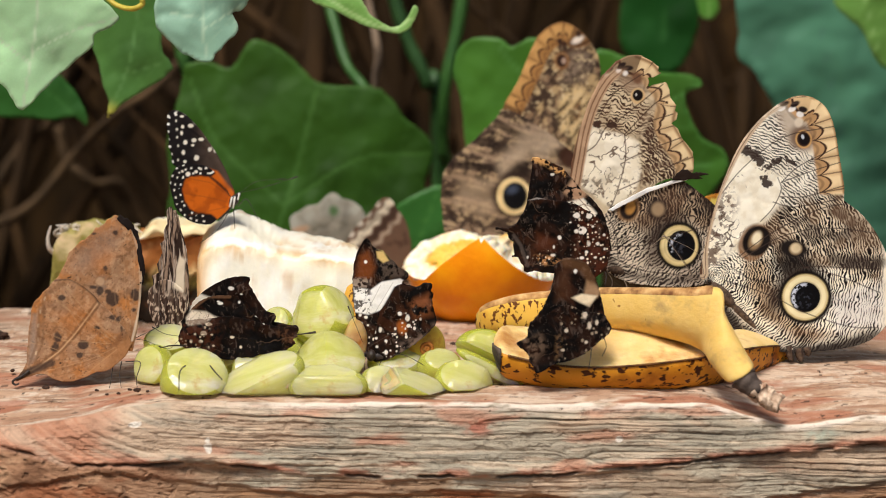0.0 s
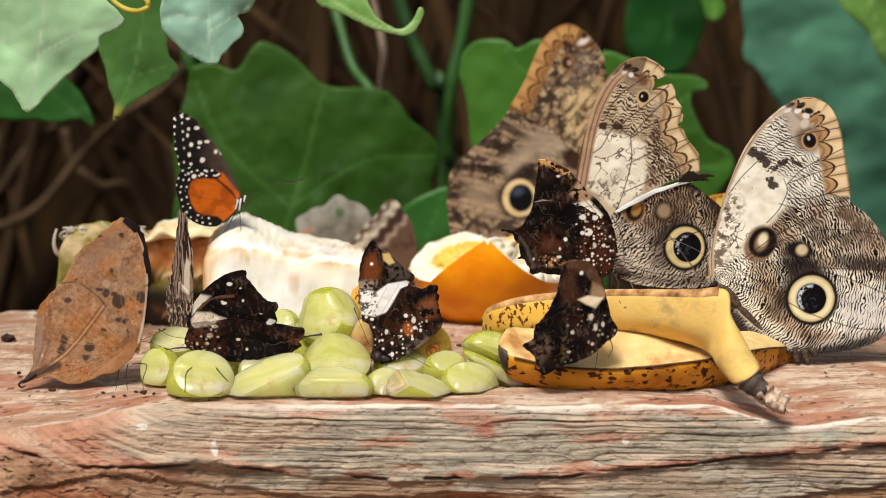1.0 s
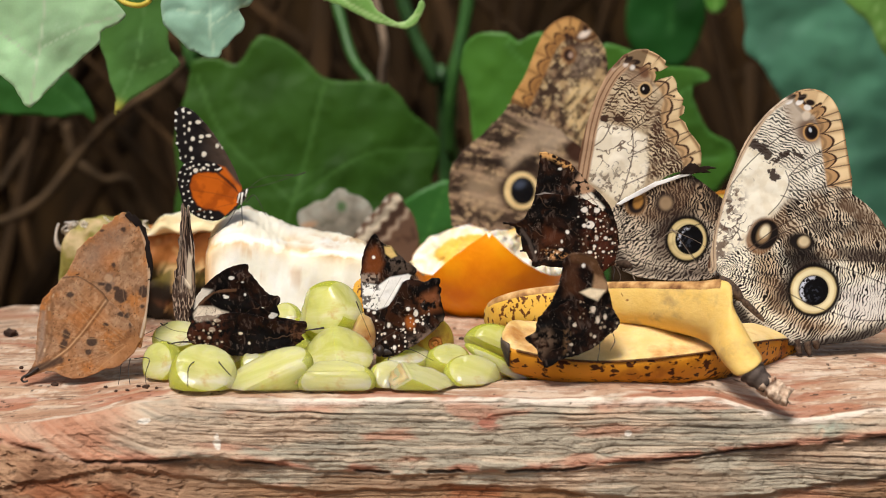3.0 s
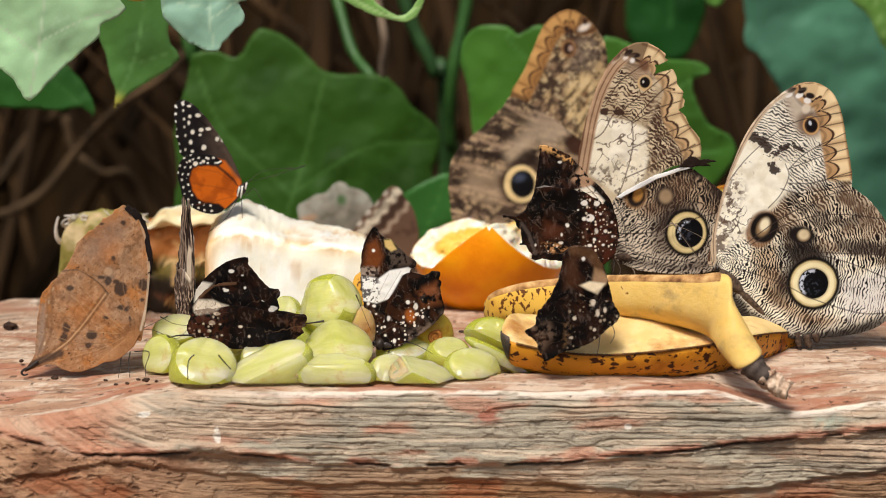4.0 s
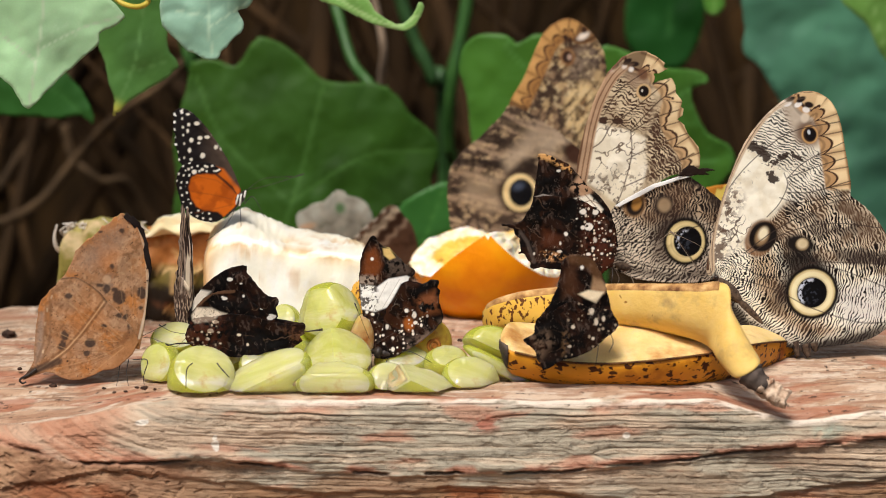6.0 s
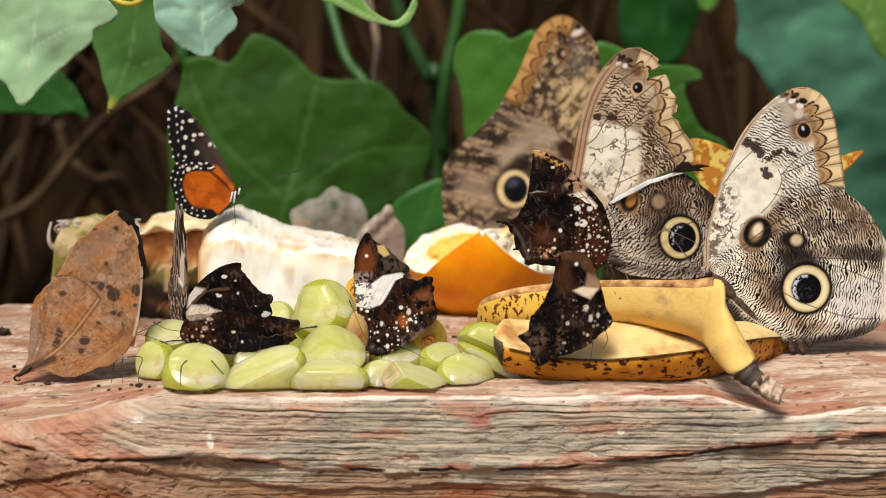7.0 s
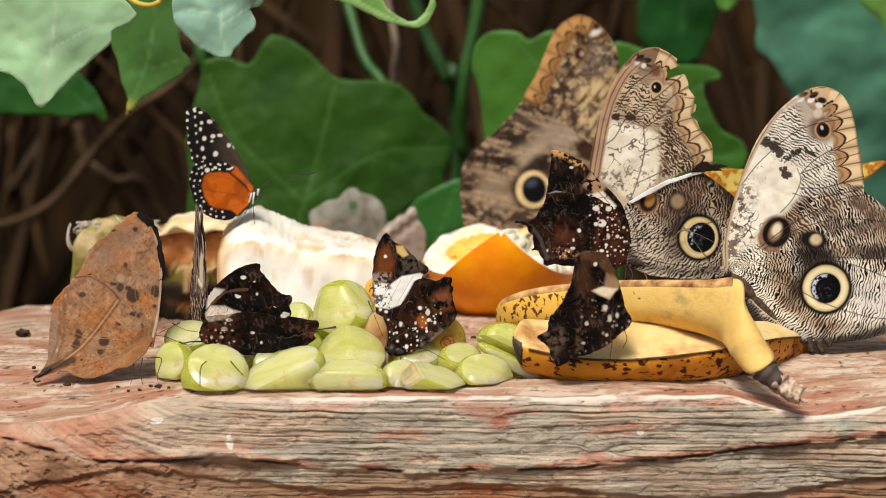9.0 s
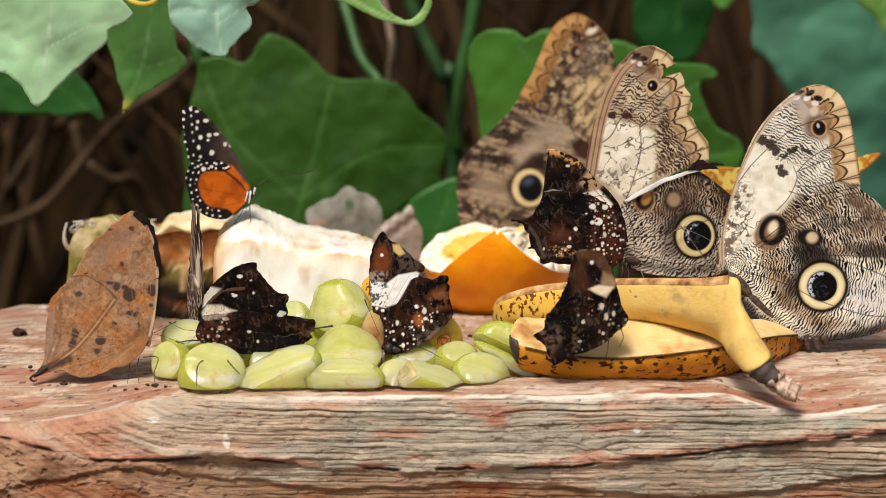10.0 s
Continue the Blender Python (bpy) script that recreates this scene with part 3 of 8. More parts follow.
def loft(bm, rings, close=True, caps=True):
    """Skin over rings of points."""
    R = [[bm.verts.new(p) for p in ring] for ring in rings]
    m = len(R[0])
    for a, b in zip(R, R[1:]):
        for i in range(m if close else m - 1):
            bm.faces.new((a[i], a[(i + 1) % m], b[(i + 1) % m], b[i]))
    if caps:
        bm.faces.new(R[0][::-1])
        bm.faces.new(R[-1])
    return bm


def spread(rows, n):
    """Rows of numbers, made n times finer by a smooth curve."""
    rows = np.array(rows, float)
    out = []
    for i in range(len(rows) - 1):
        p0, p1, p2, p3 = rows[max(i - 1, 0)], rows[i], rows[i + 1], rows[min(i + 2, len(rows) - 1)]
        for s in np.arange(n) / n:
            out.append(0.5 * (2 * p1 + (p2 - p0) * s + (2 * p0 - 5 * p1 + 4 * p2 - p3) * s ** 2 + (3 * p1 - p0 - 3 * p2 + p3) * s ** 3))
    return out + [rows[-1]]





def grape(place, size, turn, label, planes=(), flesh=M_grape, brown=()):
    """A cut grape: a solid body with wet cut faces, the film of skin that is left, and browned bites."""
    m = pose(*place, *turn)
    t = thing("grape", m, label, "grape", "cut grapes on the tray")
    down = m.to_3x3().inverted() @ Vector((0, 0, -1))
    cuts = [(off, Vector(nrm).normalized()) for off, *nrm in planes] + [((place[2] - 1.0003) * 1000, down)]
    bm = bmesh.new()
    bmesh.ops.create_icosphere(bm, subdivisions=4, radius=1.0)
    for v in bm.verts:
        v.co = Vector((v.co.x * size[0], v.co.y * size[1], v.co.z * size[2])) / 1000
    for off, nrm in cuts:
        geo = bmesh.ops.bisect_plane(bm, geom=bm.verts[:] + bm.edges[:] + bm.faces[:], plane_co=nrm * off / 1000, plane_no=nrm, clear_outer=True)
        bmesh.ops.holes_fill(bm, edges=[e for e in geo["geom_cut"] if isinstance(e, bmesh.types.BMEdge)], sides=0)
    caps = [(max(range(len(cuts)), key=lambda i: abs(cuts[i][1].dot(f.normal))), f) for f in bm.faces if len(f.verts) > 5]
    for v in bm.verts:
        v.co *= 1 + 0.035 * noise.noise(v.co * 150 + Vector(place) * 90)
    film = bm.copy()
    bmesh.ops.delete(film, geom=[f for f in film.faces if len(f.verts) > 5], context="FACES_ONLY")
    for v in film.verts:
        v.co *= 1.006
    bites = []
    for i, f in caps:
        out, ring, f_edges = cuts[i][1], list(f.verts), list(f.edges)
        mid = sum((v.co for v in ring), Vector()) / len(ring)
        bm.faces.remove(f)
        for e in f_edges:
            e.smooth = False
        last = ring
        for q in (0.95, 0.8, 0.6, 0.4, 0.2):
            now = []
            for v in ring:
                w = mid + (v.co - mid) * q
                now.append(bm.verts.new(w + out * (0.0006 * (1 - q ** 5) + 0.0005 * noise.noise(w * 420 + Vector(place) * 50))))
            for j in range(len(ring)):
                bm.faces.new((last[j - 1], last[j], now[j], now[j - 1])).material_index = 1
            last = now
        bm.faces.new(last).material_index = 1
        if i in brown:
            bites.append((out, mid, [v.co.copy() for v in ring]))
    part("flesh", bm, [flesh, M_grape_face if flesh is M_grape else flesh], t)
    if flesh is M_grape:
        part("skin", film, M_film, t, "thin glossy green skin")
    for out, mid, ring in bites:
        b = bmesh.new()
        rim = [[mid + (p - mid) * q + out * (h + 0.0007 * noise.noise((mid + (p - mid) * q) * 900)) for p in ring] for q, h in ((0.80, -0.0015), (0.86, 0.0003), (0.7, 0.0008), (0.5, 0.0009), (0.3, 0.0008), (0.1, 0.0009))]
        part("bite", loft(b, rim), M_grape_brown, t, "browned bitten face")
    return t


GREEN = "pale green grape wedge with wet cut faces in the pile"
for place, size, turn, planes, flesh, brown, label in [
    ((-0.0687, -0.0285, 1.0025), (9.9, 9.0, 9.9), (0, 4, 0), [(5.0, 0.1, -0.7, 0.7), (8.6, 0.8, -0.5, 0.3)], M_grape, (), "yellow-green grape half with a browned end"),
    ((-0.0819, -0.0120, 1.0030), (6.2, 7.5, 7.5), (0, -10, 0), [(4.6, -0.35, -0.8, 0.45)], M_grape, (), "yellowish grape half beside the leaf-like butterfly"),
    ((-0.0790, 0.0000, 1.0094), (7.7, 7.5, 5.0), (0, -6, 0), [(2.4, 0.15, -0.5, 0.85)], M_grape, (), "pale grape wedge behind the yellowish half"),
    ((-0.0493, -0.0310, 1.0032), (13.4, 7.0, 8.3), (0, -27, 0), [(3.0, 0.04, -0.5, 0.86), (4.4, 0.05, -0.98, -0.25)], M_grape, (), "slim grape wedge lying aslant on the rim of the tray"),
    ((-0.0304, -0.0315, 1.0020), (11.7, 6.8, 6.1), (0, 1, 0), [(4.4, 0, -0.34, 0.94), (3.6, 0.03, -0.98, 0.16), (10.6, -0.9, -0.4, 0.1)], M_grape, (2,), "grape slab with a flat cut face on the rim"),
    ((-0.0011, -0.0315, 0.9999), (14.7, 7.0, 9.6), (0, 17, 0), [(1.6, 0.12, -0.24, 0.96), (4.2, 0, -0.96, -0.22), (8.6, -0.72, -0.5, 0.5)], M_grape, (2,), "grape wedge with a bitten brown corner"),
    ((-0.0149, -0.0270, 1.0014), (6.4, 6.0, 5.8), (0, 5, 0), [(3.4, 0.1, -0.75, 0.62)], M_grape, (), GREEN),
    ((0.0090, -0.0230, 1.0015), (8.7, 7.0, 6.5), (0, 8, 0), [(3.2, 0.1, -0.7, 0.7), (5.0, 0.7, -0.6, 0.3)], M_grape, (), GREEN),
    ((-0.0332, 0.0000, 1.0168), (9.7, 9.0, 9.5), (0, -6, 0), [(6.0, -0.3, -0.9, 0.3), (7.0, 0.72, -0.5, 0.5), (7.4, -0.93, -0.15, 0.3)], M_grape, (), "plump pale green grape half on top of the pile"),
    ((-0.0305, -0.0120, 1.0063), (10.8, 8.6, 8.5), (0, -8, 0), [(3.4, 0.52, -0.6, 0.62), (3.9, -0.48, -0.62, 0.62)], M_grape, (), "ridged pale green grape wedge in the pile"),
    ((-0.0472, 0.0120, 1.0127), (5.1, 6.0, 5.1), (0, 0, 0), [(3.4, -0.2, -0.8, 0.5)], M_grape, (), "small pale grape piece behind the pile"),
    ((-0.0519, -0.0120, 1.0033), (7.5, 7.0, 6.2), (0, -6, 0), [(2.6, 0.2, -0.7, 0.7)], M_grape, (), GREEN),
    ((0.0172, -0.0130, 1.0064), (11.5, 7.0, 8.2), (0, 29, 0), [(0.6, 0.0, -0.5, -0.86), (6.0, -0.2, -0.8, 0.5)], M_grape, (), "pale green grape half leaning on the banana tip"),
    ((0.0174, -0.0180, 1.0043), (12.0, 3.4, 2.1), (0, 30, 0), [(2.2, 0.0, -0.98, 0.1)], M_grape, (), "thin green grape slice under the leaning half"),
    ((-0.0031, 0.0030, 1.0075), (7.0, 6.4, 7.4), (0, 10, 0), [(6.2, 0.15, -0.98, 0.1)], M_bruised, (), "golden overripe grape with a brown scar"),
    ((-0.0233, -0.0030, 1.0093), (4.0, 6, 8.0), (0, 6, 0), [(3.4, 0.2, -0.95, 0.1)], M_grape_brown, (), "browned grape piece under the dark butterfly"),
    ((-0.0382, 0.0060, 1.0035), (9, 8, 9), (0, 0, 0), [(7.6, 0, 0, 1)], M_grape, (), "whole green grape inside the pile"),
    ((-0.0445, 0.0120, 1.0056), (8, 8, 9.5), (0, 0, 0), [(8, 0, 0, 1)], M_grape, (), "whole green grape inside the pile"),
    ((-0.0108, 0.0000, 1.0026), (9, 8, 6.5), (0, 0, 0), [(4.5, 0, -0.6, 0.8)], M_grape, (), GREEN),
    ((0.0019, -0.0040, 1.0024), (7, 6, 5.6), (0, 0, 15), [(4, 0, -0.6, 0.8)], M_grape, (), GREEN),
    ((-0.0655, -0.0040, 1.0033), (8, 7, 8), (0, 0, 30), [(5, 0, -0.7, 0.7)], M_grape, (), GREEN),
]:
    made = grape(place, size, turn, label, planes, flesh, brown)
    if flesh is M_bruised:
        bm = bmesh.new()
        for r, s in ((0.0016, 0.0006), (0.0005, 0.0006)):
            tube(bm, [Vector((r * math.cos(a) + 0.0013, -0.0066, r * math.sin(a) + 0.0006)) for a in [2 * math.pi * i / 12 for i in range(13)]], s, s, 6, 2)
        part("scar", bm, plain("brown scar", [(0.3, C(120, 66, 26)), (0.7, C(186, 120, 52))], 700, 0.7, 0.2, 0.6), made, "brown ring-shaped scar")


def banana_half():
    """A banana opened along its length: peel below, flesh above, a black tip."""
    t = thing("banana", pose(0.0605, -0.0180, 1.0059), "overripe half-peeled banana with brown-spotted skin and bare flesh", "banana")
    base = t.matrix_world.inverted()
    rows = spread([
        (0.0178, -0.0200, 1.0112, 1.5, 2.0, 2.0),
        (0.0203, -0.0190, 1.0104, 7.0, 7.5, 5.3),
        (0.0259, -0.0150, 1.0089, 11.0, 9.0, 5.8),
        (0.0358, -0.0160, 1.0076, 13.0, 9.2, 6.8),
        (0.0491, -0.0160, 1.0072, 13.5, 9.2, 7.8),
        (0.0623, -0.0160, 1.0082, 13.5, 10.0, 7.4),
        (0.0776, -0.0120, 1.0092, 13.0, 11.5, 2.0),
        (0.0929, 0.0040, 1.0087, 11.0, 10.0, 2.0),
        (0.1064, 0.0220, 1.0058, 7.0, 8.0, 1.2),
        (0.1115, 0.0270, 1.0024, 1.5, 2.0, 0.6)], 6)
    skin, flesh, m = [], [], 18
    for x, y, z, r, low, up in rows:
        c = base @ Vector((x, y, z))
        wob = 1 + 0.03 * noise.noise(Vector((x * 60, 0, 3)))
        skin.append([c + Vector((0, -r * math.cos(a), -low * math.sin(a) * wob)) / 1000 for a in [math.pi * i / m for i in range(m + 1)]]
                    + [c + Vector((0, r * 0.9 * math.cos(a), 0.4)) / 1000 for a in [math.pi * i / 6 for i in range(7)]])
        flesh.append([c + Vector((0, -r * 0.955 * math.cos(a), up * (0.5 - 0.5 * math.cos(min(a * 1.12, math.pi))) * (1.0 if a < 2.8 else 0.55) * (1 + 0.08 * noise.noise(Vector((x * 90, a * 2, 1)))) + 0.15 + 0.8 * math.sin(a))) / 1000 for a in [math.pi * i / m for i in range(m + 1)]]
                     + [c + Vector((0, r * 0.9 * math.cos(a), -0.2)) / 1000 for a in [math.pi * i / 6 for i in range(7)]])
    part("peel", loft(bmesh.new(), skin), M_banana_old, t, "orange-brown spotted peel")
    part("flesh", loft(bmesh.new(), flesh), M_banana_flesh, t, "cream banana flesh")
    tip = [[p + Vector((-0.0005, -0.0005, 0.0009)) for p in ring] for ring in skin[:7]]
    part("tip", loft(bmesh.new(), tip), M_banana_tip, t, "grey-black banana tip")
    rim = bmesh.new()
    tube(rim, [r[0] + Vector((0, -0.0001, 0.0001)) for r in skin[8:-4:4]], 0.0004, 0.0003, 6, 3)
    part("peel_edge", rim, M_peel_edge, t, "dark dried edge of the peel")


def banana_peel():
    """A second piece, cut along its top, that narrows into a bent neck and a black stalk."""
    t = thing("banana", pose(0.0613, -0.0060, 1.0173), "yellow speckled banana piece with a bent neck and blackened stalk", "banana")
    base = t.matrix_world.inverted()
    rows = spread([
        (0.0130, 0.0120, 1.0139, 2.0, 2.0, 1.0, 0.0),
        (0.0144, 0.0120, 1.0143, 7.0, 4.6, 1.0, 0.0),
        (0.0178, 0.0110, 1.0150, 9.0, 6.4, 1.0, 0.0),
        (0.0267, 0.0090, 1.0167, 10.5, 7.6, 1.0, 0.0),
        (0.0436, 0.0060, 1.0189, 11.0, 7.6, 1.0, 0.0),
        (0.0548, -0.0030, 1.0209, 11.5, 7.4, 1.0, 0.0),
        (0.0660, -0.0100, 1.0212, 11.5, 8.2, 1.0, 0.0),
        (0.0740, -0.0160, 1.0213, 11.0, 9.0, 1.0, 0.08),
        (0.0801, -0.0210, 1.0211, 9.6, 10.2, 0.95, 0.29),
        (0.0813, -0.0270, 1.0175, 7.2, 7.2, 0.4, 0.40),
        (0.0827, -0.0310, 1.0144, 6.0, 6.0, 0.1, 0.58),
        (0.0853, -0.0340, 1.0102, 5.2, 5.1, 0.0, 0.86),
        (0.0874, -0.0365, 1.0075, 4.8, 4.7, 0.0, 0.98),
        (0.0880, -0.0370, 1.0068, 4.2, 4.0, 0.0, 0.98)], 6)
    rings, m = [], 28
    for x, y, z, r, h, cut, turn in rows:
        c = base @ Vector((x, y, z))
        ring = []
        for i in range(m):
            a = 2 * math.pi * i / m
            ca, sa = math.cos(a), math.sin(a)
            if sa > 0 and cut > 0:
                e = 1 - 0.62 * cut
                ca, sa = math.copysign(abs(ca) ** e, ca), sa ** e
            v = Vector((0, -r * ca, h * sa - (0.22 * cut * r * (1 - ca) * sa if sa > 0 else 0))) / 1000
            ring.append(c + Matrix.Rotation(turn, 3, "Y") @ v)
        rings.append(ring)
    part("peel", loft(bmesh.new(), rings[:27], caps=False), M_banana, t)
    part("neck", loft(bmesh.new(), rings[26:]), M_banana_neck, t, "pale yellow plain peel and bent neck")
    strip = [[r[i] + Vector((0, 0, 0.0004)) for i in range(2, 13)] + [r[i] - Vector((0, 0, 0.001)) for i in range(12, 1, -1)] for r in rings[5:47]]
    part("flesh", loft(bmesh.new(), strip), M_banana_cut, t, "dried pink-brown flesh along the cut")
    stalk = bmesh.new()
    tube(stalk, [base @ Vector(p) for p in [(0.0885, -0.0375, 1.0059), (0.0893, -0.0381, 1.0050), (0.0910, -0.0390, 1.0036), (0.0931, -0.0400, 1.0020)]], 0.0042, 0.0026, 12, 5, lambda s: 1 + 0.04 * math.sin(s * 17) - 0.05 * s)
    part("stalk", stalk, M_banana_tip, t, "blackened stalk")
    end = bmesh.new()
    tube(end, [base @ Vector(p) for p in [(0.0916, -0.0390, 1.0030), (0.0938, -0.0395, 1.0014), (0.0964, -0.0400, 0.9999), (0.0989, -0.0405, 0.9987)]], 0.0031, 0.0026, 18, 9)
    for v in end.verts:
        v.co += 0.0012 * Vector((noise.noise(v.co * 650), noise.noise(v.co * 650 + Vector((4, 0, 0))), noise.noise(v.co * 650 + Vector((0, 9, 0)))))
    part("stalk_end", end, M_banana_end, t, "torn fibrous stalk end")


banana_half()
banana_peel()


def orange_piece(place, radius, planes, label, turn=(0, 0, 0)):
    """A ball of fruit with slices taken off: skin outside, pith and juice cells on the cuts."""
    t = thing("orange", pose(*place, *turn), label, "orange", "orange pieces on the tray")
    bm = bmesh.new()
    bmesh.ops.create_icosphere(bm, subdivisions=5, radius=radius)
    for p, nrm in planes:
        geo = bmesh.ops.bisect_plane(bm, geom=bm.verts[:] + bm.edges[:] + bm.faces[:], plane_co=p, plane_no=nrm, clear_outer=True)
        bmesh.ops.holes_fill(bm, edges=[e for e in geo["geom_cut"] if isinstance(e, bmesh.types.BMEdge)], sides=0)
    inner = bm.copy()
    caps = [f for f in bm.faces if len(f.verts) > 4]
    bmesh.ops.delete(bm, geom=caps, context="FACES_ONLY")
    part("skin", bm, M_orange, t, "orange dimpled peel")
    bmesh.ops.triangulate(inner, faces=[f for f in inner.faces if len(f.verts) > 4])
    for _ in range(3):
        long_ = [e for e in inner.edges if e.calc_length() > radius * 0.07]
        bmesh.ops.subdivide_edges(inner, edges=long_, cuts=1)
        bmesh.ops.triangulate(inner, faces=[f for f in inner.faces if len(f.verts) > 3])
    for v in inner.verts:
        if v.co.length < radius * 0.985:
            v.co += Vector((noise.noise(v.co * 400), noise.noise(v.co * 400 + Vector((5, 0, 0))), noise.noise(v.co * 400 + Vector((0, 7, 0))))) * 0.0020
        else:
            v.co *= 0.992
    part("flesh", inner, orange_flesh(radius), t, "juicy cut face with a white pith rim")


M_orange = orange_peel()
orange_piece((0.0155, 0.1000, 1.0255), 0.0285, [((0.0003, -0.0279, 0.006), (-0.53, 0.301, 0.793)), ((0.0003, -0.0279, 0.006), (0.682, -0.259, 0.684)), ((0, 0, -0.0252), (0, 0, -1)), ((0, 0.012, 0), (0, 1, 0))], "orange wedge with peel outward beside the bananas")
orange_piece((0.0076, 0.1040, 1.0206), 0.0180, [((0, 0, 0.001), (-0.26, -0.30, 0.92)), ((0.006, 0, 0.004), (0.3, -0.1, 0.95)), ((0, 0, -0.0178), (0, 0, -1))], "cut half of a small orange with its pale face up")


def pine_tone(x, y, z):
    c = canvas(x, C(253, 248, 230))
    mixin(c, C(254, 251, 242), ramp(cloud(x * 130, z * 130 + y * 90, 501), 0.45, 0.62))
    mixin(c, C(248, 234, 196), 0.35 * ramp(cloud(x * 60 + 4, z * 220 + y * 60, 503), 0.52, 0.68))
    mixin(c, C(206, 158, 96), 0.5 * ramp(cloud(x * 150, z * 500 + y * 200, 505), 0.68, 0.76))
    return c


def pineapple_chunk():
    t = thing("pineapple", pose(-0.0494, 0.0500, 1.0107), "large wet cream-white pineapple chunk on the tray", "pineapple", "pineapple pieces")
    base = t.matrix_world.inverted()
    rings = []
    rows = spread([(*a, *b) for a, b in [
        ((-0.0738, 0.0360, 1.0246), (-0.0757, 0.0600, 1.0254)), ((-0.0723, 0.0320, 1.0305), (-0.0745, 0.0720, 1.0311)), ((-0.0683, 0.0310, 1.0342), (-0.0703, 0.0760, 1.0354)),
        ((-0.0619, 0.0300, 1.0354), (-0.0649, 0.0780, 1.0389)), ((-0.0570, 0.0300, 1.0336), (-0.0593, 0.0780, 1.0371)), ((-0.0532, 0.0300, 1.0326), (-0.0557, 0.0780, 1.0356)), ((-0.0462, 0.0300, 1.0308), (-0.0494, 0.0780, 1.0326)),
        ((-0.0340, 0.0300, 1.0304), (-0.0364, 0.0780, 1.0299)), ((-0.0253, 0.0310, 1.0292), (-0.0278, 0.0770, 1.0282)), ((-0.0225, 0.0320, 1.0284), (-0.0248, 0.0750, 1.0274)), ((-0.0219, 0.0360, 1.0253), (-0.0239, 0.0700, 1.0255))]], 10)
    for i, (fx, fy, fz, bx, by, bz) in enumerate(rows):
        prof = [(fx, fy + 0.001, 1.001)] + [(fx, fy - 0.0012 + 0.001 * s, 1.0 + (fz - 1) * s) for s in (0.12, 0.24, 0.36, 0.48, 0.6, 0.7, 0.8, 0.88, 0.95)] + [(fx, fy + 0.0004, fz - 0.0003)]
        prof += [(fx + (bx - fx) * s, fy + (by - fy) * s, fz + (bz - fz) * s + 0.0006) for s in (0.03, 0.12, 0.24, 0.36, 0.48, 0.6, 0.72, 0.84, 0.94, 0.99)]
        prof += [(bx, by, bz - 0.001), (bx, by + 0.001, 1 + (bz - 1) * 0.5), (bx, by, 1.001)]
        ring = []
        for p in prof:
            p = Vector(p)
            w = 0.0009 * Vector((0, noise.noise(p * 110), noise.noise(p * 130 + Vector((3, 3, 3))))) + 0.0007 * Vector((0, noise.noise(p * 420), noise.noise(Vector((p.x * 700, p.y * 300, p.z * 300)))))
            ring.append(base @ (p + w))
        rings.append(ring)

    def tone(x, y, z):
        c = pine_tone(x, y, z)
        left = x.min()
        mixin(c, C(222, 164, 84), 0.95 * ramp(-(x - left), -0.008, -0.001) * ramp(cloud(z * 160, x * 160, 511), 0.22, 0.48))
        brow = z - (np.interp(x - left, [0, 0.012, 0.05], [0.020, 0.0235, 0.0175]) + 0.0010 * (cloud(x * 160, x * 0, 513) - 0.5))
        mixin(c, C(196, 146, 92), 0.75 * ramp(-np.abs(brow), -0.0008, -0.0001) * ramp(cloud(x * 120, z * 60, 515), 0.42, 0.6))
        mixin(c, C(238, 206, 148), 0.5 * ramp(brow, -0.006, 0.0) * ramp(-brow, -0.001, 0.0))
        return c

    tint(part("flesh", loft(bmesh.new(), rings), M_pine, t), tone)
    rind = bmesh.new()
    tube(rind, [base @ Vector(p) for p in [(-0.0234, 0.0400, 1.0258), (-0.0240, 0.0340, 1.0204), (-0.0254, 0.0330, 1.0143), (-0.0268, 0.0320, 1.0109)]], 0.004, 0.005, 10, 5)
    part("rind", rind, M_banana, t, "yellow strip of rind")


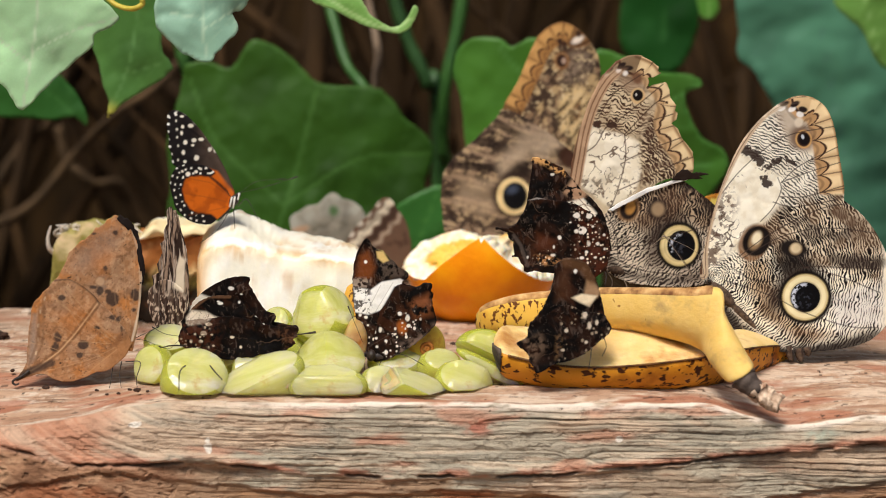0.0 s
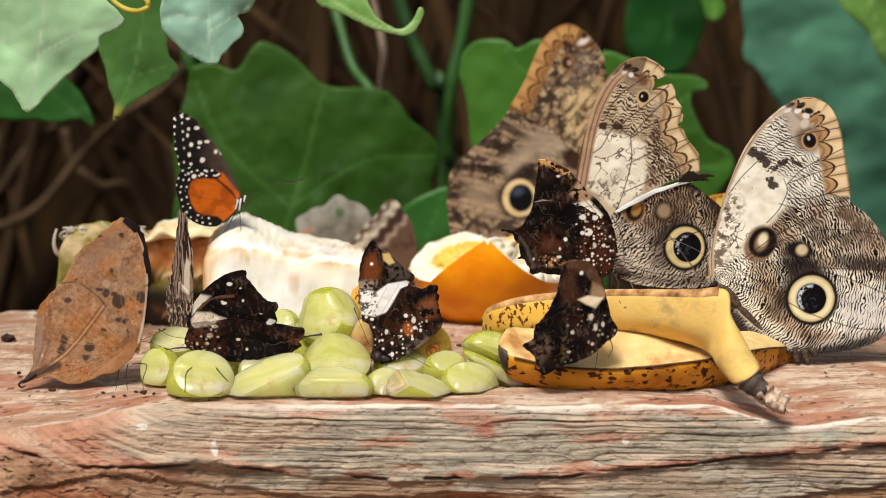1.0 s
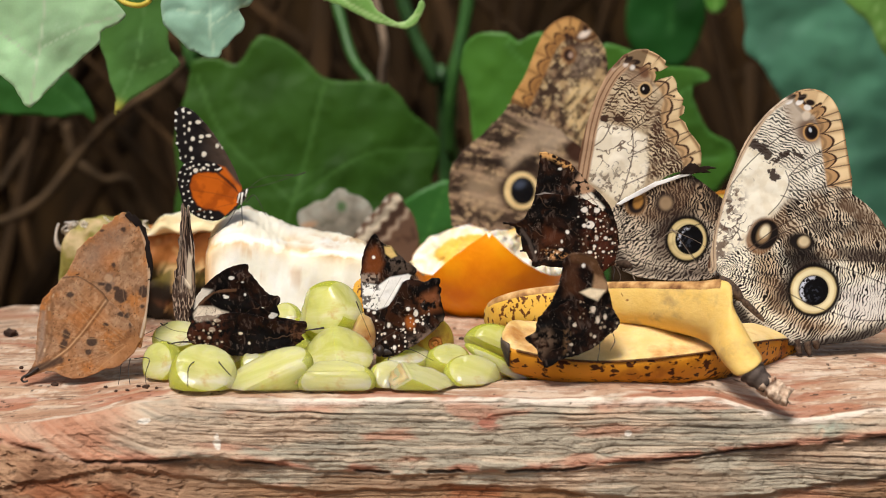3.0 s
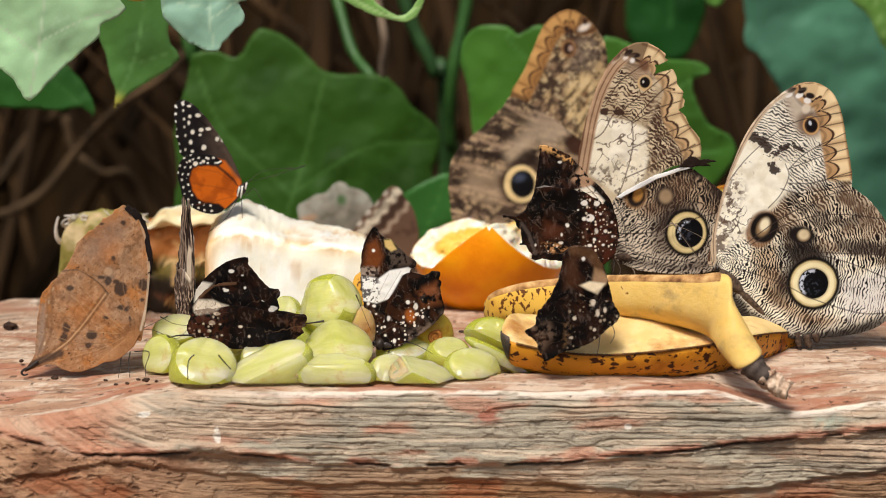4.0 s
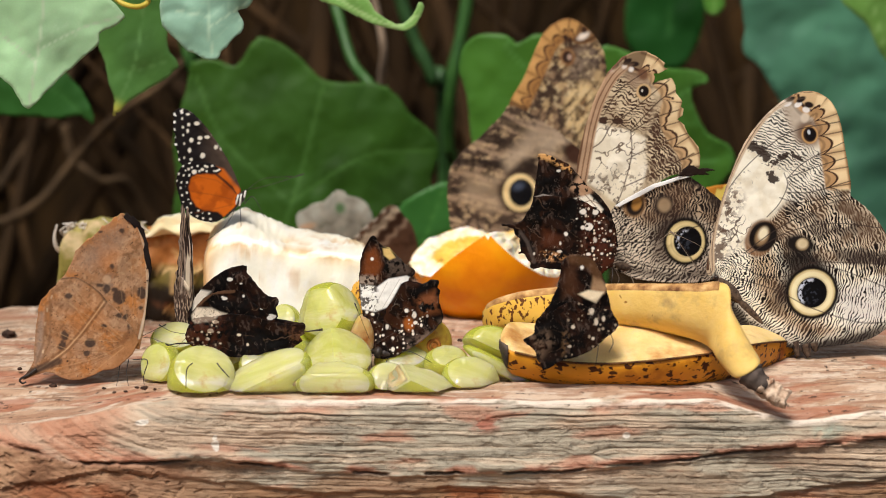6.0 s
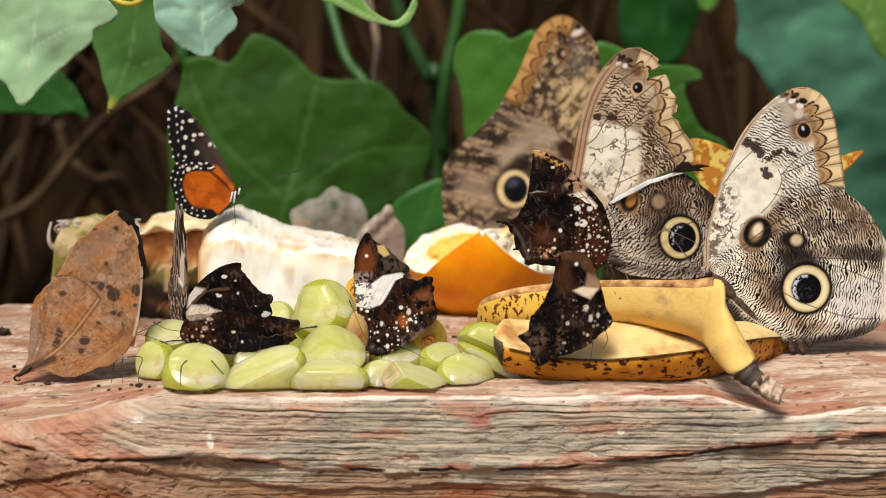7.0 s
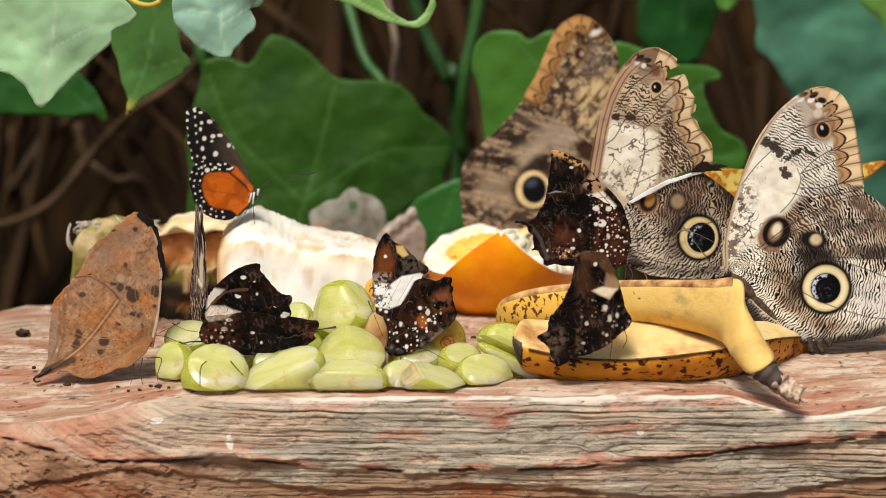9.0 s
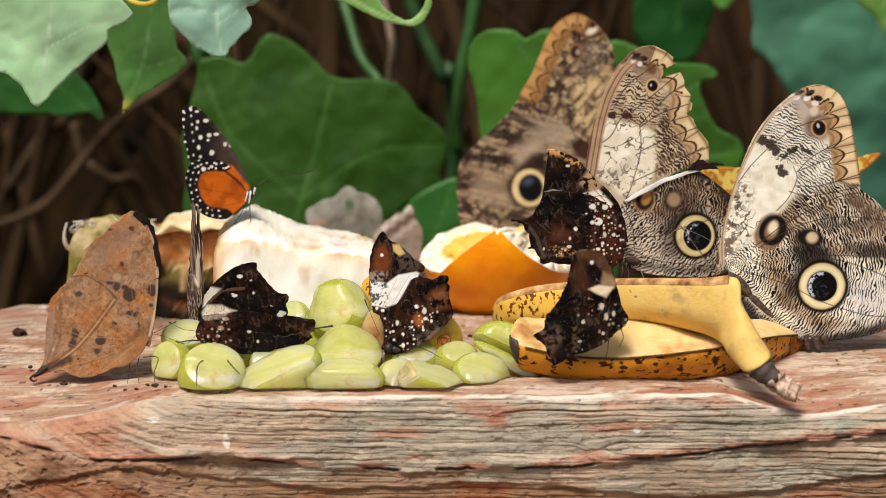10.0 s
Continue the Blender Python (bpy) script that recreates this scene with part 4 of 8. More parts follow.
def pineapple_slice():
    t = thing("pineapple", pose(-0.1032, 0.0920, 1.0009), "old pineapple slice with brown rind and a dry leaf", "pineapple", "pineapple pieces")
    base = t.matrix_world.inverted()

    def block(name, cols, y0, y1, mat, rough, label="", paint=pine_tone):
        rings = []
        for x0, top, bottom in spread(cols, 12):
            prof = [(y0 - 0.002 * math.sin(math.pi * q), bottom + (top - bottom) * q * 0.96) for q in np.linspace(0, 1, 22)] + [(y0 + 0.001, top - 0.0005), (y0 + 0.004, top), ((y0 + y1) / 2, top + 0.0005), (y1 - 0.003, top), (y1, top - 0.002), (y1, bottom)]
            rings.append([base @ (Vector((x0, y, z)) + rough * Vector((0, noise.noise(Vector((x0, y, z)) * 160), noise.noise(Vector((x0, y, z)) * 190 + Vector((2, 8, 1)))))) for y, z in prof])
        tint(part(name, loft(bmesh.new(), rings), mat, t, label), paint)

    def cream(x, y, z):
        c = canvas(x, C(246, 226, 174))
        mixin(c, C(253, 246, 220), ramp(cloud(x * 120, z * 200 + y * 90, 531), 0.42, 0.6))
        mixin(c, C(214, 160, 90), 0.7 * ramp(cloud(x * 90 + 3, z * 260 + y * 60, 533), 0.56, 0.68))
        return c

    def banded(x, y, z):
        """Layers of the old slice: orange-brown under the flesh, then dark green, rusty brown and black."""
        h = z - z.min() + 0.003 * (cloud(x * 90, z * 120, 541) - 0.5)
        c = canvas(x, C(46, 36, 26))
        mixin(c, C(150, 92, 54), ramp(h, 0.006, 0.009) * ramp(cloud(x * 110, z * 160, 543), 0.3, 0.5))
        mixin(c, C(66, 62, 36), ramp(h, 0.013, 0.016))
        mixin(c, C(128, 112, 52), ramp(h, 0.013, 0.016) * ramp(cloud(x * 160, z * 200, 545), 0.5, 0.62))
        mixin(c, C(186, 120, 62), ramp(h, 0.0195, 0.0215))
        mixin(c, C(226, 186, 124), 0.8 * ramp(cloud(x * 260, z * 320, 547), 0.6, 0.7))
        return c

    M_layers = painted("layered pineapple rind", 0.6, 0.3, 500, 0.8, grit=0.4)
    block("rind", [(-0.1165, 1.020, 1.000), (-0.112, 1.0275, 1.000), (-0.100, 1.0292, 1.000), (-0.085, 1.0292, 1.000), (-0.070, 1.0290, 1.000), (-0.062, 1.0275, 1.000), (-0.058, 1.02, 1.002)], 0.088, 0.112, M_layers, 0.0038, "brown knobbly rind", banded)
    block("flesh", [(-0.099, 1.027, 1.0284), (-0.094, 1.0325, 1.0284), (-0.080, 1.0325, 1.0284), (-0.066, 1.0315, 1.0284), (-0.058, 1.029, 1.0284)], 0.0865, 0.111, M_pine, 0.0022, "pale pineapple flesh", cream)
    block("green_rind", [(-0.1270, 1.016, 1.010), (-0.1245, 1.029, 1.006), (-0.118, 1.0325, 1.004), (-0.104, 1.032, 1.004), (-0.099, 1.028, 1.004)], 0.0855, 0.108, M_rind_green, 0.003, "green and yellow rind")
    crown = bmesh.new()
    for i in range(16):
        q = Vector((-0.1255 + 0.0018 * i, 0.089, 1.0310 if i else 1.029))
        q = base @ q
        for _ in range(4):
            o = Vector((random.uniform(-0.001, 0.001), random.uniform(-0.001, 0.004), random.uniform(-0.0015, 0.0005)))
            tube(crown, [q + o, q + o + Vector((random.uniform(-0.001, 0.001), -0.001, 0.0012)), q + o + Vector((random.uniform(-0.002, 0.002), -0.002, random.uniform(0.000, 0.003)))], 0.0006, 0.0002, 5, 2)
    part("frayed_edge", crown, M_husk, t, "frayed pale fibres")
    hook = bmesh.new()
    tube(hook, [base @ Vector(p) for p in [(-0.1268, 0.0860, 1.0326), (-0.1277, 0.0860, 1.0294), (-0.1277, 0.0860, 1.0266), (-0.1270, 0.0870, 1.0244), (-0.1250, 0.0890, 1.0231)]], 0.0003, 0.0010, 8, 6)
    part("dry_leaf", hook, M_husk, t, "curled dry leaf tip")


pineapple_chunk()
pineapple_slice()
M_crumb = plain("dark crumb", [(0.3, C(30, 22, 18)), (0.7, C(74, 52, 40))], 500, 0.8, 0.2, 0.6)
M_pebble = plain("pale pebble", [(0.3, C(168, 148, 130)), (0.7, C(206, 188, 170))], 300, 0.8, 0.2, 0.4)
for place, r, mat, name, label in [
    ((-0.1388, 0.0580, 1.0003), 2.2, M_crumb, "crumb", "dark crumb on the bare tray top"),
    ((0.0067, 0.0480, 1.0006), 1.0, M_crumb, "crumb", "black seed on the tray"),
    ((-0.1384, 0.1050, 1.0016), 1.9, M_pebble, "pebble", "pale pebble at the back of the tray"),
    ((-0.0850, -0.0300, 1.0004), 1.0, M_crumb, "crumb", "dark crumb on the bare tray top"),
    ((-0.1120, -0.0260, 1.0004), 1.0, M_crumb, "crumb", "dark crumb on the bare tray top"),
    ((-0.0874, -0.0290, 1.0007), 0.6, M_crumb, "crumb", "dark crumb on the bare tray top"),
    ((-0.0930, -0.0360, 0.9994), 0.5, M_crumb, "crumb", "dark crumb on the bare tray top"),
    ((-0.0899, -0.0350, 0.9997), 0.6, M_crumb, "crumb", "dark crumb near the rim of the tray"),
    ((-0.0820, -0.0310, 1.0001), 0.5, M_crumb, "crumb", "dark crumb beside the browned grape"),
    ((-0.0967, -0.0300, 1.0009), 0.6, M_crumb, "crumb", "dark crumb on the bare tray top"),
    ((-0.1260, 0.0000, 1.0026), 0.7, M_crumb, "crumb", "dark crumb on the bare tray top")]:
    bm = bmesh.new()
    bmesh.ops.create_icosphere(bm, subdivisions=3, radius=r / 1000)
    for v in bm.verts:
        v.co *= 1 + 0.5 * noise.noise(v.co * 900 + Vector((r * 7, place[0] * 99, 0)))
        v.co.z *= 0.6
    ob = part(name, bm, mat, None)
    ob.location = (place[0], place[1], 1.0 + r / 1000 * 0.3)
    tagged(ob, label, name)


# ---- butterflies ----



def zebra(x, z, root, period, seed, warp=1.6, freq=0.55, cover=0.5, lanes=11.0):
    """Fine broken wavy lines round the wing's root, out of step from one vein to the next."""
    r = np.hypot(x - root[0], z - root[1])
    t = np.arctan2(z - root[1], x - root[0]) + 0.05 * (cloud(x * 0.3, z * 0.3, seed + 2, 2) - 0.5)
    lane = np.floor(t * lanes).astype(np.int64)
    off = hashed(lane, lane * 0, seed + 5)
    ph = r / period + warp * cloud(x * freq, z * freq, seed, 3) + 0.55 * cloud(t * 22, r * 0.7, seed + 9, 2) + 0.6 * grain(x * 1.1, z * 1.1, seed + 17) + 0.8 * off
    w = np.abs(np.mod(ph, 1.0) - 0.5) * 2
    thr = cover + 0.75 * (cloud(x * 0.55, z * 0.55, seed + 4, 3) - 0.5)
    return ramp(w - (1 - thr), -0.13, 0.13)


def owl_eye(c, x, z, p, r, squash=1.0, ring=C(240, 228, 182), pupil=0.69):
    """The large eyespot: dark halo, pale ring, black pupil with a few blue-white scales."""
    rr = np.hypot(x - p[0], (z - p[1]) / squash) + 0.12 * (cloud(x * 0.8, z * 0.8, 75, 2) - 0.5)
    mixin(c, C(22, 17, 16), ramp(-rr, -r * 1.28, -r * 1.10))
    mixin(c, ring, ramp(-rr, -r * 1.02, -r * 0.97))
    mixin(c, C(206, 182, 124), 0.7 * ramp(-np.abs(rr - r * 0.97), -r * 0.10, 0.0))
    mixin(c, C(196, 176, 128), 0.6 * ramp(-np.abs(rr - r * pupil), -r * 0.06, 0.0))
    rr = np.hypot(x - p[0] - 1.4 * r * (pupil - 0.69), (z - p[1]) / squash)
    mixin(c, C(9, 8, 10), ramp(-rr, -r * pupil, -r * (pupil - 0.05)))
    arc = ramp(-np.abs(rr - r * 0.54), -r * 0.12, -r * 0.03) * ramp(p[0] - x + 0.45 * (z - p[1]), r * 0.05, r * 0.3)
    mixin(c, C(206, 212, 226), 0.9 * arc * ramp(cloud(x * 1.7, z * 1.7, 71, 2), 0.46, 0.60))
    mixin(c, C(70, 74, 86), 0.5 * ramp(-np.hypot(x - p[0], z - p[1] + r * 0.15), -r * 0.45, -r * 0.2) * ramp(cloud(x * 1.4, z * 1.4, 73, 2), 0.5, 0.7))


CREAM = C(252, 245, 224)


def scallops(c, x, z, edge, depth, veins, base, light, dark):
    """The sandy outer border: a cell between each two veins, each with its dark bow."""
    d, along = away(x, z, edge)
    band = ramp(-d, -depth - 0.6, -depth + 0.4)
    mixin(c, base, band)
    knots = sorted(float(away(np.array([v[0]]), np.array([v[1]]), edge)[1][0]) for v in veins)
    lo, hi = np.full(x.shape, knots[0] - 4.0), np.full(x.shape, knots[-1] + 4.0)
    for k in knots:
        lo, hi = np.where(along >= k, k, lo), np.where(along < k, np.minimum(hi, k), hi)
    q = np.clip((along - lo) / np.maximum(hi - lo, 0.3), 0, 1)
    bow = 4 * q * (1 - q)
    line_at = depth * (0.50 + 0.40 * (1 - bow)) + 0.25 * (cloud(x, z, 37) - 0.5)
    mixin(c, light, band * ramp(line_at - d, 0.0, 0.8) * ramp(d, 0.3, 1.0) * (0.45 + 0.55 * ramp(bow, 0.2, 0.9)))
    mixin(c, dark, band * ramp(-np.abs(d - line_at), -0.55, -0.2))
    mixin(c, dark, 0.4 * ramp(-np.abs(d - depth * (0.82 + 0.36 * (1 - bow))), -0.8, -0.2))
    mixin(c, dark, 0.7 * band * ramp(-np.minimum(along - lo, hi - along), -0.30, -0.12))
    mixin(c, dark, 0.45 * ramp(-d, -0.45, -0.15))
    return d


def owl_tone(x, z):
    """The pale owl butterfly, both wings as one picture: cream cell, rippled fields, sandy border, eyespots."""
    root = (1.4, 13.8)
    c = canvas(x, CREAM)
    wob = cloud(x * 0.35, z * 0.35, 3)
    mixin(c, C(234, 222, 194), 0.6 * ramp(wob, 0.5, 0.7))
    cell = patch(x, z, [(-2.2, 19.1), (-1.4, 29.4), (3.3, 39.4), (9.0, 48.0), (12.7, 48.7), (20.7, 43.8), (20.5, 35.4), (15.3, 29.4), (9.3, 25.6), (5.6, 20.8), (2.6, 18.0)], 0.8)
    brown = patch(x, z, [(13.1, 27.3), (20.5, 35.1), (29.6, 38.0), (38.2, 40.0), (52.1, 27.6), (52.5, 12.0), (36.9, 16.4), (21.5, 16.4), (16.6, 23.3)], 1.4)
    ripple = patch(x, z, [(6.8, 54.8), (12.5, 60.3), (19.8, 63.7), (22.9, 54.8), (31.5, 49.7), (33.1, 37.1), (24.6, 34.2), (19.8, 35.4), (20.7, 43.8), (12.7, 49.0)], 1.2)
    lower = patch(x, z, [(-0.0, 18.2), (6.3, 20.4), (16.2, 25.9), (28.3, 19.0), (52.3, 17.2), (53.1, -15.9), (-5.6, -15.8), (-3.4, 13.9)], 1.5)
    grey = patch(x, z, [(35.4, 7.7), (52.5, 12.0), (52.8, -1.9), (39.0, -3.7)], 2.5)
    warm = patch(x, z, [(10.3, 17.3), (17.1, 19.0), (21.7, 5.1), (28.7, -1.9), (37.3, -4.5), (28.8, -7.1), (16.6, 0.8), (11.3, 8.6)], 2.2)
    mixin(c, C(222, 204, 176), 0.9 * brown)
    mixin(c, C(240, 232, 214), 0.7 * ripple)
    mixin(c, C(190, 160, 124), 0.75 * warm)
    mixin(c, C(228, 222, 214), 0.8 * grey)
    cover = 0.34 + 0.22 * brown + 0.10 * lower - 0.16 * grey + 0.14 * warm + 0.06 * ripple
    lines = zebra(x, z, root, 0.9, 51, 2.4, 0.3, cover)
    mixin(c, C(20, 15, 14), lines * np.maximum(np.maximum(brown, lower), ripple * 0.92) * (1 - cell))
    big = ramp(cloud(x * 0.26, z * 0.26, 53, 3), 0.52, 0.66)
    mixin(c, C(56, 43, 37), 0.6 * big * brown)
    hem = away(x, z, [(4.1, 3.4), (8.0, -1.8), (15.0, -6.7), (21.9, -9.6), (30.5, -9.9), (39.1, -8.9), (49.4, -6.1)])[0] + 3.0 * (wob - 0.5)
    mixin(c, C(84, 68, 57), 0.5 * ramp(-hem, -6.0, -1.0) * (1 - 0.5 * lines))
    mixin(c, C(34, 26, 23), 0.8 * ramp(-hem, -2.4, -0.5))
    mixin(c, C(64, 48, 40), 0.6 * ramp(-away(x, z, [(34.5, 34.2), (41.8, 30.7), (50.5, 22.4)])[0], -2.2, -0.4) * (0.4 + 0.6 * big))
    mixin(c, C(50, 38, 33), 0.75 * ramp(-away(x, z, [(36.9, 19.0), (43.8, 17.6), (51.5, 17.9)])[0], -3.0, -0.6))
    mixin(c, C(130, 98, 70), 0.35 * ramp(cloud(x * 0.18, z * 0.18, 57, 3), 0.48, 0.62) * (brown + warm))
    # marks and curls in the pale cell
    f = cloud(x * 0.5, z * 0.5, 12, 2)
    curl = ramp(-np.abs(f - 0.52), -0.04, -0.018) * ramp(cloud(x * 0.3, z * 0.3, 15), 0.40, 0.47)
    mixin(c, C(78, 60, 50), 0.9 * curl * cell * ramp(cloud(x * 0.12, z * 0.12, 19, 2), 0.40, 0.55))
    blot = ramp(-away(x, z, [(-0.5, 19.1), (0.1, 26.0), (3.4, 34.6), (4.4, 35.5)])[0], -5.0, -1.5) * ramp(cloud(x * 0.6, z * 0.6, 27, 4), 0.50, 0.58)
    mixin(c, C(96, 72, 58), 0.85 * blot)
    flecks = ramp(cloud(x * 1.1, z * 1.1, 18, 3), 0.63, 0.68)
    mixin(c, C(96, 76, 64), 0.7 * flecks * cell * ramp(-x, -9.0, -3.0))
    for pts, w in (([(9.3, 52.4), (11.7, 51.1), (14.1, 48.7)], 1.5), ([(16.2, 46.6), (18.5, 48.0), (20.2, 49.0)], 1.2), ([(15.5, 43.2), (17.3, 42.1), (16.3, 41.1)], 1.1), ([(21.6, 49.7), (24.3, 48.3)], 0.7)):
        q = away(x, z, pts)[0] / w + 2.6 * (cloud(x * 0.8, z * 0.8, 25, 4) - 0.5)
        mixin(c, C(52, 37, 31), 0.95 * ramp(-q, -1.0, -0.6))
    # grey-brown tip, border, small eye
    tip = patch(x, z, [(18.1, 63.7), (24.0, 67.9), (31.2, 66.2), (30.6, 57.7), (29.7, 51.7), (22.9, 54.1)], 1.5)
    mixin(c, C(168, 144, 122), 0.7 * tip)
    edge = smooth_line([(29.1, 68.3), (32.5, 67.1), (35.1, 63.3), (36.8, 57.7), (37.9, 51.7), (39.1, 44.8), (40.2, 38.0)])
    plainer = c.copy()
    scallops(c, x, z, edge, 7.6, [(32.5, 67.1), (35.7, 62.0), (37.3, 56.5), (38.3, 50.7), (39.1, 45.7), (39.9, 40.5)], C(190, 150, 104), C(240, 212, 164), C(66, 43, 32))
    c += (plainer - c) * ramp(-z, -39.3, -38.0)[:, None]
    spot(c, x, z, (26.4, 55.8), 3.6, 4.0, C(110, 84, 66), 0.4, 0.4, 0.9)
    spot(c, x, z, (27.1, 55.5), 2.5, 2.8, C(204, 158, 100), 0.2, 0.12)
    spot(c, x, z, (27.1, 55.5), 2.0, 2.3, C(56, 38, 30), 0.2, 0.12)
    spot(c, x, z, (27.3, 55.5), 1.6, 1.8, C(20, 15, 15), 0.2, 0.15)
    spot(c, x, z, (26.8, 56.2), 0.45, 0.7, C(206, 210, 216), 0.3, 0.4)
    for p, rx, rz, t in (((21.0, 66.2), 1.5, 0.7, 0.4), ((24.2, 66.1), 1.5, 0.8, 0.5), ((26.6, 64.5), 1.4, 0.9, -0.2)):
        spot(c, x, z, (p[0] - 0.8, p[1] - 1.5), rx * 0.8, rz, C(240, 234, 226), t, 0.3)
        spot(c, x, z, p, rx, rz, C(38, 28, 26), t, 0.3)
    spot(c, x, z, (25.5, 60.6), 1.3, 1.5, C(232, 216, 192), -0.3, 0.35, 0.8)
    # dark cloud over the large eye, the eye and the two small ones
    spot(c, x, z, (26.3, 15.9), 7.6, 4.6, C(28, 22, 20), -0.35, 0.5, 0.95)
    spot(c, x, z, (21.6, 8.6), 3.6, 7.0, C(50, 37, 31), -0.5, 0.6, 0.85)
    owl_eye(c, x, z, (28.8, 7.2), 6.9, 1.02)
    spot(c, x, z, (12.8, 23.9), 4.5, 6.0, C(140, 104, 74), -0.45, 0.12, 0.9)
    spot(c, x, z, (13.6, 24.4), 4.1, 4.8, C(26, 20, 18), -0.5, 0.1)
    spot(c, x, z, (13.3, 24.6), 1.9, 3.0, C(150, 122, 88), -0.4, 0.3)
    spot(c, x, z, (13.6, 25.3), 1.3, 2.0, C(236, 224, 190), -0.4, 0.4)
    spot(c, x, z, (24.8, 22.1), 4.6, 2.9, C(30, 24, 22), -0.2, 0.3)
    spot(c, x, z, (25.5, 22.1), 2.0, 1.9, C(150, 126, 94), 0.0, 0.2)
    spot(c, x, z, (25.5, 22.3), 1.6, 1.5, C(226, 208, 168), 0.0, 0.3)
    # dark underside rim, veins and the brown leading edge
    low, _ = away(x, z, [(-1.2, 13.9), (2.8, 3.4), (9.8, -5.0), (21.9, -9.6), (35.7, -8.9), (51.1, -4.0)])
    mixin(c, C(40, 32, 29), 0.7 * ramp(-low - 1.0 * cloud(x * 0.7, z * 0.7, 63), -2.6, -0.6))
    for pts in ([(19.6, 43.8), (20.7, 40.1), (18.4, 34.6), (14.7, 30.4)], [(20.7, 42.3), (26.1, 47.4), (37.9, 53.4)], [(20.4, 38.0), (27.9, 38.0), (39.8, 41.4)], [(2.3, 38.0), (9.0, 46.6), (20.8, 56.0), (36.1, 59.4)], [(20.7, 42.3), (29.5, 45.7), (38.8, 48.6)], [(18.4, 36.3), (24.6, 34.9), (37.4, 37.1)],
                [(6.0, 16.4), (12.9, 12.4), (21.5, 12.4), (28.3, 16.4), (38.6, 16.4), (51.5, 15.8)], [(28.3, 16.4), (26.2, 19.7)], [(7.7, 19.0), (17.9, 26.8), (33.1, 34.5), (45.1, 36.2)], [(9.4, 19.0), (21.3, 25.9), (35.0, 28.5), (51.3, 26.7)], [(4.4, 12.1), (18.2, 7.7), (28.6, 2.5), (42.4, -1.9), (51.1, -2.3)], [(28.3, 16.4), (38.7, 13.8), (51.7, 8.5)]):
        line(c, x, z, smooth_line(pts, 4), 0.26, C(60, 47, 41), 0.75)
    line(c, x, z, smooth_line([(3.0, 8.6), (8.0, 1.7), (18.4, -6.2), (25.4, -8.9)]), 0.25, C(210, 200, 186), 0.7)
    d, along = away(x, z, smooth_line([(-2.9, 14.2), (-3.0, 22.5), (-1.1, 32.5), (2.2, 43.2), (7.5, 54.3), (14.2, 63.4), (21.9, 67.9), (29.1, 68.8)]))
    strip = ramp(-d, -2.5, -1.9) * ramp(-z, -67.1, -62.0 - 1)
    mixin(c, C(206, 182, 152), strip)
    mixin(c, C(116, 92, 72), strip * ramp(np.sin(d * 5.2 + 0.8 * cloud(along * 0.4, d, 33)), 0.35, 0.9) * 0.8)
    mixin(c, C(90, 64, 48), ramp(-d, -0.6, -0.3))
    return c


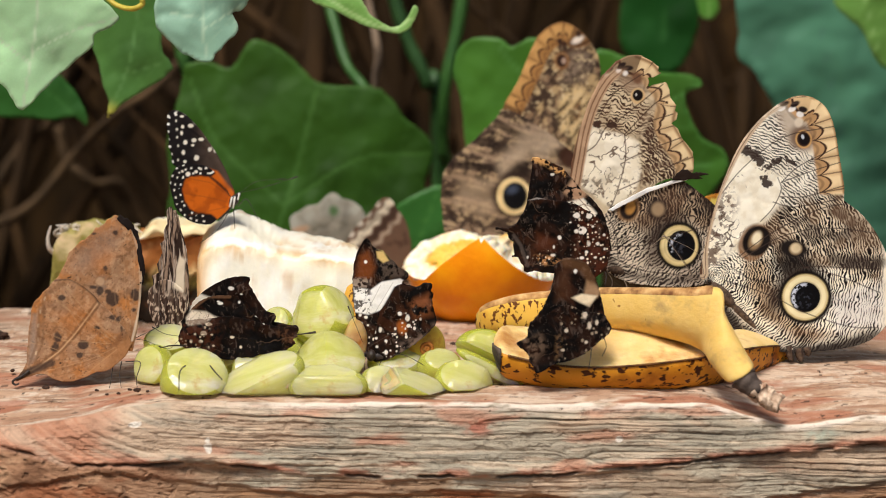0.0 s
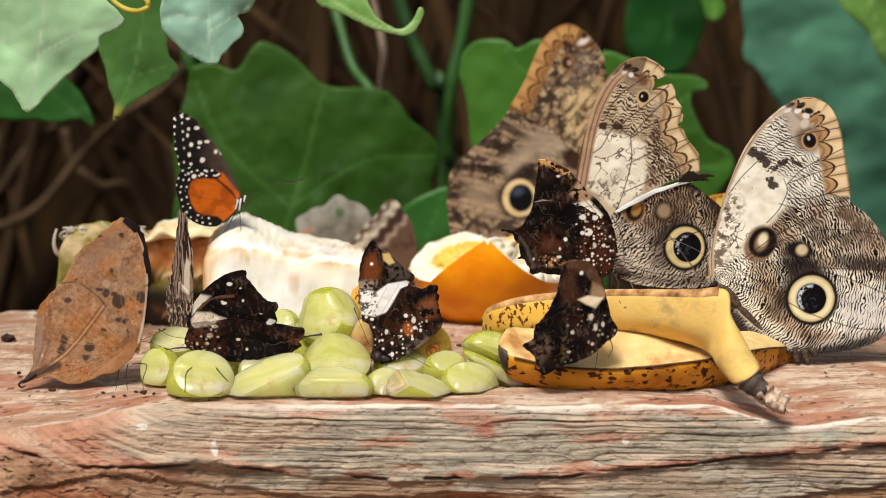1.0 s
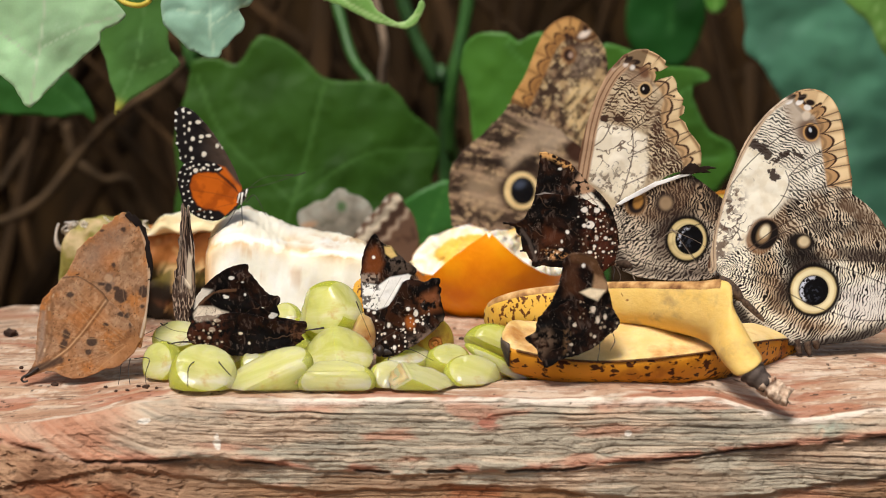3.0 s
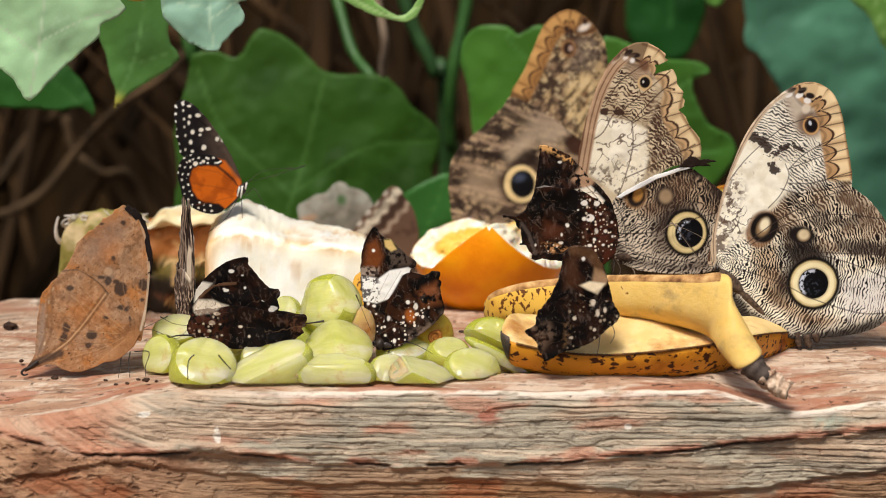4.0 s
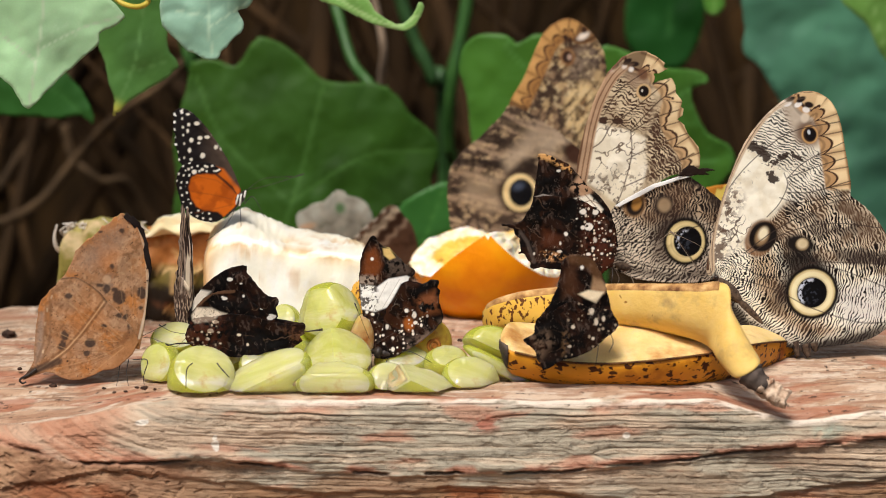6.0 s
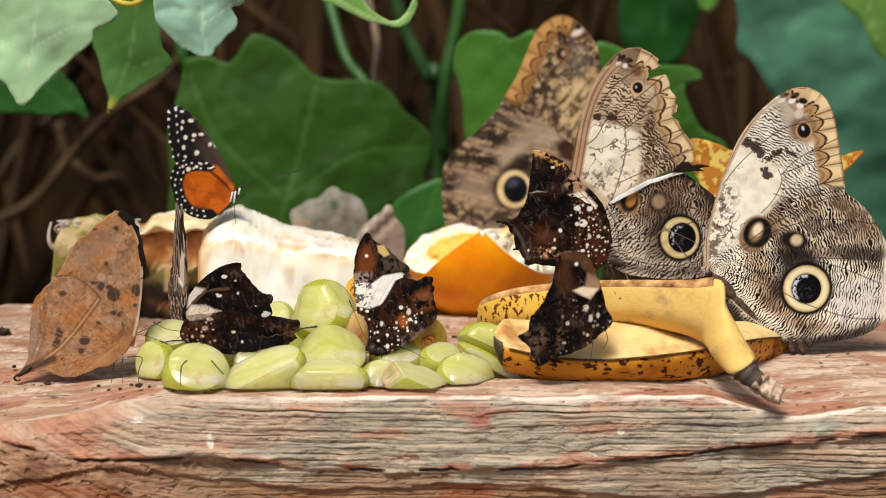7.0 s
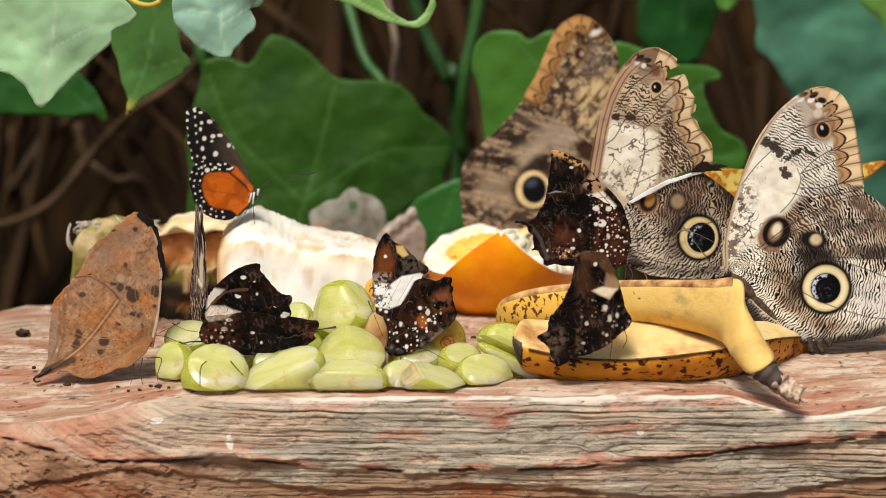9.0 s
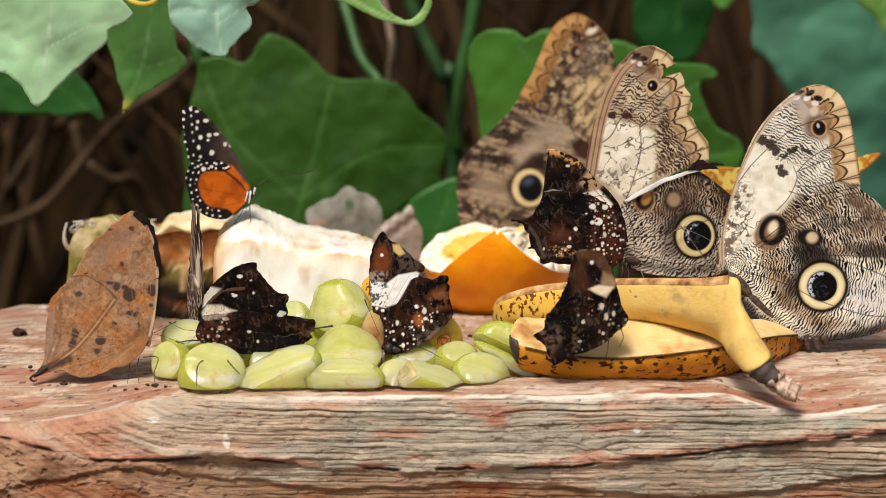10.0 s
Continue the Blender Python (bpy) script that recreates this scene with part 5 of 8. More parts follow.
def torn_fore(x, z):
    """Brown worn forewing: wide streaked leading edge, cream cell, rippled field, chipped scalloped border."""
    root = (-4.2, 17.7)
    c = canvas(x, C(214, 194, 160))
    cell = patch(x, z, [(-9.6, 26.6), (-7.8, 35.1), (-5.6, 44.9), (-1.8, 43.1), (4.7, 42.1), (8.9, 39.6), (9.7, 30.1), (8.0, 23.9), (0.3, 19.2)], 0.8)
    mixin(c, C(238, 226, 200), 0.95 * cell)
    mixin(c, C(250, 240, 218), 0.7 * cell * ramp(cloud(x * 0.3, z * 0.3, 13), 0.45, 0.6))
    low = patch(x, z, [(8.9, 40.7), (12.2, 49.4), (20.9, 47.6), (23.8, 28.3), (9.8, 25.7)], 1.6)
    up = patch(x, z, [(-6.2, 45.1), (-1.9, 58.2), (7.7, 61.7), (12.2, 50.3), (9.6, 41.5), (4.4, 42.1)], 1.6)
    lines = zebra(x, z, root, 1.15, 21, 2.6, 0.30, 0.42 + 0.22 * low)
    mixin(c, C(64, 42, 31), lines * np.maximum(low, up))
    mixin(c, C(120, 88, 62), 0.35 * ramp(cloud(x * 0.2, z * 0.2, 23), 0.44, 0.6) * (1 - cell))
    mixin(c, C(84, 58, 44), 0.6 * low * ramp(cloud(x * 0.4, z * 0.4, 29), 0.5, 0.64))
    f = cloud(x * 0.42, z * 0.42, 14, 2)
    curl = ramp(-np.abs(f - 0.5), -0.04, -0.018) * ramp(cloud(x * 0.25, z * 0.25, 16), 0.42, 0.5)
    mixin(c, C(92, 68, 52), 0.9 * curl * cell)
    mixin(c, C(96, 72, 54), 0.7 * cell * ramp(cloud(x * 1.0, z * 1.0, 18, 3), 0.60, 0.67) * ramp(-z, -31.9, -26.6))
    for p, rx, rz in (((0.1, 45.2), 2.0, 1.2), ((-4.4, 45.2), 1.6, 1.3), ((22.9, 30.1), 2.4, 1.6)):
        q = np.hypot((x - p[0]) / rx, (z - p[1]) / rz) + 1.0 * (cloud(x * 0.9, z * 0.9, 25) - 0.5)
        mixin(c, C(66, 46, 36), ramp(-q, -1.1, -0.7))
    tip = patch(x, z, [(-1.0, 62.5), (4.2, 66.2), (11.1, 64.8), (11.2, 54.7), (5.1, 54.7)], 1.6)
    mixin(c, C(160, 134, 108), 0.85 * tip)
    edge = smooth_line([(7.6, 66.2), (12.5, 64.1), (15.7, 60.2), (18.0, 57.3), (20.4, 52.0), (19.4, 45.9), (21.9, 41.0), (25.4, 35.7), (26.6, 30.9)], 4)
    scallops(c, x, z, edge, 6.0, [(12.5, 64.1), (15.7, 60.2), (19.1, 54.6), (20.4, 50.8), (20.1, 45.0), (22.8, 40.3), (25.5, 35.0)], C(196, 160, 116), C(232, 206, 160), C(70, 46, 34))
    spot(c, x, z, (8.1, 59.6), 1.6, 1.9, C(112, 78, 56), 0.3, 0.5)
    spot(c, x, z, (8.3, 54.1), 2.3, 2.5, C(210, 176, 128), 0.0, 0.14)
    spot(c, x, z, (8.3, 54.3), 1.6, 1.75, C(24, 17, 15), 0.0, 0.14)
    spot(c, x, z, (7.8, 54.5), 0.3, 0.45, C(206, 198, 188), 0.0, 0.3)
    for p, t in (((-0.7, 62.0), 0.7), ((3.1, 63.4), 0.6), ((5.2, 62.7), 0.0)):
        spot(c, x, z, (p[0] - 0.9, p[1] - 1.6), 0.8, 0.8, C(238, 230, 220), t, 0.5)
        spot(c, x, z, p, 1.6, 0.8, C(42, 30, 26), t, 0.3)
    for pts in ([(4.4, 42.1), (4.8, 34.5), (2.4, 24.5), (-0.0, 18.4)], [(4.7, 41.7), (11.3, 45.9), (19.3, 48.5)], [(4.8, 34.0), (12.3, 37.5), (22.2, 41.3)], [(2.4, 24.5), (11.5, 28.7), (24.1, 35.0)], [(4.4, 42.1), (-0.6, 44.9), (-4.4, 38.9), (-7.9, 36.3)], [(-0.2, 44.9), (6.0, 49.4), (16.4, 58.1)], [(-3.6, 47.7), (0.8, 54.7), (9.4, 60.8)], [(4.4, 42.1), (13.0, 51.2), (18.2, 54.6)]):
        line(c, x, z, smooth_line(pts, 4), 0.3, C(76, 54, 42), 0.8)
    lead, along = away(x, z, smooth_line([(-12.7, 26.6), (-11.4, 34.5), (-9.7, 44.2), (-6.9, 53.0), (-2.8, 60.3), (2.4, 65.2)]))
    strip = ramp(-lead, -4.2, -3.4) * ramp(-z, -63.8, -59.1)
    mixin(c, C(184, 150, 118), strip)
    mixin(c, C(118, 84, 62), 0.85 * strip * ramp(np.sin(lead * 4.4 + 0.9 * cloud(along * 0.3, lead, 33)), 0.3, 0.9))
    mixin(c, C(104, 72, 52), ramp(-lead, -0.7, -0.3))
    return c


def torn_hind(x, z):
    root = (-5.6, 19.5)
    c = canvas(x, C(224, 208, 184))
    brown = patch(x, z, [(0.3, 18.4), (9.8, 23.9), (21.1, 28.7), (34.4, 24.7), (34.6, 10.6), (23.9, 15.6), (11.6, 12.4), (6.4, 13.3)], 2.6)
    mixin(c, C(188, 160, 128), 0.85 * brown)
    right = ramp(x, 16.9, 24.9) * ramp(-z, -14.2, -3.5)
    mixin(c, C(176, 160, 144), 0.7 * right)
    mixin(c, C(28, 20, 18), zebra(x, z, root, 1.05, 151, 2.6, 0.33, 0.46 + 0.18 * brown))
    mixin(c, C(92, 66, 48), 0.55 * brown * ramp(cloud(x * 0.25, z * 0.25, 153), 0.42, 0.6))
    mixin(c, C(34, 26, 23), 0.85 * ramp(-away(x, z, [(23.8, 28.3), (29.5, 23.9), (32.7, 20.3)])[0], -6.0, -1.5) * ramp(cloud(x * 0.5, z * 0.5, 155), 0.36, 0.55))
    spot(c, x, z, (18.0, 12.0), 7.0, 4.0, C(46, 34, 29), 0.5, 0.6, 0.9)
    spot(c, x, z, (15.2, 5.3), 4.0, 6.0, C(64, 47, 38), 0.0, 0.7, 0.7)
    owl_eye(c, x, z, (21.9, 7.4), 5.9, 1.08, C(226, 206, 150), 0.77)
    spot(c, x, z, (5.8, 19.0), 3.4, 4.0, C(168, 126, 84), -0.3, 0.2, 0.9)
    spot(c, x, z, (6.0, 18.8), 2.8, 3.4, C(36, 26, 22), -0.3, 0.2)
    spot(c, x, z, (6.5, 19.3), 1.5, 2.2, C(176, 126, 64), -0.3, 0.3)
    spot(c, x, z, (14.8, 18.8), 3.2, 3.4, C(52, 39, 33), 0.0, 0.4)
    spot(c, x, z, (15.1, 18.8), 2.0, 2.2, C(166, 140, 108), 0.0, 0.35)
    for pts in ([(-0.6, 7.1), (9.9, 7.4), (18.7, 10.2), (32.7, 14.1)], [(-1.6, 17.7), (2.0, 11.5), (2.9, 3.5)], [(16.9, 11.0), (21.4, 5.3), (25.9, -1.0)], [(1.2, 3.5), (10.0, -0.4), (22.4, -1.9)]):
        line(c, x, z, smooth_line(pts, 4), 0.28, C(54, 42, 36), 0.8)
    low, _ = away(x, z, [(-0.6, 3.5), (4.7, -1.5), (18.9, -4.0), (31.2, -1.9)])
    mixin(c, C(60, 48, 42), 0.6 * ramp(-low, -2.0, -0.5))
    return c





def insect(t, head, tail, r, depth=0.6, fur=M_body, feelers=(), legs=(), leg_r=0.16, leg_mat=M_leg, club=True):
    """Body, feelers and legs, in mm in the plane of the closed wings."""
    bm = bmesh.new()
    a, b = Vector((head[0], depth, head[1])) / 1000, Vector((tail[0], depth, tail[1])) / 1000
    tube(bm, [a + (b - a) * s for s in (0.0, 0.25, 0.5, 0.75, 1.0)], r / 1000, r / 1000, 12, 6,
         lambda s: 0.35 + 0.75 * math.sin(math.pi * min(1, s * 1.9 + 0.12)) if s < 0.42 else 0.35 + 0.42 * math.sin(math.pi * (0.5 + 0.5 * (s - 0.3) / 0.7)))
    part("body", bm, fur, t)
    bm = bmesh.new()
    u = (a - b).normalized()
    bmesh.ops.create_uvsphere(bm, u_segments=14, v_segments=9, radius=r * 0.55 / 1000, matrix=Matrix.Translation(a + u * r * 0.35 / 1000))
    hd = part("head", bm, fur, t)
    for side in (-1, 1):
        bm = bmesh.new()
        bmesh.ops.create_uvsphere(bm, u_segments=12, v_segments=8, radius=r * 0.32 / 1000, matrix=Matrix.Translation(a + u * r * 0.5 / 1000 + Vector((0, side * r * 0.42 / 1000, 0))))
        part("eye", bm, M_eye, hd)
    for pts in feelers:
        bm = bmesh.new()
        tube(bm, [Vector((p[0], (p[2] if len(p) > 2 else depth), p[1])) / 1000 for p in pts], 0.00008, 0.00007, 6, 6, (lambda s: 1 + 2.2 * ramp(s, 0.82, 0.97)) if club else None)
        part("antenna", bm, leg_mat, t)
    for pts in legs:
        bm = bmesh.new()
        tube(bm, [Vector((p[0], (p[2] if len(p) > 2 else depth), p[1])) / 1000 for p in pts], leg_r / 1000, leg_r * 0.55 / 1000, 6, 4)
        part("leg", bm, leg_mat, t)


def pair(t, name, outline, res, paint, mat, depth, bend, smooth=5, gap=2.2, far_shift=(0, 0), far_bend=None, thick=0.06):
    """The near wing in fine detail and its twin on the far side."""
    near = sheet(name, outline, res, paint, mat, t, bend, thick, smooth, depth)
    moved = [(p[0] + far_shift[0], p[1] + far_shift[1]) for p in outline]
    sheet(name, moved, max(res * 2.2, 0.6), paint, mat, t, far_bend or (lambda x, z: -0.4 * bend(x, z)), thick, smooth, depth + gap)
    return near


# the pale owl butterfly beside the bananas
def owl_pale():
    t = thing("owl_butterfly", pose(0.0845, 0.0140, 1.0139), "owl butterfly with closed pale zebra-lined wings and large yellow-ringed eyespot", "butterfly", "owl butterflies")
    bend = lambda x, z: 0.0016 * (x - 26) ** 2 - 0.02 * z
    pair(t, "forewing", [(-2.4, 11.8), (-2.2, 20.0), (-0.1, 30.4), (3.3, 41.9), (8.2, 53.2), (14.9, 61.9), (22.8, 67.5), (28.7, 68.2), (33.5, 65.2), (36.4, 58.7), (37.9, 51.0), (39.1, 45.0), (39.9, 38.1), (38.1, 27.8), (26.3, 20.9), (9.3, 10.4)], 0.18, owl_tone, M_wing, 0.5, bend)
    pair(t, "hindwing", [(-0.8, 12.5), (1.2, 19.1), (5.9, 24.2), (12.7, 28.5), (21.2, 34.2), (29.7, 36.6), (37.2, 37.8), (41.7, 35.5), (46.5, 31.4), (50.8, 25.5), (54.4, 17.2), (56.0, 7.6), (53.6, -1.9), (46.9, -7.2), (35.7, -9.4), (22.8, -9.9), (14.1, -7.8), (7.2, -3.1), (2.8, 3.4)], 0.18, owl_tone, M_wing, 0.0, bend)
    insect(t, (0.3, 11.1), (17.3, -5.6), 2.0, 1.3, legs=[((1.6, 8.7), (2.9, 0.0), (4.4, -7.0)), ((9.5, 0.0), (11.3, -8.7, -2.0), (13.5, -11.9, -2.0))], feelers=[((-1.7, 12.2), (-13.1, 13.9, -2), (-25.1, 11.8, -3)), ((-1.7, 12.5), (-4.6, 20.9, -2.5), (-15.0, 26.4, -4.0))], leg_mat=M_pale_leg)
    bm = bmesh.new()
    for a, b in (((24.2, -8.0), (25.2, -12.6)), ((27.2, -8.7), (28.3, -12.9)), ((29.9, -8.4), (30.7, -10.8))):
        tube(bm, [(a[0] / 1000, 0.0012, a[1] / 1000), ((a[0] + b[0]) / 2000, 0.001, (a[1] + b[1]) / 2000 - 0.0006), (b[0] / 1000, 0.0006, b[1] / 1000)], 0.0016, 0.0007, 7, 4)
    part("abdomen_tip", bm, M_body, t, "ragged brown abdomen tip")


def owl_torn():
    t = thing("owl_butterfly", pose(0.0548, 0.0350, 1.0265), "brown owl butterfly with torn scalloped forewing and hanging white wing edge", "butterfly", "owl butterflies")
    bend = lambda x, z: 0.0012 * (x - 10) ** 2 - 0.015 * z
    jag = [(-4.4, 0.0), (-9.4, 8.9), (-12.7, 23.1), (-11.7, 33.7), (-9.7, 42.5), (-6.6, 52.1), (-2.7, 60.0), (1.5, 64.5), (5.5, 66.4), (8.9, 66.6), (12.4, 64.8), (14.7, 63.1), (14.4, 61.7), (15.6, 61.2), (12.9, 59.8), (11.3, 59.8), (11.8, 58.4), (11.3, 56.5), (12.9, 57.2), (17.1, 58.2), (18.1, 56.1), (18.3, 53.7), (19.2, 52.6), (20.3, 51.2), (19.8, 49.5), (20.7, 48.8), (20.4, 46.8), (18.8, 45.6), (20.9, 43.9), (22.2, 41.0), (24.0, 38.9), (25.6, 36.8), (26.1, 34.0), (26.0, 30.8), (25.1, 29.6), (17.3, 28.0), (11.2, 24.8), (0.3, 19.2), (2.6, 8.9)]
    pair(t, "forewing", jag, 0.2, torn_fore, M_wing, 0.5, bend, smooth=1)
    pair(t, "hindwing", [(-1.8, 1.4), (-2.4, 12.4), (0.3, 19.2), (11.2, 24.5), (19.9, 28.0), (23.8, 27.0), (29.1, 23.1), (34.1, 18.7), (39.1, 10.7), (40.0, 3.6), (36.2, -1.8), (27.4, -5.4), (15.1, -5.4), (4.4, -3.6)], 0.2, torn_hind, M_wing, 0.0, bend)
    fold = lambda x, z: 0.002 * (x - 10) ** 2 - 1.3 + 0.25 * np.sin(x * 0.7)
    sheet("torn_edge", [(-0.4, 18.6), (2.4, 20.6), (6.3, 22.9), (11.5, 25.5), (18.5, 27.6), (25.2, 29.3), (26.1, 28.8), (22.4, 27.6), (18.5, 26.5), (12.4, 24.4), (7.2, 21.6), (3.7, 19.9), (1.0, 18.3)], 0.25, lambda x, z: canvas(x, C(246, 244, 238)), M_wing, t, fold, 0.15, 1, 0.0, "curled white torn wing edge")
    sheet("torn_tip", [(19.2, 28.1), (20.6, 30.1), (22.3, 31.3), (24.1, 31.5), (25.2, 30.2), (28.3, 30.6), (31.1, 29.9), (27.6, 29.2), (29.7, 28.3), (25.5, 28.5), (22.9, 27.9)], 0.25, lambda x, z: canvas(x, C(40, 29, 24)), M_dark_wing, t, fold, 0.1, 1, -0.3, "dark ragged flap of torn wing")
    insect(t, (-0.9, 0.4), (15.0, -3.2), 1.8, 1.3, feelers=[((-2.0, 1.4), (9.6, 5.3, -2), (17.0, 11.0, -3)), ((17.0, 11.0), (21.1, 5.3, -3), (25.6, -1.1, -3))], legs=[((-0.9, 0.0), (0.9, -3.2, -4.0), (0.2, -5.7, -6.0)), ((4.4, -2.7), (5.5, -5.0, -4.0), (4.8, -6.4, -6.0))], leg_mat=M_pale_leg)


def far_fore(x, z):
    """Blotched tan wing with an orange-brown tip, a bowed border and one eye."""
    c = canvas(x, C(140, 116, 92))
    mixin(c, C(74, 58, 47), ramp(cloud(x * 0.24, z * 0.24, 761), 0.46, 0.58))
    mixin(c, C(196, 170, 126), 0.8 * ramp(cloud(x * 0.26 + 4, z * 0.26, 763), 0.54, 0.64))
    area(c, x, z, [(0.5, 49.1), (7.8, 54.9), (11.8, 49.1), (6.0, 34.4), (1.1, 38.4)], C(222, 196, 146), 1.6, 0.85)
    mixin(c, C(120, 82, 50), 0.8 * patch(x, z, [(5.5, 46.2), (8.3, 49.1), (8.7, 43.2), (6.4, 41.3)], 0.8))
    area(c, x, z, [(2.0, 62.7), (7.8, 68.1), (13.2, 62.7), (10.2, 54.9), (1.0, 55.0)], C(134, 118, 102), 1.6, 0.8)
    mixin(c, C(58, 45, 37), 0.7 * ramp(np.sin(x * 1.7 - z * 1.3 + 3 * cloud(x * 0.3, z * 0.3, 765)), 0.3, 0.9) * ramp(cloud(x * 0.2, z * 0.2, 766), 0.42, 0.56))
    mixin(c, C(60, 47, 39), 0.7 * ramp(cloud(x * 0.7, z * 0.7, 767), 0.56, 0.64))
    mixin(c, C(216, 196, 156), 0.6 * ramp(cloud(x * 0.7 + 5, z * 0.7, 768), 0.60, 0.68))
    edge = smooth_line([(-18.4, 46.8), (-15.1, 54.0), (-11.6, 61.8), (-8.2, 69.0), (-2.9, 74.0), (1.9, 75.5), (6.8, 74.0)])
    scallops(c, x, z, edge, 7.0, [(-16.5, 51.1), (-13.6, 57.9), (-10.7, 63.7), (-7.4, 70.1), (-2.9, 74.0), (2.3, 75.3)], C(166, 122, 72), C(204, 160, 100), C(84, 58, 40))
    spot(c, x, z, (1.6, 62.3), 2.5, 2.9, C(150, 106, 66), 0.0, 0.4)
    spot(c, x, z, (1.6, 62.3), 1.8, 2.2, C(46, 30, 26), 0.0, 0.35)
    spot(c, x, z, (2.3, 62.3), 0.8, 1.0, C(176, 150, 134), 0.0, 0.5)
    spot(c, x, z, (7.0, 69.5), 2.2, 1.1, C(236, 226, 214), 0.5, 0.5)
    for p in ((7.3, 71.6), (2.5, 68.0), (1.0, 68.9)):
        spot(c, x, z, p, 0.9, 1.1, C(62, 42, 32), 0.0, 0.4)
    return c * np.array((0.92, 0.88, 0.83))


def far_hind(x, z):
    """Grey-brown wing in dark stepped bands, with the large eye low down."""
    c = canvas(x, C(150, 130, 110))
    ray = 0.83 * x - 0.56 * z + 1.2 * (cloud(x * 0.3, z * 0.3, 771) - 0.5)
    up = z + 0.25 * x
    cell = np.floor(ray / 4.6)
    step = 1.6 * hashed(cell.astype(np.int64), (cell * 0).astype(np.int64), 773)
    mixin(c, C(64, 51, 43), 0.9 * ramp(np.sin((up + step * 2) * 0.62 + 1.8 * cloud(x * 0.25, z * 0.25, 775)), -0.05, 0.5))
    mixin(c, C(196, 174, 140), 0.65 * ramp(cloud(x * 0.45, z * 0.7, 777), 0.55, 0.66))
    mixin(c, C(48, 38, 33), 0.8 * ramp(cloud(x * 0.6, z * 0.5, 778), 0.57, 0.66))
    mixin(c, C(52, 41, 36), 0.5 * ramp(np.sin(up * 2.6 + 2 * cloud(x * 0.4, z * 0.4, 779)), 0.35, 0.9))
    for pts in ([(-37.9, 26.1), (-29.1, 25.7), (-19.4, 24.7)], [(-39.3, 15.9), (-29.1, 16.8), (-21.3, 14.9)], [(-30.1, 35.1), (-23.3, 33.5), (-15.5, 30.6)], [(-22.3, 42.3), (-16.5, 38.4), (-10.6, 35.9)]):
        line(c, x, z, smooth_line(pts, 4), 1.9, C(38, 29, 25), 0.8)
    area(c, x, z, [(-10.6, 38.4), (-1.8, 38.4), (2.1, 33.5), (-2.8, 29.2), (-9.6, 30.0), (-13.5, 24.7), (-19.4, 21.7), (-20.3, 27.6)], C(178, 162, 142), 2.6, 0.75)
    area(c, x, z, [(-33.0, 21.8), (-21.3, 20.8), (-20.3, 9.9), (-25.2, 7.0), (-35.0, 11.9)], C(170, 152, 130), 2.6, 0.6)
    area(c, x, z, [(-18.4, 21.7), (-13.5, 27.2), (-8.6, 28.0), (-9.6, 21.7), (-14.5, 21.7)], C(40, 31, 27), 1.5, 0.9)
    eye = (-14.5, 15.4)
    spot(c, x, z, eye, 7.4, 7.8, C(56, 42, 35), 0.0, 0.25)
    spot(c, x, z, eye, 6.0, 6.6, C(228, 208, 158), 0.0, 0.07)
    spot(c, x, z, (eye[0] + 0.4, eye[1]), 4.2, 4.8, C(15, 15, 19), 0.0, 0.1)
    spot(c, x, z, (eye[0] - 0.6, eye[1] + 2.2), 2.0, 1.4, C(72, 84, 108), 0.4, 0.7, 0.8)
    spot(c, x, z, (4.5, 29.2), 3.6, 4.0, C(64, 42, 32), 0.0, 0.3)
    return c * np.array((0.92, 0.86, 0.79))


def owl_far():
    t = thing("owl_butterfly", pose(0.0424, 0.1250, 1.0232), "dusky owl butterfly resting behind the orange, wings closed", "butterfly", "owl butterflies")
    bend = lambda x, z: 0.001 * (x + 5) ** 2
    pair(t, "forewing", [(17.5, 17.8), (16.2, 35.4), (15.6, 51.1), (14.7, 61.8), (12.4, 67.4), (8.2, 72.4), (3.4, 75.3), (-0.5, 75.1), (-5.3, 72.0), (-8.2, 67.4), (-11.1, 60.4), (-14.0, 53.8), (-18.6, 45.2), (-19.7, 31.5), (-4.0, 19.7)], 0.3, far_fore, M_wing, 0.5, bend)
    pair(t, "hindwing", [(16.5, 14.8), (12.3, 25.6), (5.3, 31.1), (-3.2, 37.8), (-12.0, 43.3), (-18.2, 45.6), (-20.6, 42.5), (-24.1, 39.0), (-28.3, 34.7), (-32.6, 31.1), (-35.7, 28.4), (-38.5, 24.1), (-39.5, 19.7), (-39.8, 14.8), (-39.2, 8.3), (-37.7, 1.6), (-29.4, -2.4), (-19.6, -2.0), (-7.8, -1.6), (7.8, 2.0)], 0.3, far_hind, M_wing, 0.0, bend, smooth=3)
    insect(t, (17.1, 14.8), (0.0, 0.0), 2.8, 1.3, legs=[((9.8, 4.0), (0.0, -4.0, -14.0), (-9.8, -4.0, -38.0)), ((3.9, 3.0), (-7.8, -4.0, -13.0), (-19.6, -3.2, -34.0))])


owl_pale()
owl_torn()
owl_far()
INK, CHOC = C(11, 8, 7), C(54, 30, 18)


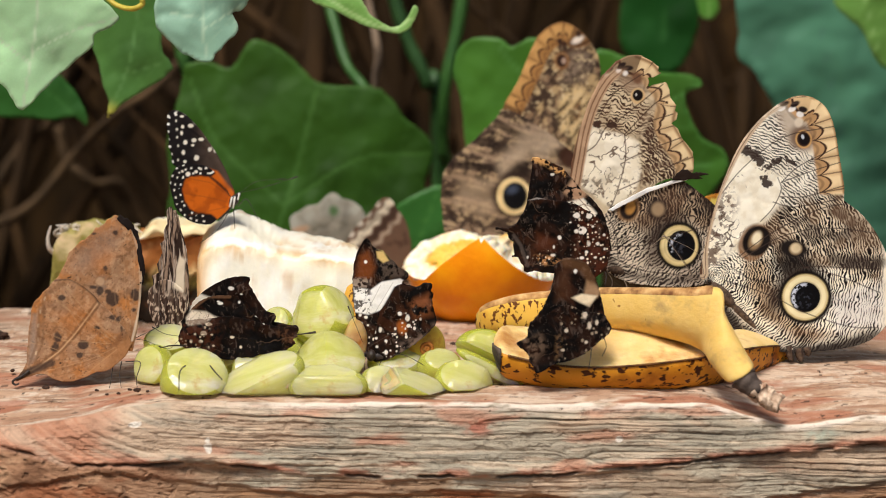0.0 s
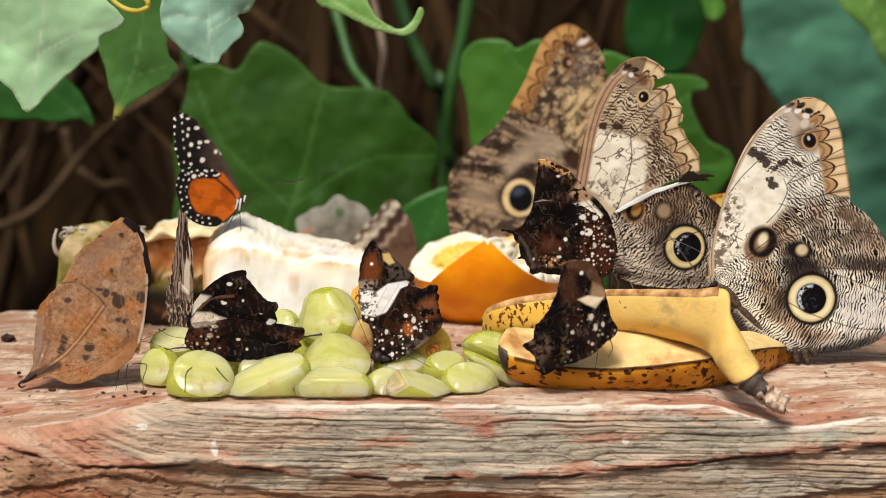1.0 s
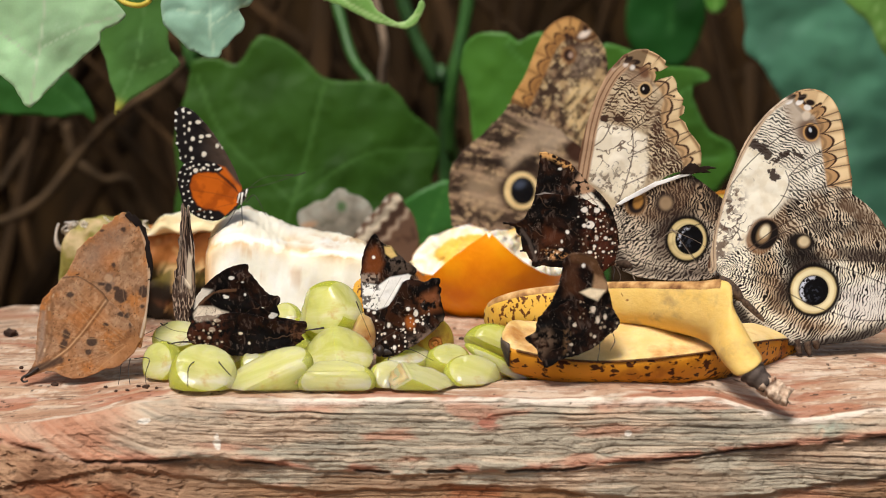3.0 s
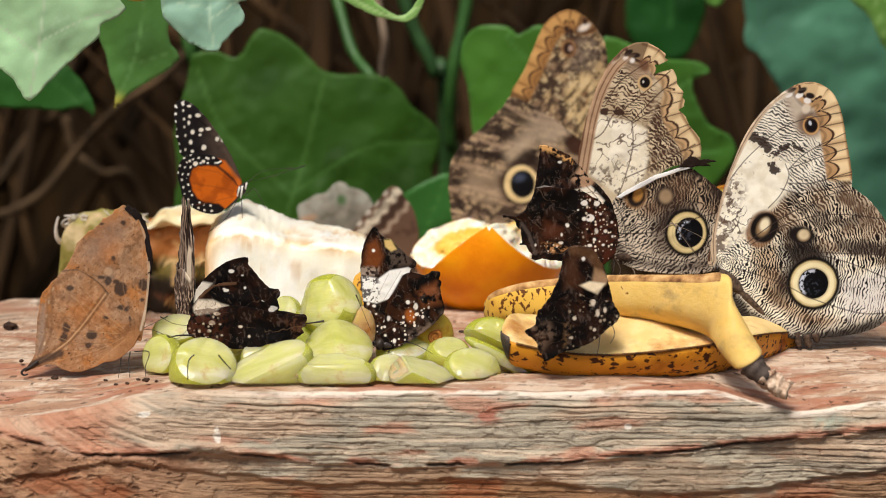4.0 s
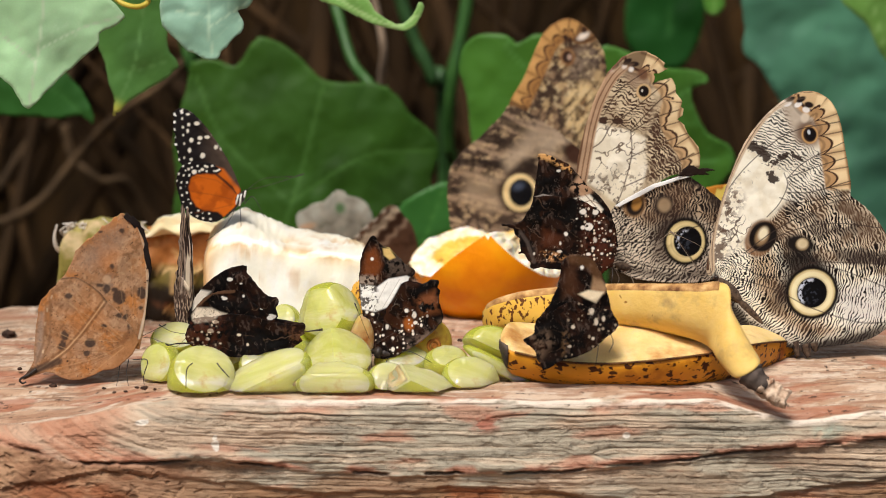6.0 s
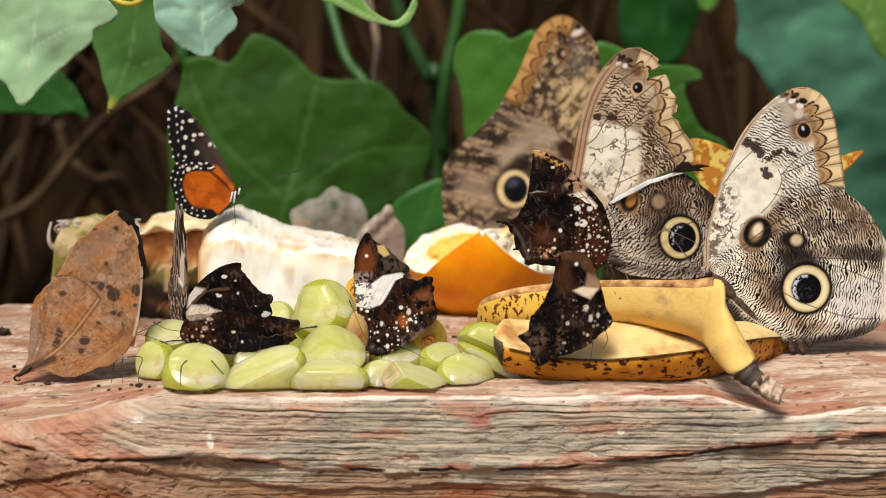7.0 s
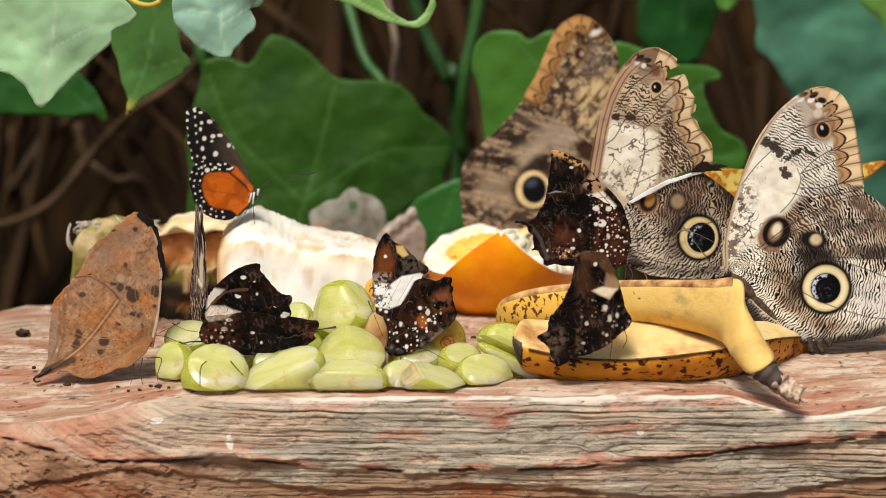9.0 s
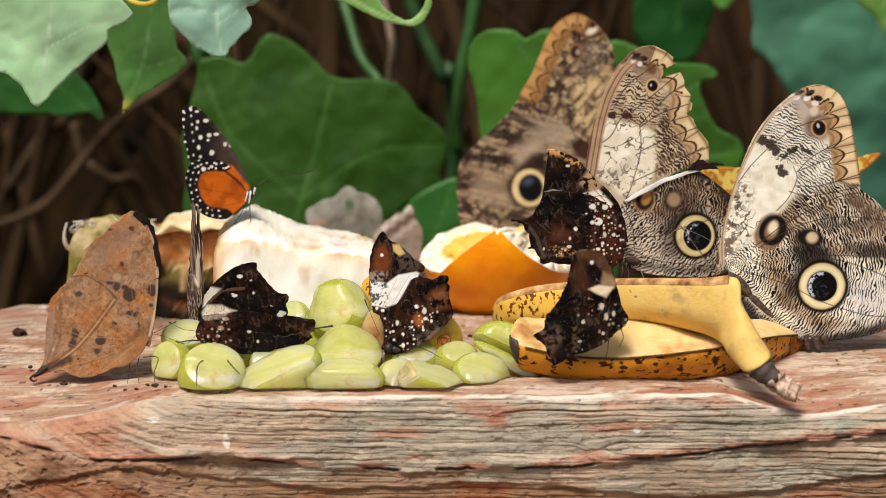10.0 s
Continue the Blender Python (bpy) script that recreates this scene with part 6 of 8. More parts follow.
def dusky(x, z, seed, warm=0.5):
    """Dark brown marbled underside, with worn pale scratches and a greyish sheen painted in."""
    c = canvas(x, INK)
    x, z = x + 3.0 * (cloud(x * 0.21 + 9, z * 0.23, seed + 21, 3) - 0.5) + 0.6 * z * 0.2, z + 3.0 * (cloud(x * 0.23, z * 0.19 + 5, seed + 22, 3) - 0.5)
    mixin(c, CHOC, warm * ramp(cloud(x * 0.16, z * 0.16, seed, 3), 0.40, 0.66))
    mixin(c, C(80, 44, 24), 0.6 * warm * ramp(cloud(x * 0.2 + 3, z * 0.2, seed + 1, 3), 0.54, 0.74))
    mixin(c, C(120, 100, 88), 0.25 * ramp(cloud(x * 1.4, z * 0.5, seed + 3, 4), 0.60, 0.74))
    mixin(c, C(9, 6, 5), 0.8 * ramp(cloud(x * 0.5, z * 0.5, seed + 6), 0.52, 0.64))
    t = np.arctan2(z, x) + 0.12 * cloud(x * 0.3, z * 0.3, seed + 8)
    mixin(c, C(112, 88, 70), 0.5 * ramp(-np.abs(np.sin(t * 8)), -0.06, -0.015) * ramp(cloud(x * 0.4, z * 0.4, seed + 9), 0.42, 0.62))
    f = cloud(x * 0.35, z * 0.35, seed + 12, 3)
    mixin(c, C(160, 142, 128), 0.3 * ramp(-np.abs(f - 0.5), -0.012, -0.004) * ramp(cloud(x * 0.5, z * 0.5, seed + 13), 0.54, 0.62))
    return c


def dots(c, x, z, spots, colour=(0.75, 0.70, 0.62)):
    for (px, pz), r, q in spots:
        rough = r * (0.9 + 0.5 * (cloud(x * 1.3, z * 1.3, int(abs(px) * 7)) - 0.5))
        d = np.hypot(x - px, (z - pz) / q)
        mixin(c, colour, ramp(rough * 0.88 - d, -0.2, 0.2))


def dusky_large():
    t = thing("dusky_butterfly", pose(0.0505, 0.0220, 1.0284), "dark brown butterfly with ragged edges and white freckles on closed wings", "butterfly", "dusky white-spotted butterflies")
    bend = lambda x, z: 0.002 * (x + 12) ** 2

    def fore(x, z):
        c = dusky(x, z, 201)
        tipd, _ = away(x, z, [(-20.2, 34.2), (-15.5, 33.1), (-10.9, 29.7)])
        mixin(c, C(206, 156, 96), ramp(-tipd, -2.2, -0.6) * ramp(cloud(x * 1.2, z * 1.2, 203), 0.48, 0.58))
        mottle = patch(x, z, [(-10.8, 23.6), (-7.7, 27.9), (-2.9, 23.6), (-6.0, 20.1)], 1.0)
        mixin(c, C(176, 140, 110), mottle * ramp(cloud(x * 1.1, z * 1.1, 207), 0.42, 0.54))
        band = patch(x, z, [(-9.4, 20.4), (-4.6, 21.7), (-0.4, 17.1), (-2.1, 15.4), (-4.9, 17.1)], 0.5)
        mixin(c, C(236, 226, 206), band * ramp(cloud(x * 0.8, z * 0.8, 205), 0.30, 0.38))
        for pts in ([(-8.4, 21.0), (-4.2, 17.5)], [(-6.0, 21.7), (-2.8, 18.2)], [(-7.7, 18.9), (-4.2, 19.9), (-1.8, 18.9)]):
            line(c, x, z, pts, 0.2, C(112, 84, 64), 0.8)
        mixin(c, C(180, 168, 158), 0.6 * ramp(-away(x, z, [(-24.1, 20.0), (-18.9, 21.7), (-11.2, 20.1), (-7.7, 18.2)])[0], -0.4, -0.1))
        dots(c, x, z, [((-14.1, 29.0), 0.8, 0.7), ((-15.8, 18.9), 0.4, 0.7)])
        return c

    def hind(x, z):
        c = dusky(x, z, 211)
        warm = ramp(x, -9.4, -4.2)
        mixin(c, C(78, 36, 20), warm * 0.6 * ramp(cloud(x * 0.7, z * 0.7, 213), 0.4, 0.58))
        area(c, x, z, [(-18.9, 11.4), (-12.8, 8.8), (-12.8, 5.3), (-18.9, 5.3)], C(84, 44, 24), 1.2, 0.6)
        dots(c, x, z, [((-6.6, 16.4), 1.25, 0.9), ((-2.8, 16.3), 1.1, 0.9), ((-4.7, 11.9), 1.5, 1.0), ((-6.6, 11.6), 0.8, 1.0), ((-11.8, 9.6), 0.75, 1.1), ((-2.8, 7.7), 0.7, 1.5), ((-0.0, 7.7), 0.75, 1.0), ((-1.4, 9.1), 0.4, 1.0), ((-3.5, 5.1), 0.65, 0.9), ((-13.7, 4.2), 1.0, 0.6),
                       ((-4.8, 3.3), 0.9, 0.7), ((-13.5, 6.7), 0.4, 1.5), ((1.9, 10.5), 0.5, 1.0), ((-0.7, 3.5), 0.6, 0.8), ((2.1, 6.1), 0.4, 1.2), ((4.2, 5.2), 0.4, 1.2), ((-21.5, 3.5), 0.4, 1.4), ((-8.5, 14.3), 0.4, 0.7), ((-1.6, 13.1), 0.45, 1.0)])
        spot(c, x, z, (-5.4, 12.1), 0.5, 0.4, C(40, 26, 18), 0, 0.4)
        fine = freckles(x, z, 1.3, 217, 0.5, 0.3)
        mixin(c, C(222, 206, 184), fine * np.maximum(warm, patch(x, z, [(-19.7, 3.5), (-12.8, 7.0), (-11.1, 1.8), (-18.0, 0.9)], 1.0)))
        mixin(c, C(206, 150, 96), 0.7 * patch(x, z, [(-19.4, 3.9), (-14.5, 3.9), (-11.1, 2.1), (-16.3, 1.1)], 0.8) * ramp(cloud(x * 1.3, z * 1.3, 219), 0.46, 0.58))
        mixin(c, C(96, 84, 76), 0.5 * ramp(-away(x, z, [(-25.8, 10.2), (-23.6, 7.0), (-21.5, 0.9)])[0], -0.9, -0.2))
        return c

    pair(t, "forewing", [(-20.1, 34.1), (-18.1, 34.0), (-14.1, 32.4), (-11.1, 31.0), (-8.0, 27.6), (-4.9, 24.1), (-1.0, 20.6), (1.6, 17.1), (3.5, 11.4), (4.3, 5.3), (-2.6, 5.3), (-13.1, 12.2), (-21.8, 20.6), (-21.4, 22.7), (-20.8, 27.9), (-20.1, 31.7), (-20.5, 33.1)], 0.16, fore, M_dark_wing, 0.5, bend, smooth=1)
    pair(t, "hindwing", [(-21.8, 21.0), (-17.5, 21.5), (-11.4, 21.0), (-6.2, 19.6), (-0.1, 16.1), (3.0, 10.5), (3.9, 4.4), (2.6, -0.4), (-0.8, -2.8), (-6.1, -2.1), (-10.9, -1.1), (-14.7, -1.4), (-17.3, -1.1), (-19.6, -0.7), (-21.7, -1.4), (-22.7, -0.7), (-22.4, 0.7), (-23.4, 1.4), (-24.3, 3.5), (-26.5, 3.5), (-25.5, 4.2), (-25.9, 6.0), (-25.9, 8.1), (-27.3, 9.4), (-28.0, 11.2), (-30.0, 11.9), (-31.4, 11.9), (-31.6, 12.6), (-27.8, 12.2), (-25.2, 13.6), (-24.2, 15.0), (-23.1, 16.8), (-22.1, 18.9)], 0.16, hind, M_dark_wing, 0.0, bend, smooth=1)
    insect(t, (1.9, 3.2), (-9.5, 0.7), 1.2, 2.0, fur=M_leg, legs=[((1.7, 0.0), (2.6, -1.8, -1.0), (2.0, -5.3, -3.0)), ((-0.9, -1.4), (-1.5, -3.5, -2.0), (-0.8, -5.3, -4.0))], feelers=[((4.3, 3.9), (9.5, 3.2, -3), (12.1, 5.3, -3))])


def dusky_on_banana():
    t = thing("dusky_butterfly", pose(0.0462, -0.0340, 1.0171), "dark butterfly with a cream wing patch perched on the banana flesh", "butterfly", "dusky white-spotted butterflies")
    bend = lambda x, z: 0.003 * (x + 8) ** 2

    def fore(x, z):
        c = dusky(x, z, 231, 0.6)
        area(c, x, z, [(-2.4, 16.3), (-0.3, 15.6), (1.7, 13.0), (0.7, 11.1), (-3.1, 12.1)], C(176, 140, 104), 0.6, 0.8)
        area(c, x, z, [(-6.7, 11.1), (-3.8, 12.2), (0.7, 11.7), (-1.5, 8.5), (-4.4, 9.8)], C(236, 216, 180), 0.4)
        mixin(c, C(110, 76, 48), 0.55 * ramp(-away(x, z, [(-8.3, 21.2), (-3.2, 19.9), (-0.9, 16.3)])[0], -2.2, -0.6))
        mixin(c, C(74, 46, 28), 0.7 * patch(x, z, [(-10.4, 17.9), (-7.7, 20.4), (-7.2, 11.4), (-11.2, 9.8)], 1.5))
        dots(c, x, z, [((-5.6, 18.7), 0.7, 1.0)])
        return c

    def hind(x, z):
        c = dusky(x, z, 241, 0.4)
        dots(c, x, z, [((-2.8, 6.2), 0.85, 1.7), ((-8.1, 1.6), 0.75, 1.0), ((-1.5, 3.1), 0.7, 1.8), ((0.6, 4.0), 0.55, 1.7), ((-9.0, -4.0), 0.7, 0.8), ((-2.4, -1.7), 0.6, 1.0), ((-0.7, 8.1), 0.55, 1.0), ((-4.2, 8.8), 0.7, 0.8), ((1.1, 8.5), 0.4, 1.4), ((-13.6, 8.2), 0.7, 0.6)], C(206, 190, 168))
        mixin(c, C(170, 150, 126), 0.7 * freckles(x, z, 1.5, 243, 0.4, 0.3) * ramp(x, -11.1, -8.7))
        mixin(c, C(128, 104, 84), 0.5 * patch(x, z, [(-22.4, -1.6), (-15.2, 0.8), (-13.5, -3.3), (-17.6, -8.2), (-20.0, -7.4)], 1.2) * ramp(cloud(x * 0.7, z * 0.7, 245), 0.38, 0.58))
        mixin(c, C(120, 90, 60), 0.6 * patch(x, z, [(-11.1, -0.0), (-9.2, 0.8), (-9.5, -4.9), (-11.1, -6.9)], 0.8) * ramp(cloud(x * 1.2, z * 1.2, 247), 0.44, 0.56))
        return c

    pair(t, "forewing", [(-11.4, 19.6), (-10.2, 21.2), (-8.2, 22.2), (-5.0, 21.9), (-2.6, 20.9), (-0.8, 18.3), (0.8, 14.7), (1.8, 11.1), (2.8, 6.5), (3.9, 2.5), (-3.2, 1.6), (-9.7, 6.5), (-15.4, 4.9), (-18.6, 0.0), (-18.1, 3.3), (-15.4, 6.9), (-13.0, 11.4), (-11.7, 16.3)], 0.16, fore, M_dark_wing, 0.5, bend)
    pair(t, "hindwing", [(2.8, 6.2), (3.5, 4.9), (4.8, 2.9), (4.2, 0.7), (1.6, -1.3), (-1.6, -4.3), (-6.4, -6.9), (-11.2, -8.2), (-15.3, -10.5), (-16.7, -10.8), (-17.4, -8.9), (-18.5, -7.5), (-19.0, -5.2), (-21.0, -3.6), (-22.3, -2.3), (-20.3, -1.3), (-19.0, 0.0), (-18.4, 3.6), (-13.8, 6.2), (-9.7, 8.8), (-6.5, 8.8), (-3.9, 7.2), (-0.1, 6.9)], 0.16, hind, M_dark_wing, 0.0, bend, smooth=2)
    insect(t, (1.9, 2.0), (-6.4, -3.6), 1.2, 1.9, fur=M_leg, legs=[((2.6, 0.0), (3.3, -2.6, -1.5), (2.0, -5.2, -3.0)), ((-0.6, -2.6), (-1.2, -5.2, -3.0), (-1.9, -8.9, -4.0))])


def dusky_banded():
    t = thing("dusky_butterfly", pose(-0.0158, -0.0060, 1.0054), "dark butterfly with a broad white wing band standing on grapes", "butterfly", "dusky white-spotted butterflies")
    bend = lambda x, z: 0.004 * (x - 6) ** 2

    def fore(x, z):
        c = dusky(x, z, 251, 0.6)
        area(c, x, z, [(-6.0, 30.7), (-3.3, 32.3), (-1.3, 27.3), (-2.7, 23.0), (-7.2, 23.9)], C(124, 66, 30), 1.2, 0.8)
        mixin(c, C(104, 88, 76), 0.6 * patch(x, z, [(-1.3, 30.6), (5.4, 28.9), (7.8, 24.7), (0.3, 23.9)], 1.2) * ramp(cloud(x * 0.8, z * 0.8, 252), 0.4, 0.6))
        area(c, x, z, [(-7.7, 21.2), (-2.7, 20.5), (0.6, 22.9), (6.0, 23.9), (8.3, 22.7), (4.3, 21.5), (2.3, 17.8), (0.3, 14.4), (-3.4, 13.0), (-7.4, 13.7)], C(246, 242, 234), 0.35)
        speck = patch(x, z, [(-8.4, 23.9), (-2.7, 23.9), (-2.4, 12.9), (-7.5, 12.9)], 0.8)
        mixin(c, C(186, 166, 148), 0.7 * speck * ramp(cloud(x * 1.0, z * 1.0, 253), 0.40, 0.52) * ramp(z, 20.5, 21.9))
        mixin(c, C(48, 36, 31), 0.9 * speck * ramp(cloud(x * 1.3, z * 1.3, 255, 3), 0.55, 0.61))
        for pts in ([(-6.4, 13.4), (-3.4, 19.7)], [(-4.1, 13.2), (0.3, 21.9)], [(-1.4, 13.7), (4.0, 22.9)]):
            line(c, x, z, pts, 0.13, C(150, 136, 124), 0.5)
        area(c, x, z, [(-1.0, 32.0), (1.0, 32.0), (2.7, 29.3), (1.0, 28.6), (-0.7, 30.0)], C(212, 180, 112), 0.35)
        dots(c, x, z, [((-4.2, 28.8), 0.6, 1.0), ((-5.8, 12.9), 0.6, 1.0), ((-4.1, 12.2), 0.7, 0.8), ((-5.5, 10.3), 0.7, 0.9), ((-3.5, 9.8), 0.4, 1.0)], C(236, 228, 214))
        mixin(c, C(226, 210, 188), freckles(x, z, 1.3, 257, 0.65, 0.32) * ramp(-z, -9.5, -6.1))
        line(c, x, z, [(-4.6, 34.9), (-7.7, 29.0), (-8.4, 20.5), (-7.5, 12.0), (-5.7, 5.2)], 0.3, C(20, 16, 14))
        return c

    def hind(x, z):
        c = dusky(x, z, 261, 0.7)
        spot(c, x, z, (6.6, 9.4), 1.4, 2.0, C(168, 92, 36), 0.2, 0.5)
        mixin(c, C(132, 78, 46), 0.8 * patch(x, z, [(8.6, 17.1), (14.5, 19.6), (15.7, 12.8), (10.3, 12.0)], 1.4) * ramp(cloud(x * 0.5, z * 0.5, 264), 0.36, 0.58))
        dots(c, x, z, [((6.0, 13.5), 0.85, 0.9), ((8.3, 12.2), 0.8, 1.5), ((8.6, 9.8), 0.85, 0.8), ((0.2, 8.6), 0.6, 1.6), ((-1.4, 7.8), 0.4, 1.2), ((1.9, 5.2), 0.6, 1.0), ((4.4, 7.2), 0.4, 1.0), ((-0.8, 3.5), 0.5, 1.0), ((10.0, 11.0), 0.4, 1.0), ((1.9, 1.8), 0.6, 1.4)], C(240, 232, 220))
        speck = freckles(x, z, 1.4, 263, 0.6, 0.34) * ramp(-away(x, z, [(-3.2, 3.5), (2.7, 3.5), (9.5, 11.1)])[0], -4.0, -2.0)
        mixin(c, C(230, 218, 204), speck)
        mixin(c, C(132, 110, 96), 0.75 * ramp(cloud(x * 0.5, z * 0.5, 265), 0.35, 0.6) * patch(x, z, [(5.2, 3.5), (12.0, 8.6), (16.2, 10.3), (13.6, 5.2), (5.2, 0.1)], 1.6))
        return c

    pair(t, "forewing", [(-3.9, 35.8), (-2.6, 34.2), (-1.2, 32.6), (0.8, 32.1), (2.9, 29.7), (4.4, 28.5), (5.8, 26.8), (8.1, 25.5), (8.4, 24.1), (6.8, 23.1), (6.1, 20.7), (3.7, 15.3), (4.2, 6.8), (2.5, 0.9), (-3.7, 1.7), (-5.8, 7.7), (-7.5, 14.5), (-8.1, 20.4), (-7.9, 25.8), (-7.1, 30.5), (-5.4, 33.9)], 0.15, fore, M_dark_wing, 0.5, bend, smooth=2)
    pair(t, "hindwing", [(0.0, 14.0), (2.6, 17.0), (4.1, 20.7), (6.4, 22.4), (10.9, 21.1), (13.1, 22.4), (15.1, 22.4), (15.6, 21.4), (15.0, 20.1), (16.1, 19.4), (15.5, 17.3), (16.0, 14.5), (16.8, 11.9), (16.5, 9.9), (13.4, 6.8), (10.1, 4.1), (6.7, 2.0), (3.4, 0.0), (-0.0, -1.0), (-2.4, -0.3), (-1.7, 5.1)], 0.15, hind, M_dark_wing, 0.0, bend, smooth=2)
    insect(t, (-3.7, 1.0), (2.4, 0.0), 1.7, 0.6, fur=M_leg, legs=[((-2.4, 0.3), (-4.4, 0.0, -2.0), (-4.4, -3.1, -3.0)), ((3.4, 0.7), (7.1, 1.7, -3.0), (13.4, -1.4, -4.0)), ((0.7, -0.3), (-0.0, -1.7, -2.0), (0.3, -3.4, -3.0))], feelers=[((-4.4, 3.1), (-6.3, 8.5, -2.0), (-9.3, 16.2, -3.0)), ((-3.0, 3.4), (1.7, 6.8, -2.0), (5.1, 8.9, -3.0))])


def dusky_spread():
    """The one with its forewings raised behind its hindwing; the raised wing is keyed below."""
    t = thing("dusky_butterfly", pose(-0.0729, -0.0130, 1.0134), "blackish butterfly with cream-based wings half raised, standing on grapes", "butterfly", "dusky white-spotted butterflies")
    bend = lambda x, z: 0.002 * (x - 12) ** 2

    def back(x, z):
        c = dusky(x, z, 271, 0.3)
        area(c, x, z, [(0.5, 10.4), (2.2, 12.4), (5.5, 11.9), (1.4, 7.0), (0.1, 6.2)], C(226, 216, 198), 0.5)
        dots(c, x, z, [((11.2, 15.5), 1.0, 0.65), ((14.4, 14.2), 0.5, 0.6), ((23.3, 4.3), 1.6, 0.6)])
        return c

    def fore(x, z):
        c = dusky(x, z, 281, 0.7)
        pale = patch(x, z, [(0.0, 5.0), (1.4, 7.3), (5.7, 7.2), (8.0, 6.1), (10.3, 5.5), (6.0, 4.3), (0.2, 3.5)], 0.5)
        mixin(c, C(222, 206, 182), pale)
        mixin(c, C(110, 88, 72), 0.8 * pale * ramp(-np.abs(cloud(x * 0.9, z * 0.9, 283) - 0.5), -0.03, -0.01))
        mixin(c, C(128, 92, 66), 0.5 * ramp(-away(x, z, [(1.4, 7.7), (6.1, 11.7), (12.4, 12.2)])[0], -0.7, -0.2))
        dots(c, x, z, [((9.7, 10.0), 0.95, 0.6), ((15.2, 10.7), 0.4, 1.2), ((9.1, 10.5), 0.5, 0.6), ((20.7, 7.0), 0.8, 0.4), ((23.1, 4.3), 1.2, 0.7)])
        return c

    def hind(x, z):
        c = dusky(x, z, 291, 0.3)
        area(c, x, z, [(0.2, 4.3), (2.7, 5.0), (8.0, 5.3), (6.0, 3.6), (1.0, 3.0)], C(206, 190, 168), 0.6, 0.9)
        dots(c, x, z, [((5.5, 0.6), 1.35, 0.6), ((7.0, 3.3), 1.2, 0.6), ((13.9, -0.6), 0.7, 0.7), ((4.6, -1.8), 0.75, 0.8), ((1.8, -1.8), 0.5, 1.3), ((7.9, 0.2), 0.5, 0.8), ((5.2, -4.5), 0.7, 0.7), ((16.4, -3.5), 0.5, 1.0), ((3.0, 0.3), 0.4, 1.0), ((0.1, -2.8), 0.5, 0.8), ((-1.1, -1.1), 0.4, 0.8), ((8.4, -3.1), 0.4, 0.8), ((3.6, -3.8), 0.4, 0.8)], C(216, 198, 172))
        mixin(c, C(196, 176, 150), 0.8 * freckles(x, z, 1.3, 294, 0.4, 0.26) * ramp(-x, -8.9, -6.0))
        mixin(c, C(78, 40, 24), 0.6 * ramp(-x, -12.6, -6.0) * ramp(cloud(x, z, 293), 0.4, 0.6))
        mixin(c, C(112, 74, 50), 0.5 * ramp(-away(x, z, [(29.2, 1.0), (31.7, -2.3)])[0], -3, -1) * ramp(cloud(x, z, 296), 0.4, 0.6))
        return c

    far = sheet("forewing", [(-1.1, 3.0), (0.1, 8.4), (2.3, 12.1), (5.2, 15.1), (9.4, 18.1), (13.5, 19.5), (16.2, 19.5), (16.1, 17.5), (17.6, 15.8), (19.6, 13.1), (22.5, 10.4), (25.0, 10.1), (25.5, 8.4), (24.5, 7.1), (25.1, 5.4), (24.8, 3.7), (20.8, 3.7), (12.5, 4.7)], 0.16, back, M_dark_wing, t, bend, 0.06, 2, 3.0)
    near = sheet("forewing", [(-1.1, 2.5), (0.6, 6.7), (3.6, 10.1), (7.6, 12.1), (12.6, 12.6), (15.2, 11.8), (17.9, 8.8), (20.8, 6.7), (23.8, 4.0), (25.8, 2.4), (20.8, 0.7), (9.2, 1.0)], 0.16, fore, M_dark_wing, t, bend, 0.06, 3, 1.2)
    hindw = sheet("hindwing", [(-1.5, 0.8), (0.6, 4.4), (5.9, 4.7), (11.7, 5.7), (17.5, 5.1), (24.1, 3.0), (29.1, 2.4), (32.4, 2.7), (33.2, 1.7), (32.1, 1.0), (33.2, -0.3), (31.7, -1.3), (32.7, -2.4), (30.7, -3.7), (27.7, -6.4), (26.7, -7.1), (25.4, -5.7), (22.4, -5.7), (17.4, -7.1), (10.7, -7.1), (4.1, -6.1), (-0.1, -4.0), (-1.9, -1.7)], 0.16, hind, M_dark_wing, t, lambda x, z: 0.002 * (x - 12) ** 2 + 0.03 * z, 0.06, 2, 0.0)
    sheet("hindwing", [(-0.5, 0.8), (5.9, 4.0), (17.5, 4.7), (29.1, 2.7), (33.2, 1.7), (30.7, -2.7), (22.4, -5.1), (9.1, -5.4), (0.8, -2.7)], 0.6, hind, M_dark_wing, t, bend, 0.06, 3, 4.0)
    insect(t, (-0.5, -1.0), (12.4, -2.7), 1.6, 2.0, fur=M_leg, leg_r=0.26, legs=[((3.3, -4.4, -4.0), (2.5, -5.6, -14.0), (1.0, -6.0, -25.0), (0.8, -11.3, -27.0)), ((6.6, -4.4, -4.0), (8.1, -5.6, -14.0), (10.9, -6.4, -24.0), (13.1, -8.3, -26.0)), ((0.5, -2.4, -4.0), (-3.2, -1.7, -8.0), (-6.3, -2.0, -10.0))], feelers=[((-1.8, -0.3, 0), (-5.8, 0.7, -1.5), (-9.4, 2.9, -2.5)), ((-1.9, -1.7, 0), (-4.5, -3.7, -2.0), (-7.5, -2.7, -3.0))])
    bm = bmesh.new()
    tube(bm, [Vector((p[0], 2.0, p[1])) / 1000 for p in ((31.6, -0.3), (34.9, 0.2), (37.1, 0.5), (38.4, 0.7))], 0.00015, 0.0004, 6, 3)
    part("tail", bm, M_leg, t)
    return far, near


